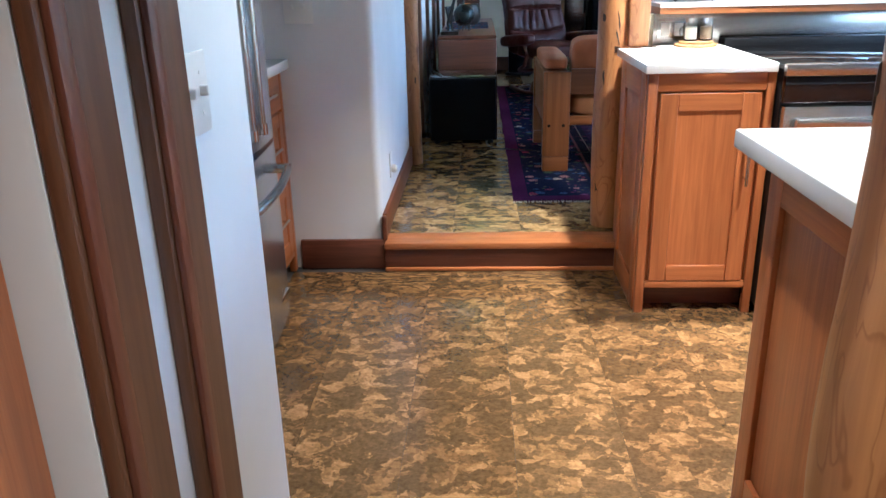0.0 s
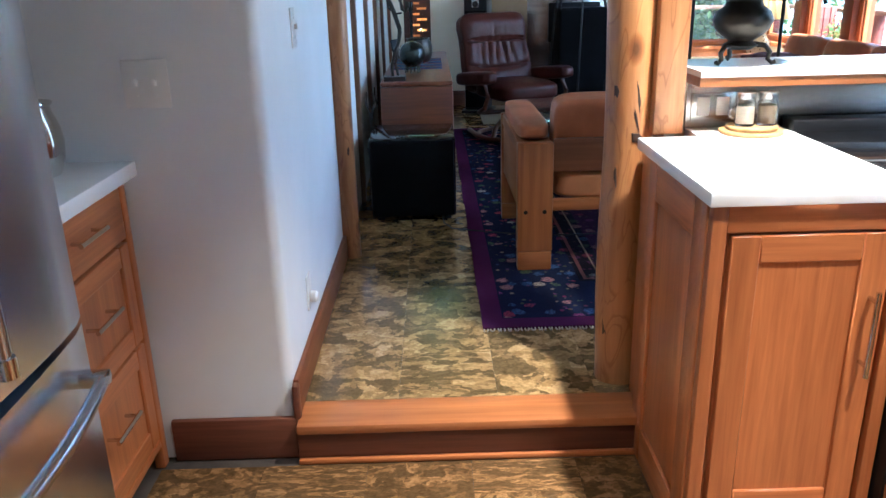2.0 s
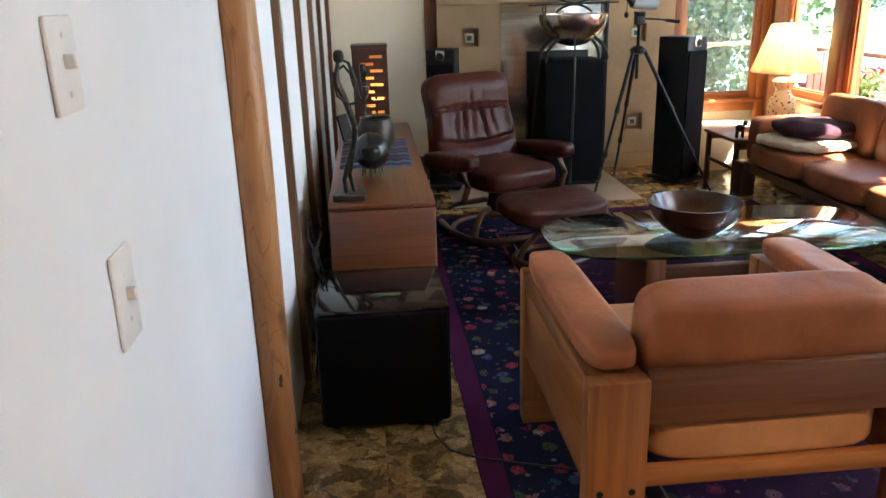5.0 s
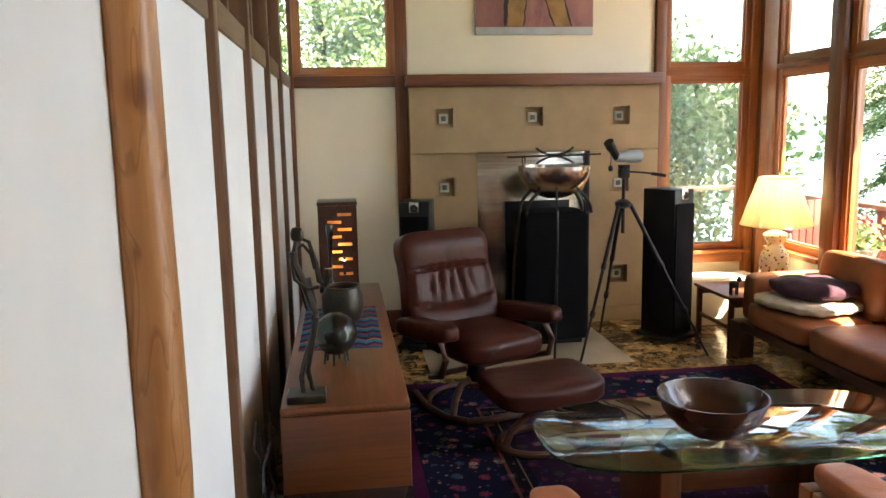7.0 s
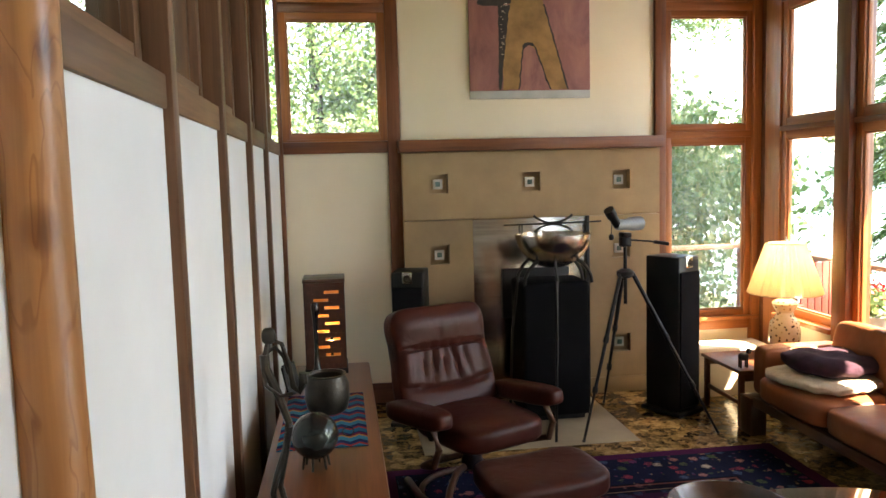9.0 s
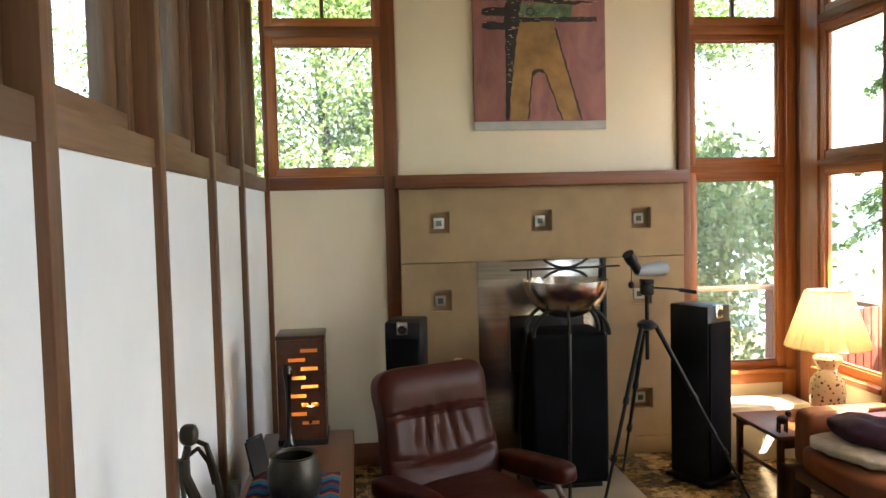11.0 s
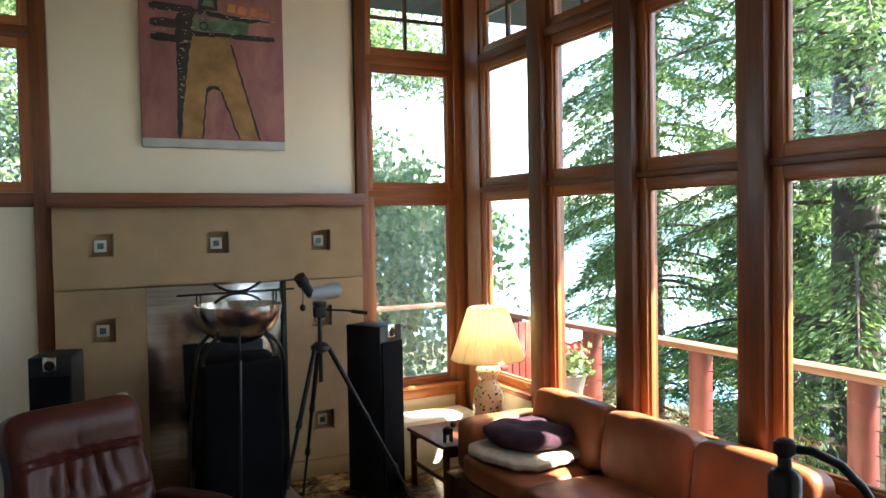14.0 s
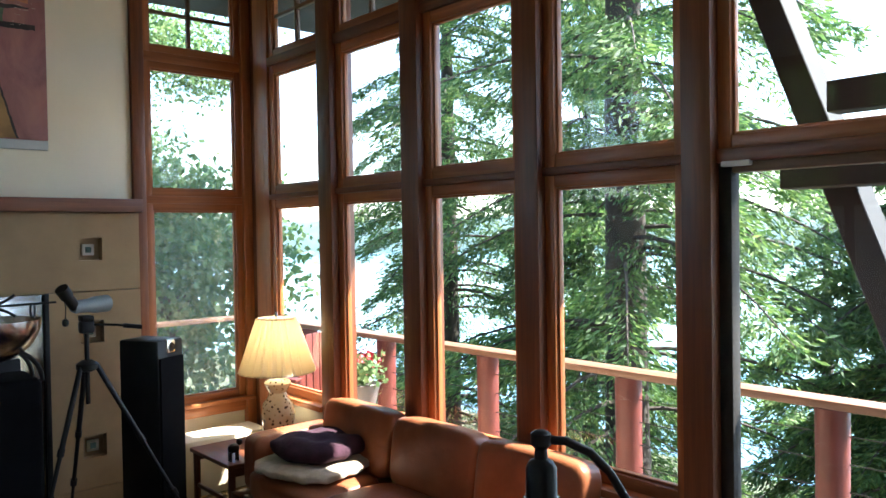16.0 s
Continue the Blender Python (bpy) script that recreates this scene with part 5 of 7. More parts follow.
gx = [(RUG[1] - RUG[0]) * (i / nx - 0.5) for i in range(nx + 1)]
gy = [(RUG[3] - RUG[2]) * (j / ny - 0.5) for j in range(ny + 1)]
gt = [[bm.verts.new((x + 0.006 * noise.noise(Vector((y * 3, i, 0))) * (i in (0, nx)), y, 0.011 + 0.0015 * noise.noise(Vector((x * 3, y * 3, 0))))) for j, y in enumerate(gy)] for i, x in enumerate(gx)]
for i in range(nx):
    for j in range(ny):
        bm.faces.new((gt[i][j], gt[i + 1][j], gt[i + 1][j + 1], gt[i][j + 1]))
r = bmesh.ops.extrude_face_region(bm, geom=list(bm.faces))
bmesh.ops.translate(bm, verts=[g for g in r["geom"] if isinstance(g, bmesh.types.BMVert)], vec=(0, 0, -0.0095))
rug = tagged(finish("rug", bm, rug_mat()), "navy and plum oriental rug with flowers and a purple edge", "rug")
rug.location = ((RUG[0] + RUG[1]) / 2, (RUG[2] + RUG[3]) / 2, L)
bm = bmesh.new()
for k in range(190):
    x = RUG[0] + 0.004 + (RUG[1] - RUG[0] - 0.008) * k / 189 - (RUG[0] + RUG[1]) / 2
    y = -(RUG[3] - RUG[2]) / 2
    tube(bm, [(x, y + 0.004, 0.006), (x + 0.003 * math.sin(k * 2.1), y - 0.008, 0.005), (x + 0.005 * math.sin(k * 3.7), y - 0.016, 0.004)], 0.0034, 4)
part("fringe", bm, M_FLEECE, rug, "short cream fringe")
RT = L + 0.013                        # top of the rug

# ---- credenza and what stands on it ----
cz = thing("credenza", (0, 0, 0), "long teak credenza with rounded edges against the wall", "credenza")
X0, X1, Y0, Y1, ZT = 0.392, 0.817, 5.722, 7.75, 0.797
bar("top", cz, X0, X1, Y0, Y1, ZT - 0.03, ZT, M_TEAK[1], 0.012)
bar("end_panel", cz, X0, X1, Y0, Y0 + 0.03, L + 0.06, ZT - 0.0295, M_TEAK[0], 0.010)
bar("end_panel", cz, X0, X1, Y1 - 0.03, Y1, L + 0.06, ZT - 0.0295, M_TEAK[0], 0.010)
bar("back_panel", cz, X0 + 0.01, X0 + 0.025, Y0 + 0.03, Y1 - 0.03, L + 0.07, ZT - 0.031, M_TEAK[1])
bar("bottom", cz, X0 + 0.02, X1 - 0.02, Y0 + 0.03, Y1 - 0.03, L + 0.07, L + 0.09, M_TEAK[1])
for k in range(4):
    a = Y0 + 0.032 + k * (Y1 - Y0 - 0.064) / 4
    d = bar("door", cz, X1 - 0.03, X1 - 0.012, a + 0.002, a + (Y1 - Y0 - 0.064) / 4 - 0.002, L + 0.07, ZT - 0.033, M_TEAK[1])
    bar("pull", d, X1 - 0.012, X1 - 0.004, a + 0.02, a + 0.035, 0.42, 0.56, M_WALNUT[2], 0.003)
bar("plinth", cz, X0 + 0.04, X1 - 0.05, Y0 + 0.06, Y1 - 0.06, L + 0.001, L + 0.07, M_WALNUT[1])

sub = thing("subwoofer", (0.582, 5.355, L), "glossy black subwoofer cube on the cork floor", "loudspeaker")
bar("body", sub, -0.226, 0.226, -0.20, 0.225, 0.02, 0.447, M_BLACK_GLOSS, 0.012)
bar("grille", sub, -0.218, 0.218, -0.226, -0.20, 0.03, 0.437, M_CLOTH, 0.012, "black cloth grille")
for x in (-0.18, 0.18):
    for y in (-0.16, 0.18):
        bm = bmesh.new()
        cyl(bm, (x, y, 0.0), (x, y, 0.021), 0.02, seg=16)
        part("foot", bm, M_BLACK, sub)

# statuette of a tall thin musician: one plain shape
bm = bmesh.new()
box(bm, -0.064, 0.064, -0.05, 0.06, 0, 0.026, 0.004, 1)
tube(bm, [(-0.010, 0.0, 0.026), (-0.015, 0.0, 0.08), (0.002, 0.0, 0.14), (0.030, 0.0, 0.22), (0.040, 0.005, 0.29), (0.012, 0.005, 0.38), (-0.020, 0.0, 0.46), (-0.022, 0.0, 0.50)], 0.009, 8, 0.015)
tube(bm, [(0.022, 0.02, 0.026), (0.006, 0.012, 0.10), (0.022, 0.006, 0.18), (0.042, 0.004, 0.28)], 0.009, 8, 0.012)
tube(bm, [(-0.02, 0, 0.49), (-0.012, 0, 0.52), (-0.010, 0, 0.535)], 0.010, 8, 0.008)
pad(bm, -0.028, 0.014, -0.018, 0.018, 0.53, 0.58, 2.5, 5)
tube(bm, [(-0.022, 0, 0.50), (0.01, 0.01, 0.52), (0.035, 0, 0.49), (0.045, 0, 0.44)], 0.006, 8)
tube(bm, [(-0.03, 0, 0.48), (-0.02, -0.01, 0.41), (0.02, -0.01, 0.375), (0.055, 0, 0.38)], 0.006, 8)
tube(bm, [(0.0, 0, 0.545), (0.03, 0, 0.53), (0.05, 0, 0.46), (0.058, 0, 0.40), (0.075, 0, 0.385), (0.088, 0, 0.41), (0.090, 0, 0.44)], 0.005, 8, 0.015)
st = tagged(finish("statuette", bm, M_BRONZE), "slender dark bronze statuette on a square base", "statuette")
st.location = (0.478, 5.80, ZT + 0.0005)

ball = thing("footed_ball", (0.575, 6.20, ZT), "dark bronze ball vessel on short legs", "ornament")
bm = bmesh.new()
bmesh.ops.create_uvsphere(bm, u_segments=36, v_segments=20, radius=0.082)
bmesh.ops.translate(bm, verts=bm.verts, vec=(0, 0, 0.115))
part("body", bm, M_BRONZE_BALL, ball)
for k in range(6):
    a = k * math.pi / 3 + 0.3
    bm = bmesh.new()
    cyl(bm, (0.04 * math.cos(a), 0.04 * math.sin(a), 0.052), (0.048 * math.cos(a), 0.048 * math.sin(a), 0.001), 0.006, 0.004, 8)
    part("leg", bm, M_BRONZE, ball)
pot = thing("bronze_pot", (0.605, 6.86, ZT + 0.0046), "squat dark bronze pot on the woven runner", "pot")
bm = bmesh.new()
lathe(bm, [(0.075, 0), (0.088, 0.015), (0.098, 0.06), (0.096, 0.12), (0.083, 0.15), (0.08, 0.158), (0.086, 0.165), (0.076, 0.165), (0.071, 0.155), (0.086, 0.12), (0.086, 0.04), (0.03, 0.015)], 40)
part("body", bm, M_BRONZE, pot)


def stripes():
    m, n, l, b = mat("woven_runner", 0.95, 0.0, 0.08)
    v = coords(n, l, (1, 1, 1))
    sp = n.new("ShaderNodeSeparateXYZ")
    l.new(v, sp.inputs[0])
    # bands along the length, each with a row of stepped diamonds
    zig = n.new("ShaderNodeMath")
    zig.operation = "PINGPONG"
    zig.inputs[1].default_value = 0.035
    l.new(sp.outputs[0], zig.inputs[0])
    su = n.new("ShaderNodeMath")
    su.operation = "MULTIPLY_ADD"
    su.inputs[1].default_value = 0.9
    l.new(zig.outputs[0], su.inputs[0])
    l.new(sp.outputs[1], su.inputs[2])
    sc = n.new("ShaderNodeMath")
    sc.operation = "MULTIPLY"
    sc.inputs[1].default_value = 5.2
    l.new(su.outputs[0], sc.inputs[0])
    w = n.new("ShaderNodeMath")
    w.operation = "FRACT"
    l.new(sc.outputs[0], w.inputs[0])
    r = ramp(n, [(0.0, (0.010, 0.085, 0.15)), (0.22, (0.20, 0.020, 0.020)), (0.32, (0.012, 0.018, 0.06)), (0.5, (0.02, 0.13, 0.19)), (0.72, (0.30, 0.13, 0.025)), (0.80, (0.10, 0.012, 0.03)), (0.92, (0.012, 0.018, 0.06))])
    r.color_ramp.interpolation = "CONSTANT"
    l.new(w.outputs[0], r.inputs[0])
    l.new(r.outputs[0], b.inputs["Base Color"])
    return m


tagged(slab("table_runner", 0.42, 0.765, 6.38, 7.12, ZT + 0.0005, ZT + 0.0045, stripes(), None, 0.001), "striped teal and red woven runner on the credenza", "runner")
keys = thing("eyeglasses", (0.66, 6.52, ZT + 0.005), "small dark folded eyeglasses on the runner", "eyeglasses")
for x in (-0.03, 0.03):
    bm = bmesh.new()
    tube(bm, arc((x, 0, 0.012), 0.022, 0, 360, 16, (1, 0, 0), (0, 0.85, 0.5)), 0.0022, 6)
    part("rim", bm, M_BLACK, keys)
vb = thing("bottle_vase", (0.548, 7.33, ZT), "dark bottle vase with a long thin neck", "vase")
bm = bmesh.new()
lathe(bm, [(0.044, 0), (0.056, 0.012), (0.053, 0.035), (0.030, 0.058), (0.016, 0.085), (0.011, 0.15), (0.011, 0.25), (0.014, 0.33), (0.020, 0.365), (0.021, 0.39), (0.015, 0.405), (0.008, 0.36)], 28)
part("body", bm, M_BLACK_GLOSS, vb)
bk = thing("card_stand", (0.44, 7.16, ZT), "two dark leaning cards in a stand", "card stand")
for k in range(2):
    bm = bmesh.new()
    box(bm, -0.05, 0.05, -0.006, 0.006, 0.0, 0.14, 0.002, 1, pose(0.004, k * 0.045, 0.003, -14, 0, 62))
    part("card", bm, M_BLACK, bk)

# slotted wooden lamp with a small bulb
sl = thing("slotted_lamp", (0.59, 7.62, ZT), "dark wooden lantern with cut slots and a glowing bulb", "lamp")
SW, SH = 0.105, 0.50
M_LANTERN = wood("dark_lantern_wood", (0.030, 0.010, 0.006), (0.075, 0.024, 0.013), 2, 0.35, 60)
M_BULB = glow("warm_bulb", (1.0, 0.62, 0.22), 25.0)
M_LINER = plain("amber_liner", (0.60, 0.27, 0.10), 0.6, var=0.05)
for side_ in range(4):
    rows_z = 11
    h_ = (SH - 0.05) / rows_z
    turn_m = pose(0, 0, 0, 0, 0, 90 * side_) @ Matrix.Translation((0, -SW + 0.006, 0))
    for k in range(rows_z):
        z0 = 0.03 + k * h_
        a0, a1 = (-0.055, 0.02) if k % 2 == 0 else (0.0, 0.075)
        if k in (0, rows_z - 1):
            a0, a1 = 0.0, 0.0
        for u0, u1, w0, w1, th in ((-SW, SW, z0, z0 + h_ * 0.6, 0.0065), (-SW, a0, z0 + h_ * 0.6, z0 + h_, 0.006), (a1, SW, z0 + h_ * 0.6, z0 + h_, 0.006)):
            bm = bmesh.new()
            box(bm, u0, u1, -th, th, w0, w1)
            bmesh.ops.transform(bm, matrix=turn_m, verts=bm.verts)
            part("slat", bm, M_LANTERN, sl)
bar("lid", sl, -SW - 0.004, SW + 0.004, -SW - 0.004, SW + 0.004, SH - 0.02, SH, M_LANTERN)
bar("foot", sl, -SW - 0.006, SW + 0.006, -SW - 0.006, SW + 0.006, 0.0, 0.03, M_BLACK)
bar("liner", sl, -SW + 0.02, SW - 0.02, SW - 0.022, SW - 0.018, 0.03, SH - 0.02, M_LINER, 0.001, "amber inner lining")
bm = bmesh.new()
bmesh.ops.create_uvsphere(bm, u_segments=14, v_segments=10, radius=0.014)
bmesh.ops.translate(bm, verts=bm.verts, vec=(0.03, -0.03, 0.20))
part("bulb", bm, M_BULB, sl, "glowing warm bulb")
bm = bmesh.new()
cyl(bm, (0.03, -0.03, 0.03), (0.03, -0.03, 0.19), 0.008, seg=10)
part("lamp_holder", bm, M_BLACK, sl)
bl = new("slotted_lamp_light", bpy.data.lights.new("slotted_lamp_light", "POINT"))
bl.data.energy, bl.data.color, bl.data.shadow_soft_size = 0.04, (1.0, 0.6, 0.25), 0.016
bl.location = (0.62, 7.59, ZT + 0.235)

# cables hanging behind the credenza
rng = random.Random(4)
for k in range(9):
    bm = bmesh.new()
    y = 5.62 + 0.05 * k
    x = 0.31 + rng.uniform(0, 0.04)
    zt = rng.uniform(0.45, 0.80)
    pts = [(x + rng.uniform(-0.015, 0.02), y + 0.09 * math.sin(i * 1.1 + k) * (1 - i / 14), max(L + 0.006, zt - (zt - L) * i / 11)) for i in range(13)]
    tube(bm, pts, 0.0045, 6)
    tagged(finish("cable", bm, M_CABLE), "loose black cable hanging behind the credenza", "cable", "cables behind the credenza")
bm = bmesh.new()
tube(bm, [(0.73, 5.3, L + 0.005), (0.74, 5.08, L + 0.006), (0.78, 4.98, L + 0.006), (0.87, 4.90, L + 0.018), (0.98, 4.86, L + 0.018), (1.15, 4.80, L + 0.018), (1.35, 4.78, L + 0.018), (1.6, 4.8, L + 0.018)], 0.0035, 6)
tagged(finish("floor_cable", bm, M_CABLE), "thin black cable running over floor and rug", "cable")

# ---- armchair with a solid pine frame, its back to the kitchen ----
ac = thing("armchair", (0, 0, 0), "oiled pine armchair with tan leather cushions on the rug", "armchair")
AX0, AX1, AY0, AY1 = 1.045, 1.985, 4.32, 5.15
for x0, x1 in ((AX0, AX0 + 0.15), (AX1 - 0.15, AX1)):
    for y0, y1 in ((AY0, AY0 + 0.055), (AY1 - 0.055, AY1)):
        lg = bar("leg", ac, x0, x1, y0, y1, RT + 0.085, 0.70, M_PINE[2], 0.005)
        bar("foot_block", lg, x0 + 0.002, x1 - 0.002, y0 + 0.001, y1 - 0.001, RT, RT + 0.083, M_PINE[0], 0.004)
        for dx in (0.035, 0.115):
            bm = bmesh.new()
            yy = y0 if y0 < 4.6 else y1
            cyl(bm, (x0 + dx, yy - 0.002, 0.405), (x0 + dx, yy + 0.002, 0.405), 0.009, seg=12)
            part("plug", bm, M_BLACK, lg)
    bar("arm_rail", ac, x0 + 0.004, x1 - 0.004, AY0 + 0.055, AY1 - 0.055, 0.645, 0.70, M_PINE[1], 0.005)
    bar("side_panel", ac, x0 + 0.01, x0 + 0.035, AY0 + 0.055, AY1 - 0.055, 0.40, 0.645, M_PINE[1], 0.003)
    bm = bmesh.new()
    pad(bm, x0 + 0.008, x1 - 0.004, AY0 + 0.04, AY1 - 0.01, 0.70, 0.772, 5, 12, seed=x0)
    part("arm_cushion", bm, M_TAN, ac, "tan leather arm cushion")
bar("back_plank", ac, AX0 + 0.15, AX1 - 0.15, AY0 + 0.012, AY0 + 0.04, 0.575, 0.715, M_PINE_DARK, 0.006)
bar("back_rail", ac, AX0 + 0.15, AX1 - 0.15, AY0 + 0.012, AY0 + 0.045, 0.405, 0.455, M_PINE[0], 0.005)
bar("front_rail", ac, AX0 + 0.15, AX1 - 0.15, AY1 - 0.05, AY1 - 0.015, 0.36, 0.43, M_PINE[0], 0.005)
bm = bmesh.new()
pad(bm, AX0 + 0.155, AX1 - 0.155, AY0 + 0.03, AY1 - 0.02, 0.44, 0.575, 7, 16, seed=3)
part("seat_cushion", bm, M_TAN_WORN, ac, "worn light tan seat cushion")
bm = bmesh.new()
pad(bm, AX0 + 0.157, AX1 - 0.157, -0.085, 0.085, -0.02, 0.28, 7, 16, pose(0, AY0 + 0.15, 0.60, 8, 0, 0), seed=7)
part("back_cushion", bm, M_TAN, ac, "tan leather back cushion")

# ---- recliner and its ottoman ----
rc = thing("recliner", (1.335, 7.45, RT), "oxblood leather recliner on a bent dark wood base", "recliner", rz=25)
bm = bmesh.new()
pad(bm, -0.265, 0.265, -0.345, 0.22, 0.305, 0.447, 4.5, 16, seed=1, puff=0.02)
part("seat", bm, M_OX, rc)
BK = pose(0, 0.21, 0.365, -17, 0, 0)
def dent(x, at, width):
    return math.exp(-((x - at) / width) ** 2)


# one tall cushion: a headrest roll, gathered folds below its seam, a lumbar roll
bm = bmesh.new()
vs = pad(bm, -0.305, 0.305, -0.075, 0.06, -0.03, 0.60, 7, 40, seed=2)
for v in vs:
    x, y, z = v.co
    if y < 0.01:
        f = min(1.0, (0.01 - y) / 0.05) * (1 - min(1.0, abs(x) / 0.305) ** 8)
        swell = 0.030 * dent(z, 0.50, 0.085) + 0.026 * dent(z, 0.06, 0.08) + 0.010 * dent(z, 0.27, 0.10)
        seams = 0.034 * dent(z, 0.375, 0.013) + 0.020 * dent(z, 0.150 + 0.03 * x * x / 0.09, 0.014)
        mid = max(0.0, 1 - ((z - 0.28) / 0.13) ** 2)
        folds = sum(k * dent(x + 0.10 * (z - 0.27) * (1 if at > 0 else -1), at, 0.013) for at, k in ((-0.155, 0.013), (-0.085, 0.024), (-0.02, 0.015), (0.06, 0.025), (0.13, 0.013)))
        top = 0.008 * dent(x, -0.02, 0.012) * dent(z, 0.44, 0.06) + 0.006 * dent(x, 0.07, 0.012) * dent(z, 0.43, 0.05)
        wings = 0.026 * dent(abs(x), 0.27, 0.03) * mid
        v.co.y += f * (seams + folds * mid + top - swell - wings)
    v.co.x *= 1 - 0.05 * dent(z, 0.36, 0.10)
bmesh.ops.transform(bm, matrix=BK, verts=bm.verts)
part("backrest", bm, M_OX, rc)
bm = bmesh.new()
pad(bm, -0.275, 0.275, 0.03, 0.085, -0.03, 0.55, 6, 10, BK)
part("back_shell", bm, M_WALNUT[2], rc)
for s in (-1, 1):
    bm = bmesh.new()
    pad(bm, s * 0.345 - 0.065, s * 0.345 + 0.065, -0.30, 0.24, -0.05, 0.055, 4, 14, pose(0, 0, 0.475, -6, 0, 0), seed=s)
    part("armrest", bm, M_OX, rc, "padded oxblood armrest")
    bm = bmesh.new()
    tube(bm, [(s * 0.35, -0.19, 0.44), (s * 0.355, -0.24, 0.36), (s * 0.36, -0.20, 0.27), (s * 0.33, -0.05, 0.22), (s * 0.22, 0.02, 0.20), (s * 0.05, 0.04, 0.19)], 0.018, 10)
    part("bent_arm_support", bm, M_WALNUT[1], rc)
    bm = bmesh.new()
    tube(bm, [(s * 0.24, 0.28, 0.02), (s * 0.30, 0.05, 0.02), (s * 0.31, -0.15, 0.022), (s * 0.26, -0.30, 0.03), (s * 0.12, -0.36, 0.035), (0.0, -0.37, 0.035)], 0.02, 10)
    part("base_runner", bm, M_WALNUT[1], rc)
    bm = bmesh.new()
    tube(bm, [(s * 0.29, -0.20, 0.03), (s * 0.23, -0.13, 0.09), (s * 0.13, -0.04, 0.13), (0, 0.02, 0.15)], 0.019, 10)
    part("base_leg", bm, M_WALNUT[1], rc)
bm = bmesh.new()
lathe(bm, [(0.05, 0.13), (0.06, 0.16), (0.05, 0.19), (0.04, 0.34), (0.08, 0.345)], 20)
part("swivel", bm, M_BLACK, rc)
bm = bmesh.new()
tube(bm, arc((0, -0.03, 0.016), 0.29, 20, 160, 16, (1, 0, 0), (0, 1, 0)), 0.016, 10)
part("rear_runner", bm, M_WALNUT[1], rc)
bm = bmesh.new()
cyl(bm, (-0.31, -0.13, 0.40), (-0.335, -0.13, 0.40), 0.03, seg=20)
part("tension_knob", bm, M_BLACK, rc)

ot = thing("ottoman", (1.54, 6.80, RT), "oxblood leather ottoman on a dark wooden foot", "ottoman", rz=14)
bm = bmesh.new()
vs = pad(bm, -0.285, 0.285, -0.20, 0.20, 0.235, 0.36, 4.5, 16, seed=5)
for v in vs:
    v.co.z += 0.05 * (v.co.x / 0.285) ** 2 * 0.3 + 0.10 * v.co.y * 0.5
part("cushion", bm, M_OX, ot)
bm = bmesh.new()
tube(bm, arc((0, 0, 0.018), 0.21, 0, 360, 28, (1, 0, 0), (0, 0.8, 0)), 0.018, 8)
part("base_ring", bm, M_WALNUT[1], ot)
for s in (-1, 1):
    bm = bmesh.new()
    tube(bm, [(s * 0.19, 0, 0.03), (s * 0.17, -0.02, 0.10), (s * 0.08, -0.02, 0.17), (s * 0.02, 0, 0.24)], 0.018, 8)
    part("leg", bm, M_WALNUT[1], ot)

# ---- coffee table: thick glass on two slabs ----
ct = thing("coffee_table", (2.06, 5.925, RT), "oval glass coffee table on solid wooden slabs", "coffee table")
bm = bmesh.new()
TZ = 0.55 - RT
k = 72
ring_t, ring_b = [], []


def oval(i, e=0.0):
    a = 2 * math.pi * i / k
    c, s = math.cos(a), math.sin(a)
    p = 3.4
    return ((0.755 - e) * math.copysign(abs(c) ** (2 / p), c), (0.345 - e) * math.copysign(abs(s) ** (2 / p), s))


prof = ((0.004, -0.015), (0.0, -0.012), (0.0, -0.003), (0.004, 0.0))
rings = [[bm.verts.new((*oval(i, e), TZ + z)) for i in range(k)] for e, z in prof]
for a, c in zip(rings, rings[1:]):
    for i in range(k):
        bm.faces.new((a[i], a[(i + 1) % k], c[(i + 1) % k], c[i]))
bm.faces.new(rings[0][::-1]), bm.faces.new(rings[-1])
top_g = part("glass_top", bm, M_GLASS_TOP, ct, "thick clear glass with a green edge")
top_g.visible_shadow = False
bm = bmesh.new()
er = [[bm.verts.new((*oval(i, e), TZ + z)) for i in range(k)] for e, z in ((0.0, -0.0125), (-0.002, -0.010), (-0.002, -0.005), (0.0, -0.0025))]
for a, c in zip(er, er[1:] + er[:1]):
    for i in range(k):
        bm.faces.new((a[i], a[(i + 1) % k], c[(i + 1) % k], c[i]))
part("glass_edge", bm, M_GLASS_EDGE, ct, "polished green glass edge")
for x in (-0.34, 0.30):
    bar("slab_leg", ct, x - 0.03, x + 0.03, -0.20, 0.20, 0.0, TZ - 0.0155, M_TEAK[2], 0.008)
    bar("slab_leg", ct, x + 0.032, x + 0.12, -0.05, 0.05, 0.0, TZ - 0.0155, M_TEAK[2], 0.008)
bar("stretcher", ct, -0.22, 0.27, -0.025, 0.025, 0.16, 0.24, M_TEAK[0], 0.006)

wb = thing("wooden_bowl", (1.94, 5.86, 0.5505), "wide dark turned wooden bowl on the glass", "bowl")
bm = bmesh.new()
lathe(bm, [(0.075, 0.0), (0.085, 0.004), (0.13, 0.035), (0.175, 0.085), (0.197, 0.142), (0.199, 0.147), (0.194, 0.147), (0.168, 0.092), (0.12, 0.045), (0.07, 0.018), (0.02, 0.014)], 56)
part("body", bm, plain("dark_turned_wood", (0.055, 0.017, 0.008), 0.22, var=0.35, scale=9, grain=30, relief=0.06), wb)
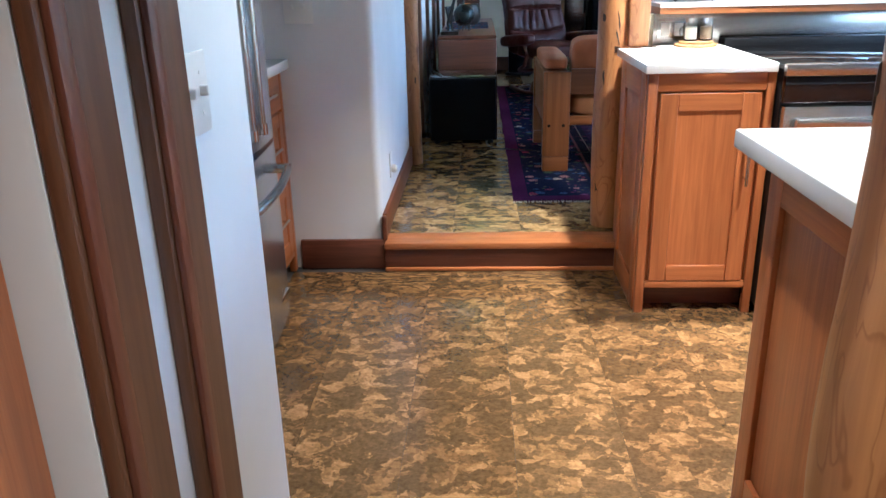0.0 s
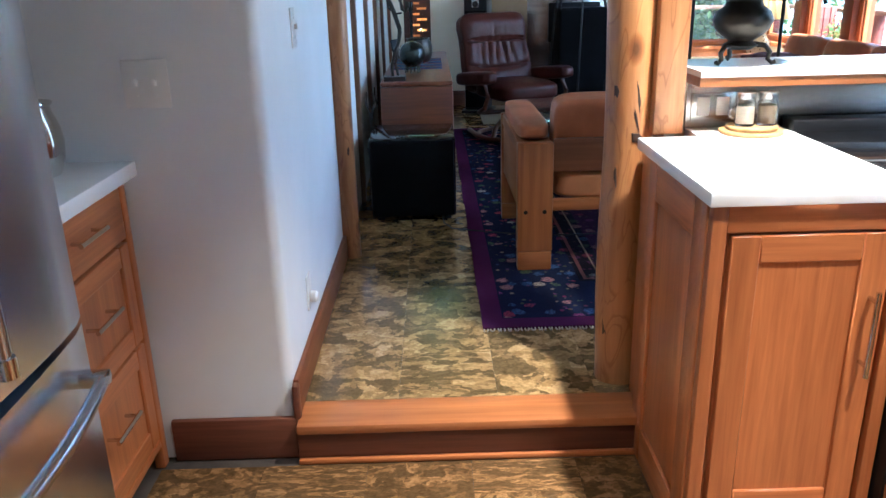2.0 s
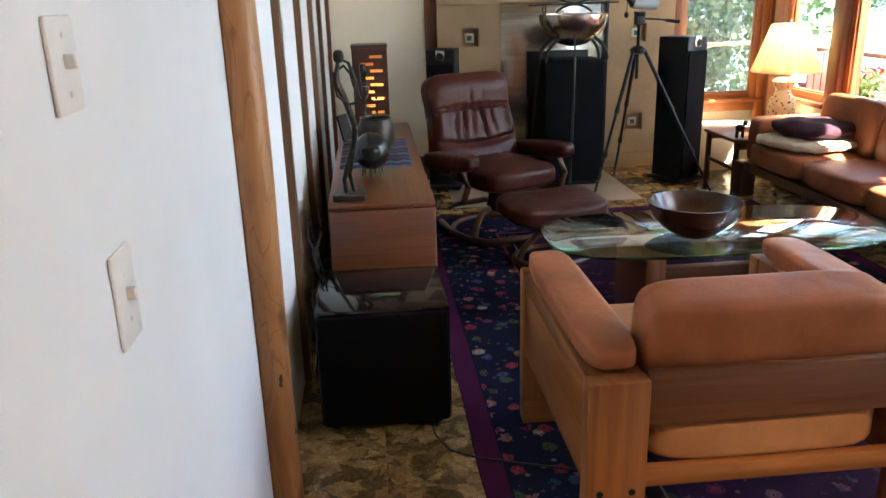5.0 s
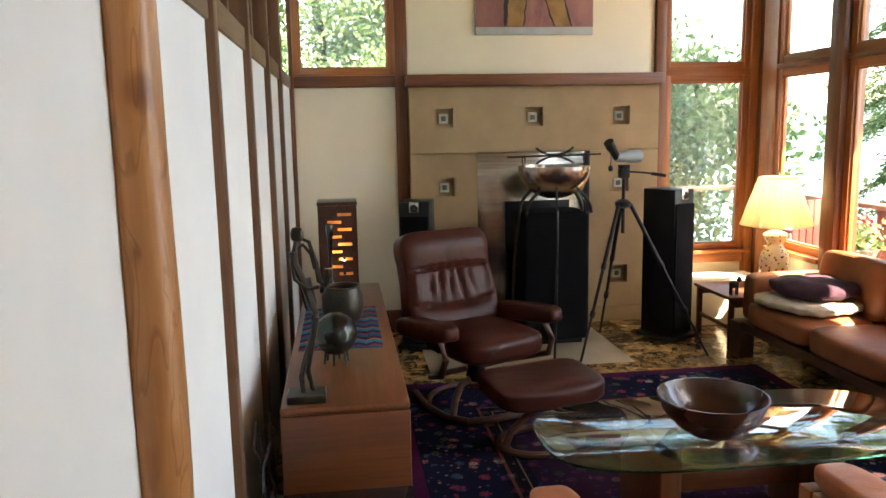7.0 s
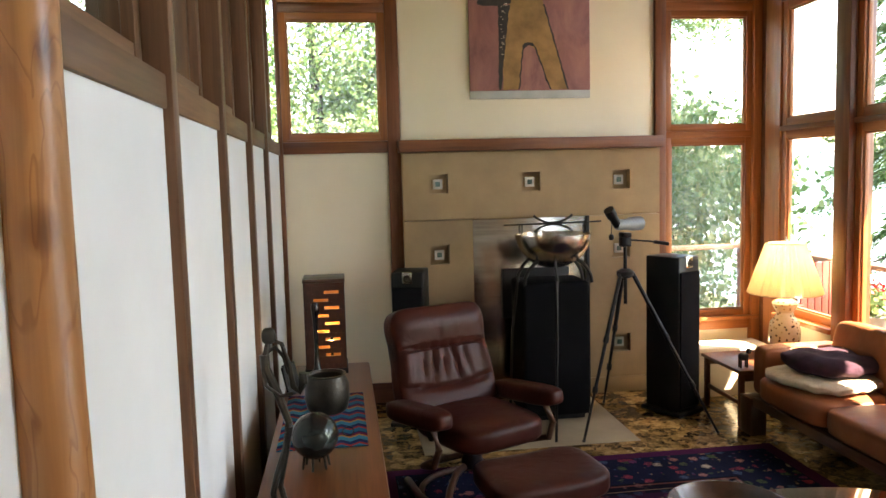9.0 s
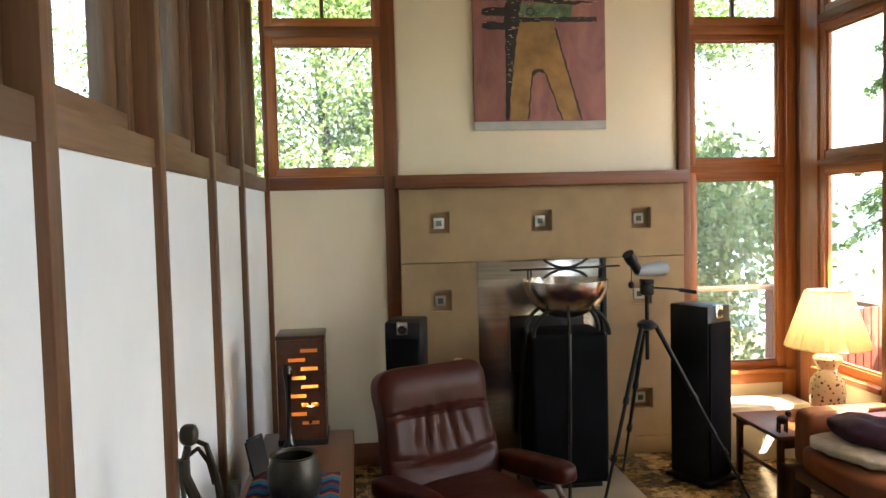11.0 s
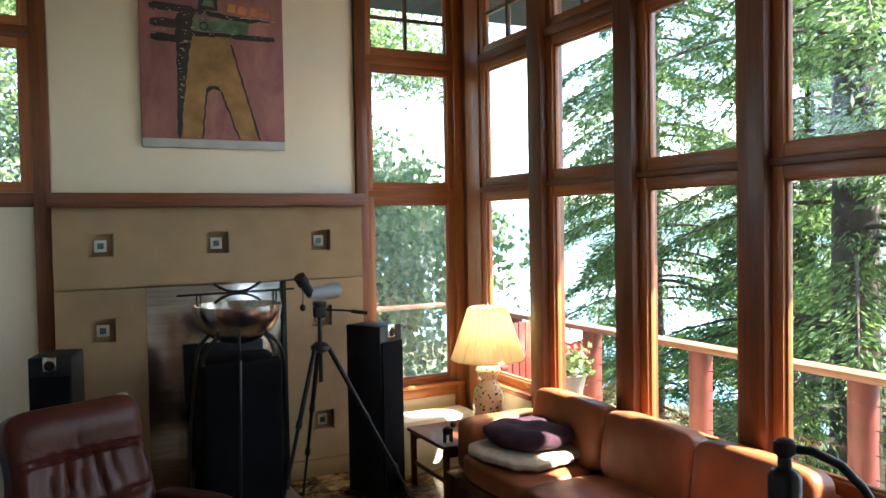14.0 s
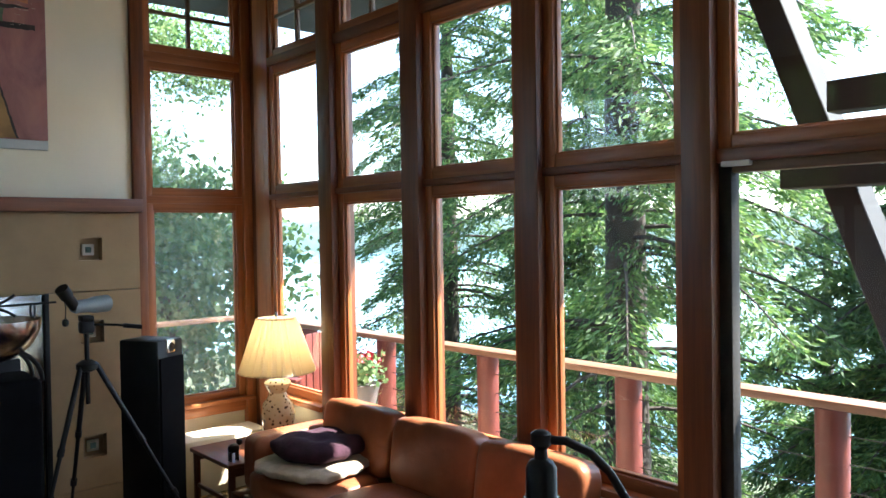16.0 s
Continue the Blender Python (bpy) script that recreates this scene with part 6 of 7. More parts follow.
# ---- sofa below the east windows ----
sf = thing("sofa", (0, 0, 0), "long brown leather sofa with a dark wooden base", "sofa")
SX0, SX1, SY0, SY1 = 3.20, 3.86, 5.84, 8.11
for y0, y1 in ((SY1 - 0.16, SY1), (SY0, SY0 + 0.14)):
    bm = bmesh.new()
    pad(bm, SX0 + 0.08, SX1, y0, y1, 0.36, 0.685, 9, 14, seed=y0)
    part("arm", bm, M_SOFA, sf, "square brown leather arm")
    bar("leg", sf, SX0 - 0.005, SX0 + 0.10, y0 + 0.01, y1 - 0.01, L + 0.0005, 0.37, M_WALNUT[2], 0.006)
    bar("leg", sf, SX1 - 0.12, SX1 - 0.02, y0 + 0.01, y1 - 0.01, L + 0.0005, 0.37, M_WALNUT[2], 0.006)
bar("front_rail", sf, SX0, SX0 + 0.035, SY0 + 0.14, SY1 - 0.155, 0.325, 0.385, M_WALNUT[1], 0.005)
bar("seat_deck", sf, SX0 + 0.035, SX1 - 0.04, SY0 + 0.14, SY1 - 0.155, 0.345, 0.378, M_WALNUT[1], 0.003)
cuts = [7.945, 7.275, 6.63, 5.985]
for b_, a_ in zip(cuts, cuts[1:]):
    bm = bmesh.new()
    pad(bm, SX0 - 0.01, SX1 - 0.17, a_ + 0.003, b_ - 0.003, 0.38, 0.535, 6, 14, seed=a_, puff=0.01)
    part("seat_cushion", bm, M_SOFA, sf, "brown leather seat cushion")
    bm = bmesh.new()
    pad(bm, -0.085, 0.085, a_ + 0.002, b_ - 0.002, 0.0, 0.37, 6, 14, pose(SX1 - 0.115, 0, 0.49, 0, 9, 0), seed=a_ + 3)
    part("back_cushion", bm, M_SOFA, sf, "brown leather back cushion")

fl = thing("folded_fleece", (3.50, 7.68, 0.538), "folded cream fleece throw on the sofa seat", "throw", rz=14)
bm = bmesh.new()
vs = pad(bm, -0.31, 0.22, -0.32, 0.25, 0.0, 0.075, 3.5, 26, seed=4)
for v in vs:
    v.co += Vector((0.012 * noise.noise(v.co * 14), 0.012 * noise.noise(v.co * 13 + Vector((5, 0, 0))), 0.012 * noise.noise(v.co * 16)))
part("fold", bm, M_FLEECE, fl)
pl = thing("plum_throw", (3.53, 7.69, 0.612), "folded plum plush throw on the cream fleece", "throw", rz=4)
bm = bmesh.new()
vs = pad(bm, -0.25, 0.22, -0.27, 0.23, -0.012, 0.105, 2.7, 26, seed=9)
for v in vs:
    v.co += Vector((0.012 * noise.noise(v.co * 11), 0.012 * noise.noise(v.co * 12), 0.02 * noise.noise(v.co * 9 + Vector((0, 3, 0)))))
part("fold", bm, M_PLUM, pl)

# ---- side table, lamp, small clock ----
tb = thing("side_table", (0, 0, 0), "low teak side table beside the sofa", "side table")
bar("top", tb, 3.20, 3.86, 8.12, 8.66, 0.485, 0.51, M_TEAK[1], 0.006)
for x0 in (3.215, 3.81):
    for y0 in (8.135, 8.61):
        bar("leg", tb, x0, x0 + 0.035, y0, y0 + 0.035, L + 0.0005, 0.485, M_TEAK[2], 0.006)
    bar("stretcher", tb, x0 + 0.008, x0 + 0.027, 8.17, 8.61, 0.27, 0.295, M_TEAK[1], 0.004)
bar("apron", tb, 3.25, 3.81, 8.14, 8.155, 0.43, 0.485, M_TEAK[0], 0.003)
bar("apron", tb, 3.25, 3.81, 8.625, 8.64, 0.43, 0.485, M_TEAK[0], 0.003)
lm = thing("table_lamp", (3.69, 8.42, 0.5105), "flowered porcelain lamp with a pleated cream shade", "lamp")


def porcelain():
    m, n, l, b = mat("flowered_porcelain", 0.15)
    v = coords(n, l)
    vo = n.new("ShaderNodeTexVoronoi")
    vo.inputs["Scale"].default_value = 38.0
    l.new(v, vo.inputs["Vector"])
    nz_ = noise_tex(n, l, v, 45, 3)
    ad = n.new("ShaderNodeMath")
    ad.operation = "MULTIPLY_ADD"
    ad.inputs[1].default_value = 0.7
    l.new(nz_.outputs[0], ad.inputs[0])
    l.new(vo.outputs["Distance"], ad.inputs[2])
    r = ramp(n, [(0.50, (0.05, 0.055, 0.045)), (0.58, (0.20, 0.10, 0.04)), (0.66, (0.70, 0.60, 0.38)), (1.0, (0.72, 0.63, 0.42))])
    l.new(ad.outputs[0], r.inputs[0])
    l.new(r.outputs[0], b.inputs["Base Color"])
    return m


bm = bmesh.new()
lathe(bm, [(0.085, 0), (0.09, 0.006), (0.08, 0.02), (0.085, 0.03), (0.10, 0.09), (0.105, 0.17), (0.095, 0.24), (0.06, 0.285), (0.055, 0.31), (0.075, 0.345), (0.085, 0.37), (0.078, 0.385), (0.05, 0.40)], 40)
part("vase_body", bm, porcelain(), lm, "cream porcelain body painted with flowers")
bm = bmesh.new()
cyl(bm, (0, 0, 0.39), (0, 0, 0.80), 0.007, seg=10)
cyl(bm, (0, 0, 0.80), (0, 0, 0.83), 0.012, 0.004, 12)
part("stem", bm, M_CHROME, lm)
bm = bmesh.new()
PL = 24
rows_ = []
for r_, z in ((0.238, 0.445), (0.120, 0.785)):
    rows_.append([bm.verts.new(((r_ + (0.011 if i % 2 else -0.011)) * math.cos(math.pi * i / PL), (r_ + (0.011 if i % 2 else -0.011)) * math.sin(math.pi * i / PL), z)) for i in range(2 * PL)])
for i in range(2 * PL):
    bm.faces.new((rows_[0][i], rows_[0][(i + 1) % (2 * PL)], rows_[1][(i + 1) % (2 * PL)], rows_[1][i]))
sh = part("shade", bm, M_SHADE_SKIN, lm, "pleated cream fabric shade")
sh.data.shade_flat()
md = sh.modifiers.new("cloth", "SOLIDIFY")
md.thickness = 0.0015
for r_, z in ((0.238, 0.445), (0.120, 0.785)):
    bm = bmesh.new()
    tube(bm, arc((0, 0, z), r_, 0, 360, 48, (1, 0, 0), (0, 1, 0)), 0.005, 6)
    part("shade_binding", bm, M_WAX, lm)
bm = bmesh.new()
bmesh.ops.create_uvsphere(bm, u_segments=16, v_segments=12, radius=0.03)
bmesh.ops.translate(bm, verts=bm.verts, vec=(0.03, 0, 0.60))
part("bulb", bm, glow("lamp_bulb", (1.0, 0.80, 0.52), 12.0), lm, "lit warm bulb")
ll = new("table_lamp_light", bpy.data.lights.new("table_lamp_light", "POINT"))
ll.data.energy, ll.data.color, ll.data.shadow_soft_size = 0.9, (1.0, 0.90, 0.74), 0.035
ll.location = (3.69, 8.42, 1.19)
ck = thing("brass_ornament", (3.27, 8.20, 0.5105), "small dark brass animal ornament on the side table", "ornament")
bm = bmesh.new()
pad(bm, -0.035, 0.035, -0.02, 0.02, 0.045, 0.10, 2.5, 6)
part("body", bm, M_BRONZE, ck)
bm = bmesh.new()
pad(bm, 0.02, 0.055, -0.015, 0.015, 0.085, 0.125, 2.5, 5)
part("head", bm, M_BRONZE, ck)
for x in (-0.022, 0.022):
    for y in (-0.012, 0.012):
        bm = bmesh.new()
        cyl(bm, (x, y, 0), (x, y, 0.06), 0.006, seg=8)
        part("leg", bm, M_BRONZE, ck)
bxw = thing("storage_box", (3.52, 8.95, L), "pale cardboard storage box beneath the corner window", "box")
bar("body", bxw, -0.30, 0.30, -0.13, 0.13, 0.0, 0.36, plain("pale_card", (0.62, 0.52, 0.36), 0.85, var=0.06), 0.004)
bar("lid", bxw, -0.306, 0.306, -0.136, 0.136, 0.30, 0.366, plain("pale_card_lid", (0.66, 0.57, 0.42), 0.85, var=0.06), 0.004)

# ---- loudspeakers ----
def tower(x, y, h, rz, label, w=0.215, d=0.28):
    t = thing("floor_loudspeaker", (x, y, L), label, "loudspeaker", "pair of tower loudspeakers", rz)
    bar("body", t, -w / 2, w / 2, -d / 2, d / 2, 0.045, h, M_BLACK, 0.012)
    bar("grille", t, -w / 2 + 0.008, w / 2 - 0.008, -d / 2 - 0.014, -d / 2 + 0.004, 0.07, h - 0.10, M_CLOTH, 0.008, "black cloth grille")
    bar("tweeter_pod", t, -0.036, 0.036, -d / 2 - 0.008, -d / 2 + 0.03, h - 0.078, h + 0.002, M_STEEL, 0.010, "silver tweeter housing")
    bm = bmesh.new()
    cyl(bm, (0, -d / 2 - 0.006, h - 0.045), (0, -d / 2 - 0.014, h - 0.045), 0.028, 0.024, 24)
    cyl(bm, (0, -d / 2 - 0.006, h - 0.045), (0, -d / 2 - 0.020, h - 0.045), 0.011, 0.006, 16)
    part("tweeter", bm, M_BRONZE, t)
    bar("plinth", t, -w / 2 - 0.03, w / 2 + 0.03, -d / 2 - 0.03, d / 2 + 0.02, 0.016, 0.045, M_BLACK, 0.008)
    for sx in (-1, 1):
        for sy in (-1, 1):
            bm = bmesh.new()
            cyl(bm, (sx * (w / 2 + 0.012), sy * d / 2, 0.0), (sx * (w / 2 + 0.012), sy * d / 2, 0.018), 0.006, 0.014, 12)
            part("spike", bm, M_STEEL, t)
    return t


tower(2.935, 8.55, 1.10, 28, "black tower loudspeaker with a silver tweeter by the window")
tower(1.14, 8.70, 1.055, -14, "black tower loudspeaker with a silver tweeter behind the recliner")

# ---- black pedestal cabinet, iron stand with a hanging metal bowl ----
pdl = thing("black_pedestal", (2.105, 8.69, L), "tall black cloth-covered pedestal before the fireplace", "pedestal")
bm = bmesh.new()
box(bm, -0.235, 0.235, -0.185, 0.185, 0.035, 0.955, 0.03, 4)
part("body", bm, M_CLOTH, pdl)
for x in (-0.235, 0.235):
    bm = bmesh.new()
    cyl(bm, (x * 0.93, -0.172, 0.04), (x * 0.93, -0.172, 0.95), 0.008, seg=8)
    part("edge_seam", bm, M_BLACK, pdl)
bar("base", pdl, -0.20, 0.20, -0.15, 0.15, 0.0, 0.036, M_BLACK, 0.004)
bst = thing("bowl_stand", (2.075, 8.46, L), "hand-forged iron stand with arched legs", "stand")
for y in (-0.10, 0.10):
    bm = bmesh.new()
    tube(bm, arc((0, y, 0.965), 0.225, 0, 180, 20, (1, 0, 0), (0, 0, 0.84)), 0.012, 8)
    part("arch", bm, M_IRON, bst)
bm = bmesh.new()
tube(bm, [(-0.03, -0.10, 1.155), (-0.035, -0.16, 1.13), (-0.05, -0.24, 1.0), (-0.075, -0.32, 0.6), (-0.10, -0.36, 0.0)], 0.009, 8)
part("front_leg", bm, M_IRON, bst)
for s in (-1, 1):
    bm = bmesh.new()
    tube(bm, [(s * 0.225, 0.10, 0.965), (s * 0.255, 0.16, 0.6), (s * 0.27, 0.2, 0.0)], 0.009, 8)
    part("rear_leg", bm, M_IRON, bst)
mb = thing("metal_bowl", (2.07, 8.46, 1.16 + L - 0.10), "round hammered metal bowl on the iron stand", "bowl")
bm = bmesh.new()
prof = [(0.02, 0.0)] + [(0.25 * math.sin(radians(a)), 0.225 - 0.225 * math.cos(radians(a))) for a in range(10, 91, 8)] + [(0.25, 0.225), (0.244, 0.225)] + [(0.243 * math.sin(radians(a)), 0.225 - 0.217 * math.cos(radians(a))) for a in range(86, 5, -8)]
lathe(bm, prof, 48)
part("body", bm, M_COPPER, mb)
sw = thing("iron_crossbar", (2.07, 8.46, 1.415), "black iron crossbar with two crossed curved bars over the bowl", "ornament")
bm = bmesh.new()
tube(bm, [(-0.33, 0, 0.065), (0.33, 0, 0.072)], 0.006, 8)
part("rod", bm, M_IRON, sw)
for s in (-1, 1):
    bm = bmesh.new()
    tube(bm, arc((0.0, -0.008, 0.068 + s * 0.20), 0.195, (-90 - 42) * s, (-90 + 42) * s, 12), 0.008, 8)
    part("curved_bar", bm, M_IRON, sw)
    bm = bmesh.new()
    tube(bm, arc((s * 0.215, 0, 0.035), 0.035, 0, 360, 16, (0.35, 0.2, 0), (0, 0, 1)), 0.005, 6)
    part("link", bm, M_IRON, sw)

# ---- tripod with a spotting scope ----
tp = thing("tripod", (0, 0, 0), "black camera tripod with a pan head", "tripod")
HUB = Vector((2.49, 8.26, 1.16))
for fx, fy in ((2.142, 8.063), (3.019, 8.045), (2.537, 8.826)):
    foot = Vector((fx, fy, L + 0.008))
    off = (Vector((fx, fy, 0)) - Vector((HUB.x, HUB.y, 0))).normalized() * 0.045
    topp = HUB + off
    j1, j2 = topp.lerp(foot, 0.40), topp.lerp(foot, 0.70)
    bm = bmesh.new()
    cyl(bm, topp, j1, 0.014, seg=12)
    lgp = part("leg", bm, M_BLACK, tp)
    bm = bmesh.new()
    cyl(bm, j1, j2, 0.011, seg=12)
    cyl(bm, j2, foot, 0.0085, seg=12)
    part("lower_tube", bm, M_BLACK, lgp)
    for j in (j1, j2):
        bm = bmesh.new()
        d = (foot - topp).normalized()
        cyl(bm, j - d * 0.02, j + d * 0.02, 0.018, seg=12)
        part("clamp", bm, M_BLACK, lgp)
    bm = bmesh.new()
    bmesh.ops.create_uvsphere(bm, u_segments=10, v_segments=8, radius=0.011)
    bmesh.ops.translate(bm, verts=bm.verts, vec=foot + Vector((0, 0, 0.004)))
    part("rubber_foot", bm, M_CABLE, lgp)
bm = bmesh.new()
lathe(bm, [(0.03, -0.03), (0.055, -0.015), (0.055, 0.01), (0.025, 0.03)], 18, HUB)
part("hub", bm, M_BLACK, tp)
bm = bmesh.new()
cyl(bm, HUB - Vector((0, 0, 0.20)), HUB + Vector((0, 0, 0.17)), 0.012, seg=14)
part("centre_column", bm, M_BLACK, tp)
bm = bmesh.new()
box(bm, HUB.x - 0.035, HUB.x + 0.035, HUB.y - 0.03, HUB.y + 0.03, HUB.z + 0.17, HUB.z + 0.235, 0.012, 2)
box(bm, HUB.x - 0.03, HUB.x + 0.03, HUB.y - 0.04, HUB.y + 0.04, HUB.z + 0.232, HUB.z + 0.262, 0.006, 2)
part("pan_head", bm, M_BLACK, tp)
bm = bmesh.new()
tube(bm, [HUB + Vector((0.02, -0.02, 0.215)), HUB + Vector((0.14, -0.05, 0.205)), HUB + Vector((0.17, -0.055, 0.20))], 0.006, 8)
tube(bm, [HUB + Vector((0.17, -0.055, 0.20)), HUB + Vector((0.26, -0.075, 0.185))], 0.012, 10)
part("pan_handle", bm, M_BLACK, tp)
scp = thing("spotting_scope", tuple(HUB + Vector((0, 0, 0.263))), "grey spotting scope with an angled black eyepiece", "telescope", rz=-58)
# local +y points to the lens
bm = bmesh.new()
lathe(bm, [(0.026, -0.09), (0.034, -0.07), (0.036, 0.02), (0.044, 0.06), (0.046, 0.15), (0.040, 0.155), (0.036, 0.14)], 24)
bmesh.ops.rotate(bm, verts=bm.verts, cent=(0, 0, 0), matrix=Matrix.Rotation(radians(-90), 3, "X"))
bmesh.ops.translate(bm, verts=bm.verts, vec=(0, 0, 0.050))
part("barrel", bm, plain("grey_armour", (0.17, 0.19, 0.20), 0.45, var=0.1), scp)
bm = bmesh.new()
cyl(bm, (0, -0.075, 0.05), (0, -0.135, 0.115), 0.026, 0.030, 18)
cyl(bm, (0, -0.13, 0.11), (0, -0.165, 0.15), 0.034, 0.034, 18)
part("eyepiece", bm, M_BLACK, scp)
bm = bmesh.new()
tube(bm, [(0.0, -0.15, 0.11), (0.02, -0.16, 0.05), (0.02, -0.165, 0.0)], 0.003, 6)
pad(bm, 0.005, 0.035, -0.18, -0.15, -0.04, 0.0, 2.5, 4)
part("hanging_cap", bm, M_BLACK, scp)

# candle on a small stand behind the recliner
cd = thing("pillar_candle", (1.485, 8.95, L), "short cream candle on a slim stand", "candle")
bm = bmesh.new()
lathe(bm, [(0.07, 0), (0.07, 0.01), (0.012, 0.02), (0.01, 0.66), (0.04, 0.67), (0.04, 0.68)], 20)
part("stand", bm, M_IRON, cd)
bm = bmesh.new()
lathe(bm, [(0.028, 0.681), (0.03, 0.685), (0.03, 0.745), (0.024, 0.75)], 20)
part("candle", bm, M_WAX, cd)

# ---- painting: broad flat shapes on canvas ----
pt = thing("painting", (2.1125, 9.195, 2.99), "unframed painting in mauve with an ochre forked shape", "painting")
m_c, n, l, b = mat("mauve_paint", 0.6)
v = coords(n, l, (1, 1, 0.5))
a_ = noise_tex(n, l, v, 5, 6, 0.65, 0.8)
r_ = ramp(n, [(0.2, (0.13, 0.050, 0.052)), (0.5, (0.29, 0.120, 0.112)), (0.8, (0.42, 0.19, 0.145))])
l.new(a_.outputs[0], r_.inputs[0])
l.new(r_.outputs[0], b.inputs["Base Color"])
bump(n, l, b, a_.outputs[0], 0.3, 0.004)
bar("canvas", pt, -0.4525, 0.4525, -0.035, 0.0, -0.565, 0.565, m_c, 0.004)
bar("canvas_edge", pt, -0.4525, 0.4525, -0.030, 0.001, -0.622, -0.5655, plain("bare_canvas", (0.42, 0.43, 0.42), 0.8), 0.001)
M_OCHRE = plain("ochre_paint", (0.30, 0.165, 0.055), 0.6, var=0.35, scale=7, grain=40, relief=0.4)
M_INK = plain("black_paint", (0.022, 0.016, 0.015), 0.5, var=0.6, scale=14, grain=40, relief=0.4)
M_GREEN = plain("green_paint", (0.10, 0.16, 0.09), 0.6, var=0.5, scale=16, grain=40, relief=0.4)
M_ORANGE = plain("orange_paint", (0.48, 0.17, 0.075), 0.6, var=0.4, scale=12, grain=40, relief=0.4)


def dab(name, pts, y, material, step=0.025):
    """A brushed patch with a ragged outline, 2 mm thick."""
    out = []
    for (xa, za), (xb, zb) in zip(pts, pts[1:] + pts[:1]):
        k_ = max(1, int(math.hypot(xb - xa, zb - za) / step))
        for i in range(k_):
            x, z = xa + (xb - xa) * i / k_, za + (zb - za) * i / k_
            out.append((x + 0.008 * noise.noise(Vector((x * 30, z * 30, y * 90))), z + 0.008 * noise.noise(Vector((x * 30 + 9, z * 30, y * 90)))))
    bm = bmesh.new()
    f = bm.faces.new([bm.verts.new((x, y, z)) for x, z in out])
    r = bmesh.ops.extrude_face_region(bm, geom=[f])
    bmesh.ops.translate(bm, verts=[g for g in r["geom"] if isinstance(g, bmesh.types.BMVert)], vec=(0, -0.0015, 0))
    bmesh.ops.triangulate(bm, faces=[f for f in bm.faces if len(f.verts) > 4])
    return part(name, bm, material, pt)


dab("ochre_shape", [(-0.147, 0.10), (0.09, 0.10), (0.115, 0.02), (0.275, -0.56), (0.147, -0.56), (0.04, -0.27), (-0.013, -0.233), (-0.057, -0.27), (-0.09, -0.56), (-0.21, -0.56), (-0.20, -0.22)], -0.036, M_OCHRE)
dab("dark_stroke", [(-0.236, 0.05), (-0.147, 0.05), (-0.176, -0.156), (-0.207, -0.41), (-0.223, -0.56), (-0.24, -0.56), (-0.235, -0.22)], -0.0365, M_INK)
dab("outline", [(0.100, 0.055), (0.112, 0.055), (0.287, -0.56), (0.274, -0.56)], -0.0367, M_INK)
dab("outline", [(-0.061, -0.26), (-0.052, -0.26), (-0.083, -0.56), (-0.094, -0.56)], -0.0367, M_INK)
dab("outline", [(0.030, -0.25), (0.040, -0.25), (0.153, -0.56), (0.142, -0.56)], -0.0367, M_INK)
dab("outline", [(-0.062, -0.245), (-0.02, -0.215), (0.02, -0.222), (0.035, -0.25), (-0.012, -0.240), (-0.054, -0.275)], -0.0369, M_INK)
for x0_, x1_, z0_, z1_ in ((-0.396, -0.13, 0.234, 0.286), (-0.390, -0.12, 0.130, 0.190), (-0.390, -0.20, 0.042, 0.095)):
    dab("dark_finger", [(x0_, z0_ + 0.012), (x0_ + 0.03, z0_), (x1_, z0_), (x1_, z1_ - 0.01), (x0_ + 0.03, z1_), (x0_, z1_ - 0.012)], -0.0375, M_INK)
dab("dark_palm", [(-0.245, 0.05), (-0.14, 0.06), (-0.12, 0.25), (-0.20, 0.26), (-0.235, 0.20)], -0.0377, M_INK)
dab("dark_bar", [(-0.15, 0.235), (0.215, 0.205), (0.36, 0.222), (0.37, 0.232), (0.21, 0.232), (-0.14, 0.268)], -0.0378, M_INK)
dab("dark_bar", [(-0.15, 0.088), (0.10, 0.100), (0.22, 0.090), (0.395, 0.095), (0.395, 0.125), (0.20, 0.128), (-0.14, 0.118)], -0.0379, M_INK)
dab("green_band", [(-0.14, 0.122), (0.06, 0.128), (0.22, 0.125), (0.225, 0.205), (0.05, 0.212), (-0.13, 0.205)], -0.039, M_GREEN)
bm = bmesh.new()
tube(bm, arc((-0.064, -0.0405, 0.159), 0.024, 0, 360, 20), 0.005, 6)
part("painted_ring", bm, M_INK, pt)
dab("yellow_daub", [(0.085, 0.270), (0.135, 0.262), (0.145, 0.310), (0.100, 0.318)], -0.0372, plain("yellow_paint", (0.50, 0.27, 0.06), 0.6, var=0.3, scale=20))
for x0_ in (0.150, 0.225, 0.295):
    dab("orange_daub", [(x0_, 0.262), (x0_ + 0.062, 0.255), (x0_ + 0.070, 0.306), (x0_ + 0.008, 0.312)], -0.0372, M_ORANGE)
dab("dark_neck", [(-0.096, 0.262), (0.026, 0.262), (0.020, 0.42), (-0.088, 0.42)], -0.0382, M_INK)
dab("green_face", [(-0.070, 0.285), (0.005, 0.280), (-0.005, 0.33), (-0.060, 0.335)], -0.0397, M_GREEN)
# scratched pale flecks over the dark paint
bm = bmesh.new()
rng = random.Random(12)
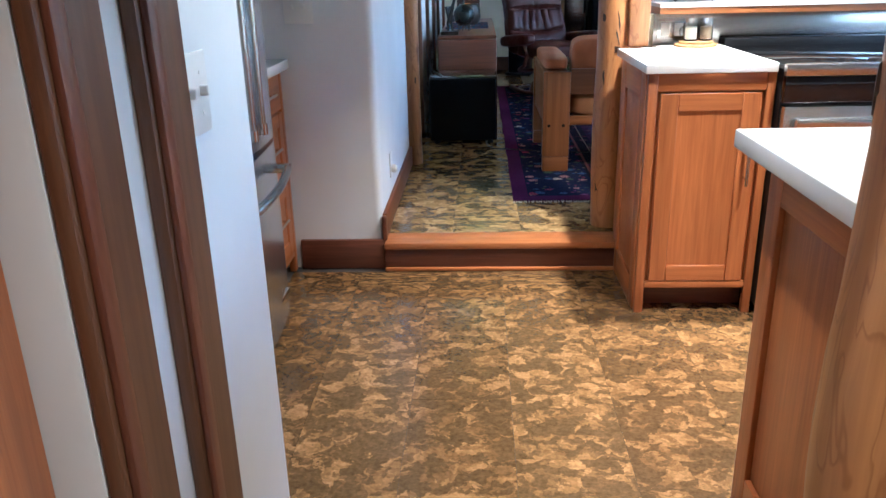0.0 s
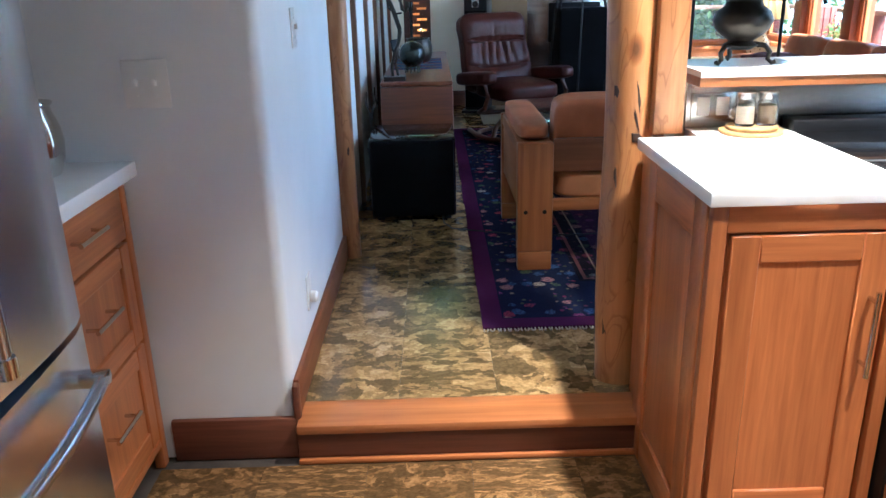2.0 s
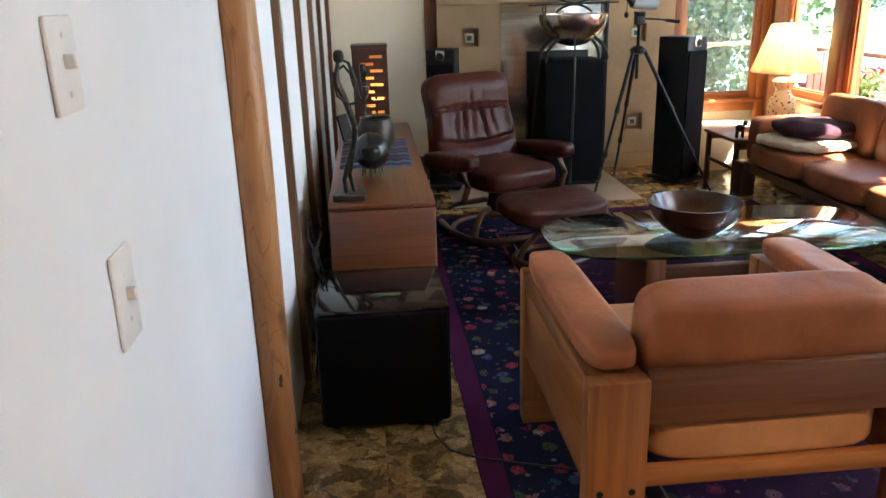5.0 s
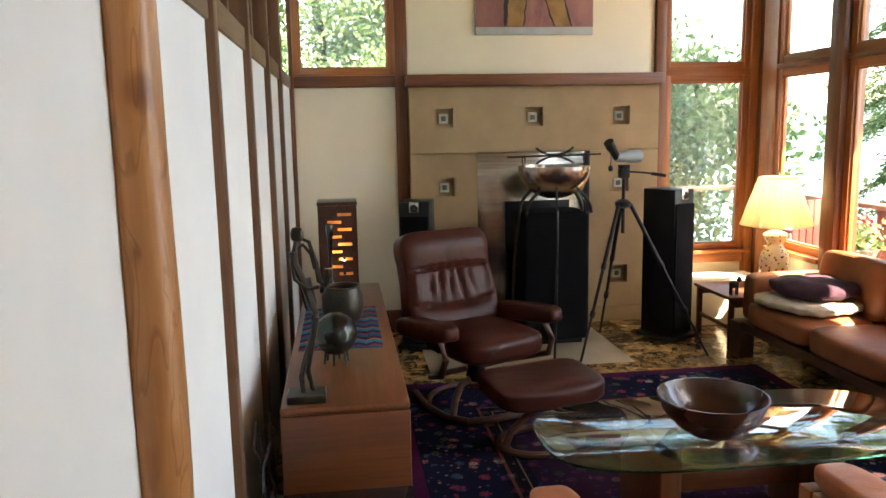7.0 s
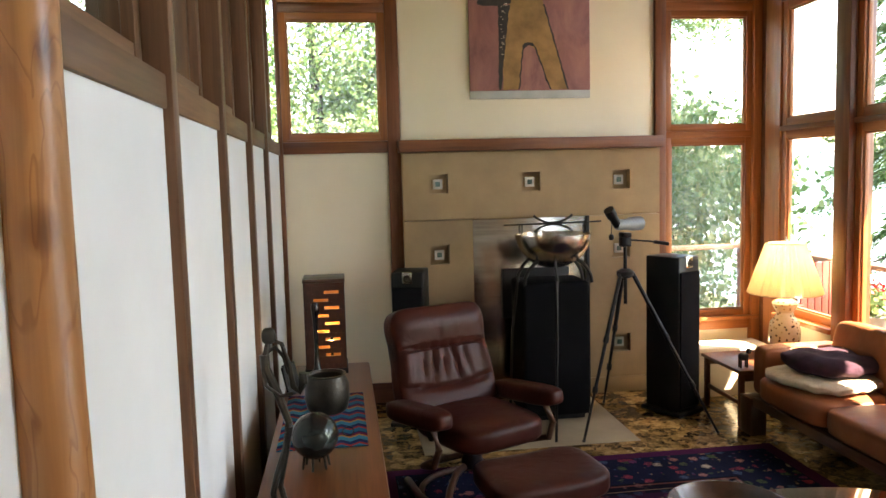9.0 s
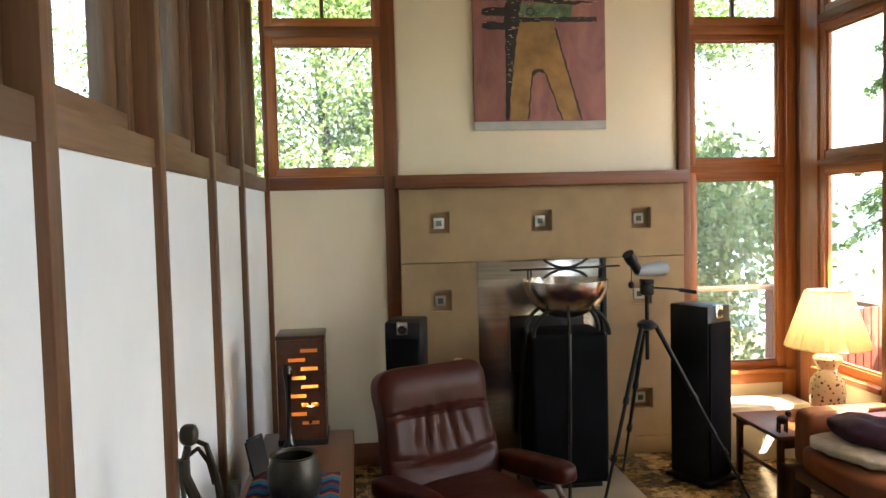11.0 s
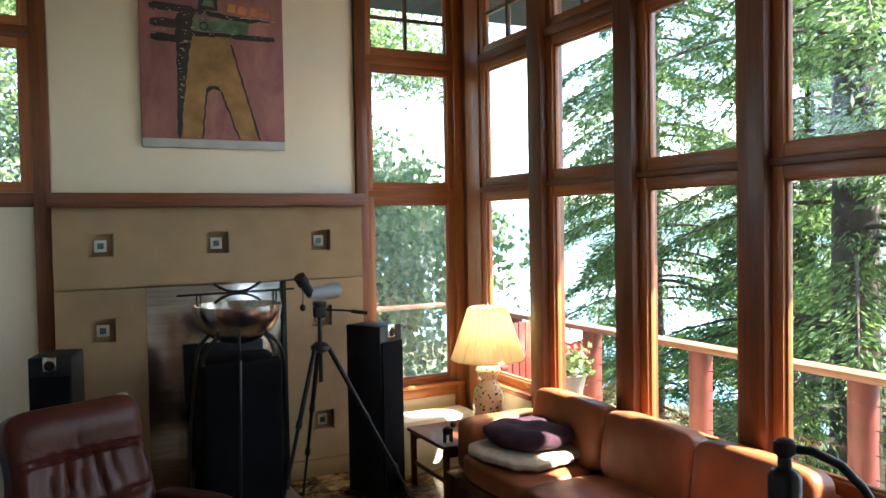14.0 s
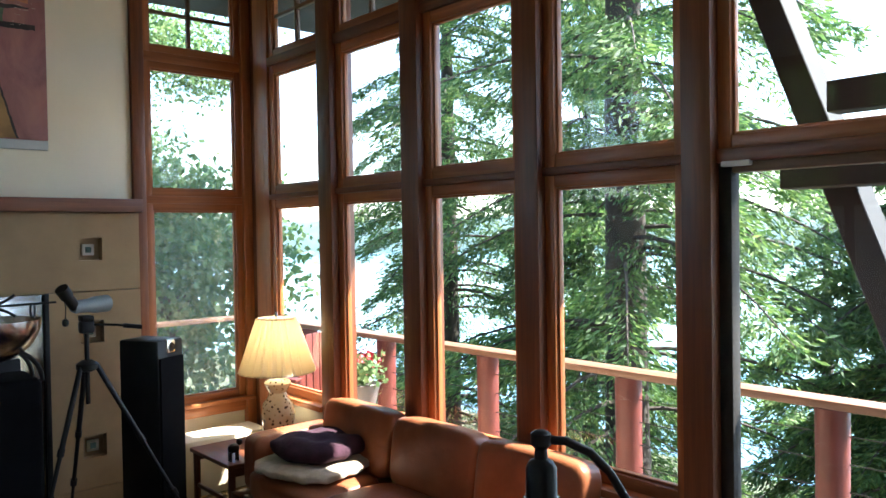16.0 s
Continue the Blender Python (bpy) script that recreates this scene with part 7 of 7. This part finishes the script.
for k in range(90):
    x0_, z0_ = (rng.uniform(-0.38, 0.38), rng.choice((0.10, 0.115, 0.222, 0.235, 0.25, 0.16)) + rng.uniform(-0.02, 0.02)) if k < 62 else (rng.uniform(-0.232, -0.185), rng.uniform(-0.35, 0.06))
    ln_ = rng.uniform(0.004, 0.022)
    box(bm, x0_, x0_ + ln_, -0.0418, -0.0405, z0_, z0_ + rng.uniform(0.0015, 0.004))
part("flecks", bm, plain("pale_scratches", (0.50, 0.40, 0.33), 0.7), pt)

# ---- reading lamp beside the armchair ----
rl = thing("arched_floor_lamp", (0, 0, 0), "black floor lamp with a short arched arm", "floor lamp")
HD = Vector((2.405, 5.055, 1.29))
RGT = Vector((0.7485, -0.6626, 0.0))
bm = bmesh.new()
lathe(bm, [(0.032, -0.014), (0.032, 0.05), (0.025, 0.063), (0.014, 0.07), (0.013, 0.09), (0.021, 0.098), (0.021, 0.12), (0.013, 0.126)], 24, HD)
part("lamp_holder", bm, M_BLACK, rl)
bm = bmesh.new()
lathe(bm, [(0.033, -0.014), (0.042, -0.018), (0.066, -0.05), (0.072, -0.075), (0.069, -0.075), (0.063, -0.05), (0.04, -0.022), (0.031, -0.017)], 32, HD, close=True)
part("shade", bm, glass_mat("smoked_shade", (0.55, 0.55, 0.55)), rl, "smoked glass collar")
bm = bmesh.new()
lathe(bm, [(0.035, -0.02), (0.037, -0.017), (0.037, -0.01), (0.034, -0.008)], 24, HD)
part("brass_ring", bm, M_CHROME, rl)
bm = bmesh.new()
cyl(bm, (HD.x, HD.y, RT + 0.02), (HD.x, HD.y, HD.z - 0.012), 0.0085, seg=14)
part("pole", bm, M_BLACK, rl)
bm = bmesh.new()
c0_ = HD + Vector((0, 0, 0.108))
tube(bm, [c0_, c0_ + RGT * 0.05 + Vector((0, 0, -0.004)), c0_ + RGT * 0.10 + Vector((0, 0, -0.028)), c0_ + RGT * 0.14 + Vector((0, 0, -0.07)), c0_ + RGT * 0.175 + Vector((0, 0, -0.13)), c0_ + RGT * 0.19 + Vector((0, 0, -0.20))], 0.0095, 10)
part("arm", bm, M_BLACK, rl)
bm = bmesh.new()
lathe(bm, [(0.13, 0), (0.13, 0.012), (0.05, 0.025), (0.012, 0.03)], 32, (HD.x, HD.y, RT - 0.002))
part("base", bm, M_BLACK, rl)

# ---- on the deck: flower pot on a stand and a red chair ----
fpot = thing("flower_pot", (4.73, 8.92, 0.04), "pot of red flowers on a stand outside", "plant pot")
bm = bmesh.new()
lathe(bm, [(0.07, 0), (0.075, 0.02), (0.03, 0.04), (0.03, 0.42), (0.09, 0.45)], 20)
part("stand", bm, M_RED, fpot)
bm = bmesh.new()
lathe(bm, [(0.08, 0.452), (0.12, 0.60), (0.13, 0.62), (0.12, 0.625), (0.10, 0.60)], 24)
part("pot", bm, plain("grey_pot", (0.16, 0.14, 0.13), 0.7), fpot)
rg = np.random.default_rng(5)
q = rg.normal(size=(500, 3)) * np.array([0.07, 0.07, 0.06]) + np.array([0, 0, 0.72])
cards("leaves", q, rg.normal(size=(500, 3)) + np.array([0, 0, 0.3]), rg.uniform(0.03, 0.06, 500), M_LEAF, fpot, 0.4, 5)
q = rg.normal(size=(120, 3)) * np.array([0.06, 0.06, 0.04]) + np.array([0, 0, 0.80])
cards("blossoms", q, rg.normal(size=(120, 3)), rg.uniform(0.02, 0.04, 120), plain("red_petals", (0.45, 0.02, 0.04), 0.6), fpot, 0.5, 6)
dc = thing("deck_chair", (4.72, 9.9, 0.04), "red slatted deck chair outside the corner", "chair", rz=200)
for k in range(6):
    bar("back_slat", dc, -0.27 + k * 0.092, -0.19 + k * 0.092, 0.22, 0.24, 0.30, 0.95, M_RED, 0.006)
for k in range(6):
    bar("seat_slat", dc, -0.27, 0.27, -0.28 + k * 0.085, -0.21 + k * 0.085, 0.36, 0.38, M_RED, 0.006)
for s in (-1, 1):
    bar("arm", dc, s * 0.31 - 0.05, s * 0.31 + 0.05, -0.32, 0.27, 0.58, 0.605, M_RED, 0.006)
    for y in (-0.28, 0.22):
        bar("leg", dc, s * 0.30 - 0.03, s * 0.30 + 0.03, y - 0.03, y + 0.03, 0.0, 0.58, M_RED, 0.005)

# roof bracket outside the terrace door
brk = tagged(new("roof_bracket"), "dark timber roof brace outside the terrace door", "roof", kind="structure")
BX = 5.0
for p_, q_, w_ in ((Vector((BX, 6.05, 3.64)), Vector((BX, 5.08, 1.0)), 0.10), (Vector((BX - 0.16, 5.65, 2.07)), Vector((BX - 0.16, 3.9, 2.07)), 0.09), (Vector((BX - 0.16, 5.45, 2.40)), Vector((BX - 0.16, 3.9, 2.40)), 0.065)):
    bm = bmesh.new()
    d = q_ - p_
    mm = Matrix.Translation((p_ + q_) / 2) @ d.to_track_quat("Z", "Y").to_matrix().to_4x4()
    box(bm, -w_, w_, -0.07, 0.07, -d.length / 2, d.length / 2, 0.006, 1, mm)
    part("beam", bm, M_EAVE, brk)

# ---- kitchen ceiling lamps: small round downlights, unseen; the last two added as fill ----
for x, y, power in ((1.62, 2.80, 3.6), (1.82, 1.92, 2.2), (0.75, 1.75, 0.8), (1.05, 0.10, 1.7)):
    dl_ = thing("downlight", (x, y, H_KIT), "round white recessed ceiling downlight, out of view", "ceiling light", "kitchen downlights")
    bm = bmesh.new()
    lathe(bm, [(0.045, -0.002), (0.07, -0.006), (0.072, 0.0), (0.045, 0.0)], 28, close=True)
    part("trim_ring", bm, M_WHITE_PLASTIC, dl_)
    ar = new("downlight_lamp", bpy.data.lights.new("downlight_lamp", "AREA"))
    ar.data.shape, ar.data.size, ar.data.energy, ar.data.color = "DISK", 0.09, power, (1.0, 0.82, 0.62)
    ar.data.spread = radians(85)
    ar.location = (x, y, H_KIT - 0.008)

# ---- cork tiles, laid last ----
bm = bmesh.new()
TW, TL = 0.3048, 0.6096
box(bm, -TW / 2 + 0.0004, TW / 2 - 0.0004, -TL / 2 + 0.0004, TL / 2 - 0.0004, -0.006, 0.0)
tile_meshes = []
for m_ in (M_CORK_DARK, M_CORK):
    me_full = bpy.data.meshes.new("cork_tile")
    bm.to_mesh(me_full)
    me_full.materials.append(m_)
    tile_meshes.append(me_full)
bm.free()


def lay(floor_ob, x0, x1, y0, y1, z, mesh, holes=()):
    nx_, ny_ = int(math.ceil((x1 - x0) / TW)), int(math.ceil((y1 - y0) / TL)) + 1
    rng_ = random.Random(8)
    for i in range(nx_):
        for j in range(ny_):
            a0, b0 = x0 + i * TW, y0 + j * TL - (TL / 2 if i % 2 else 0)
            a1, b1 = min(a0 + TW, x1), min(b0 + TL, y1)
            b0 = max(b0, y0)
            if a1 - a0 < 0.01 or b1 - b0 < 0.01:
                continue
            if any(a0 > h[0] and a1 < h[1] and b0 > h[2] and b1 < h[3] for h in holes):
                continue
            ob = new("cork_tile", mesh)
            ob.scale = ((a1 - a0) / TW, (b1 - b0) / TL, 1)
            ob.location = ((a0 + a1) / 2, (b0 + b1) / 2, z)
            ob.parent = floor_ob
            ob.matrix_parent_inverse = Matrix.Translation(-floor_ob.location)


lay(floor_k, -0.13, 3.3, -1.6, 3.128, 0.0, tile_meshes[0])
lay(floor_l, WX, 3.89, 3.275, NY, L, tile_meshes[1])
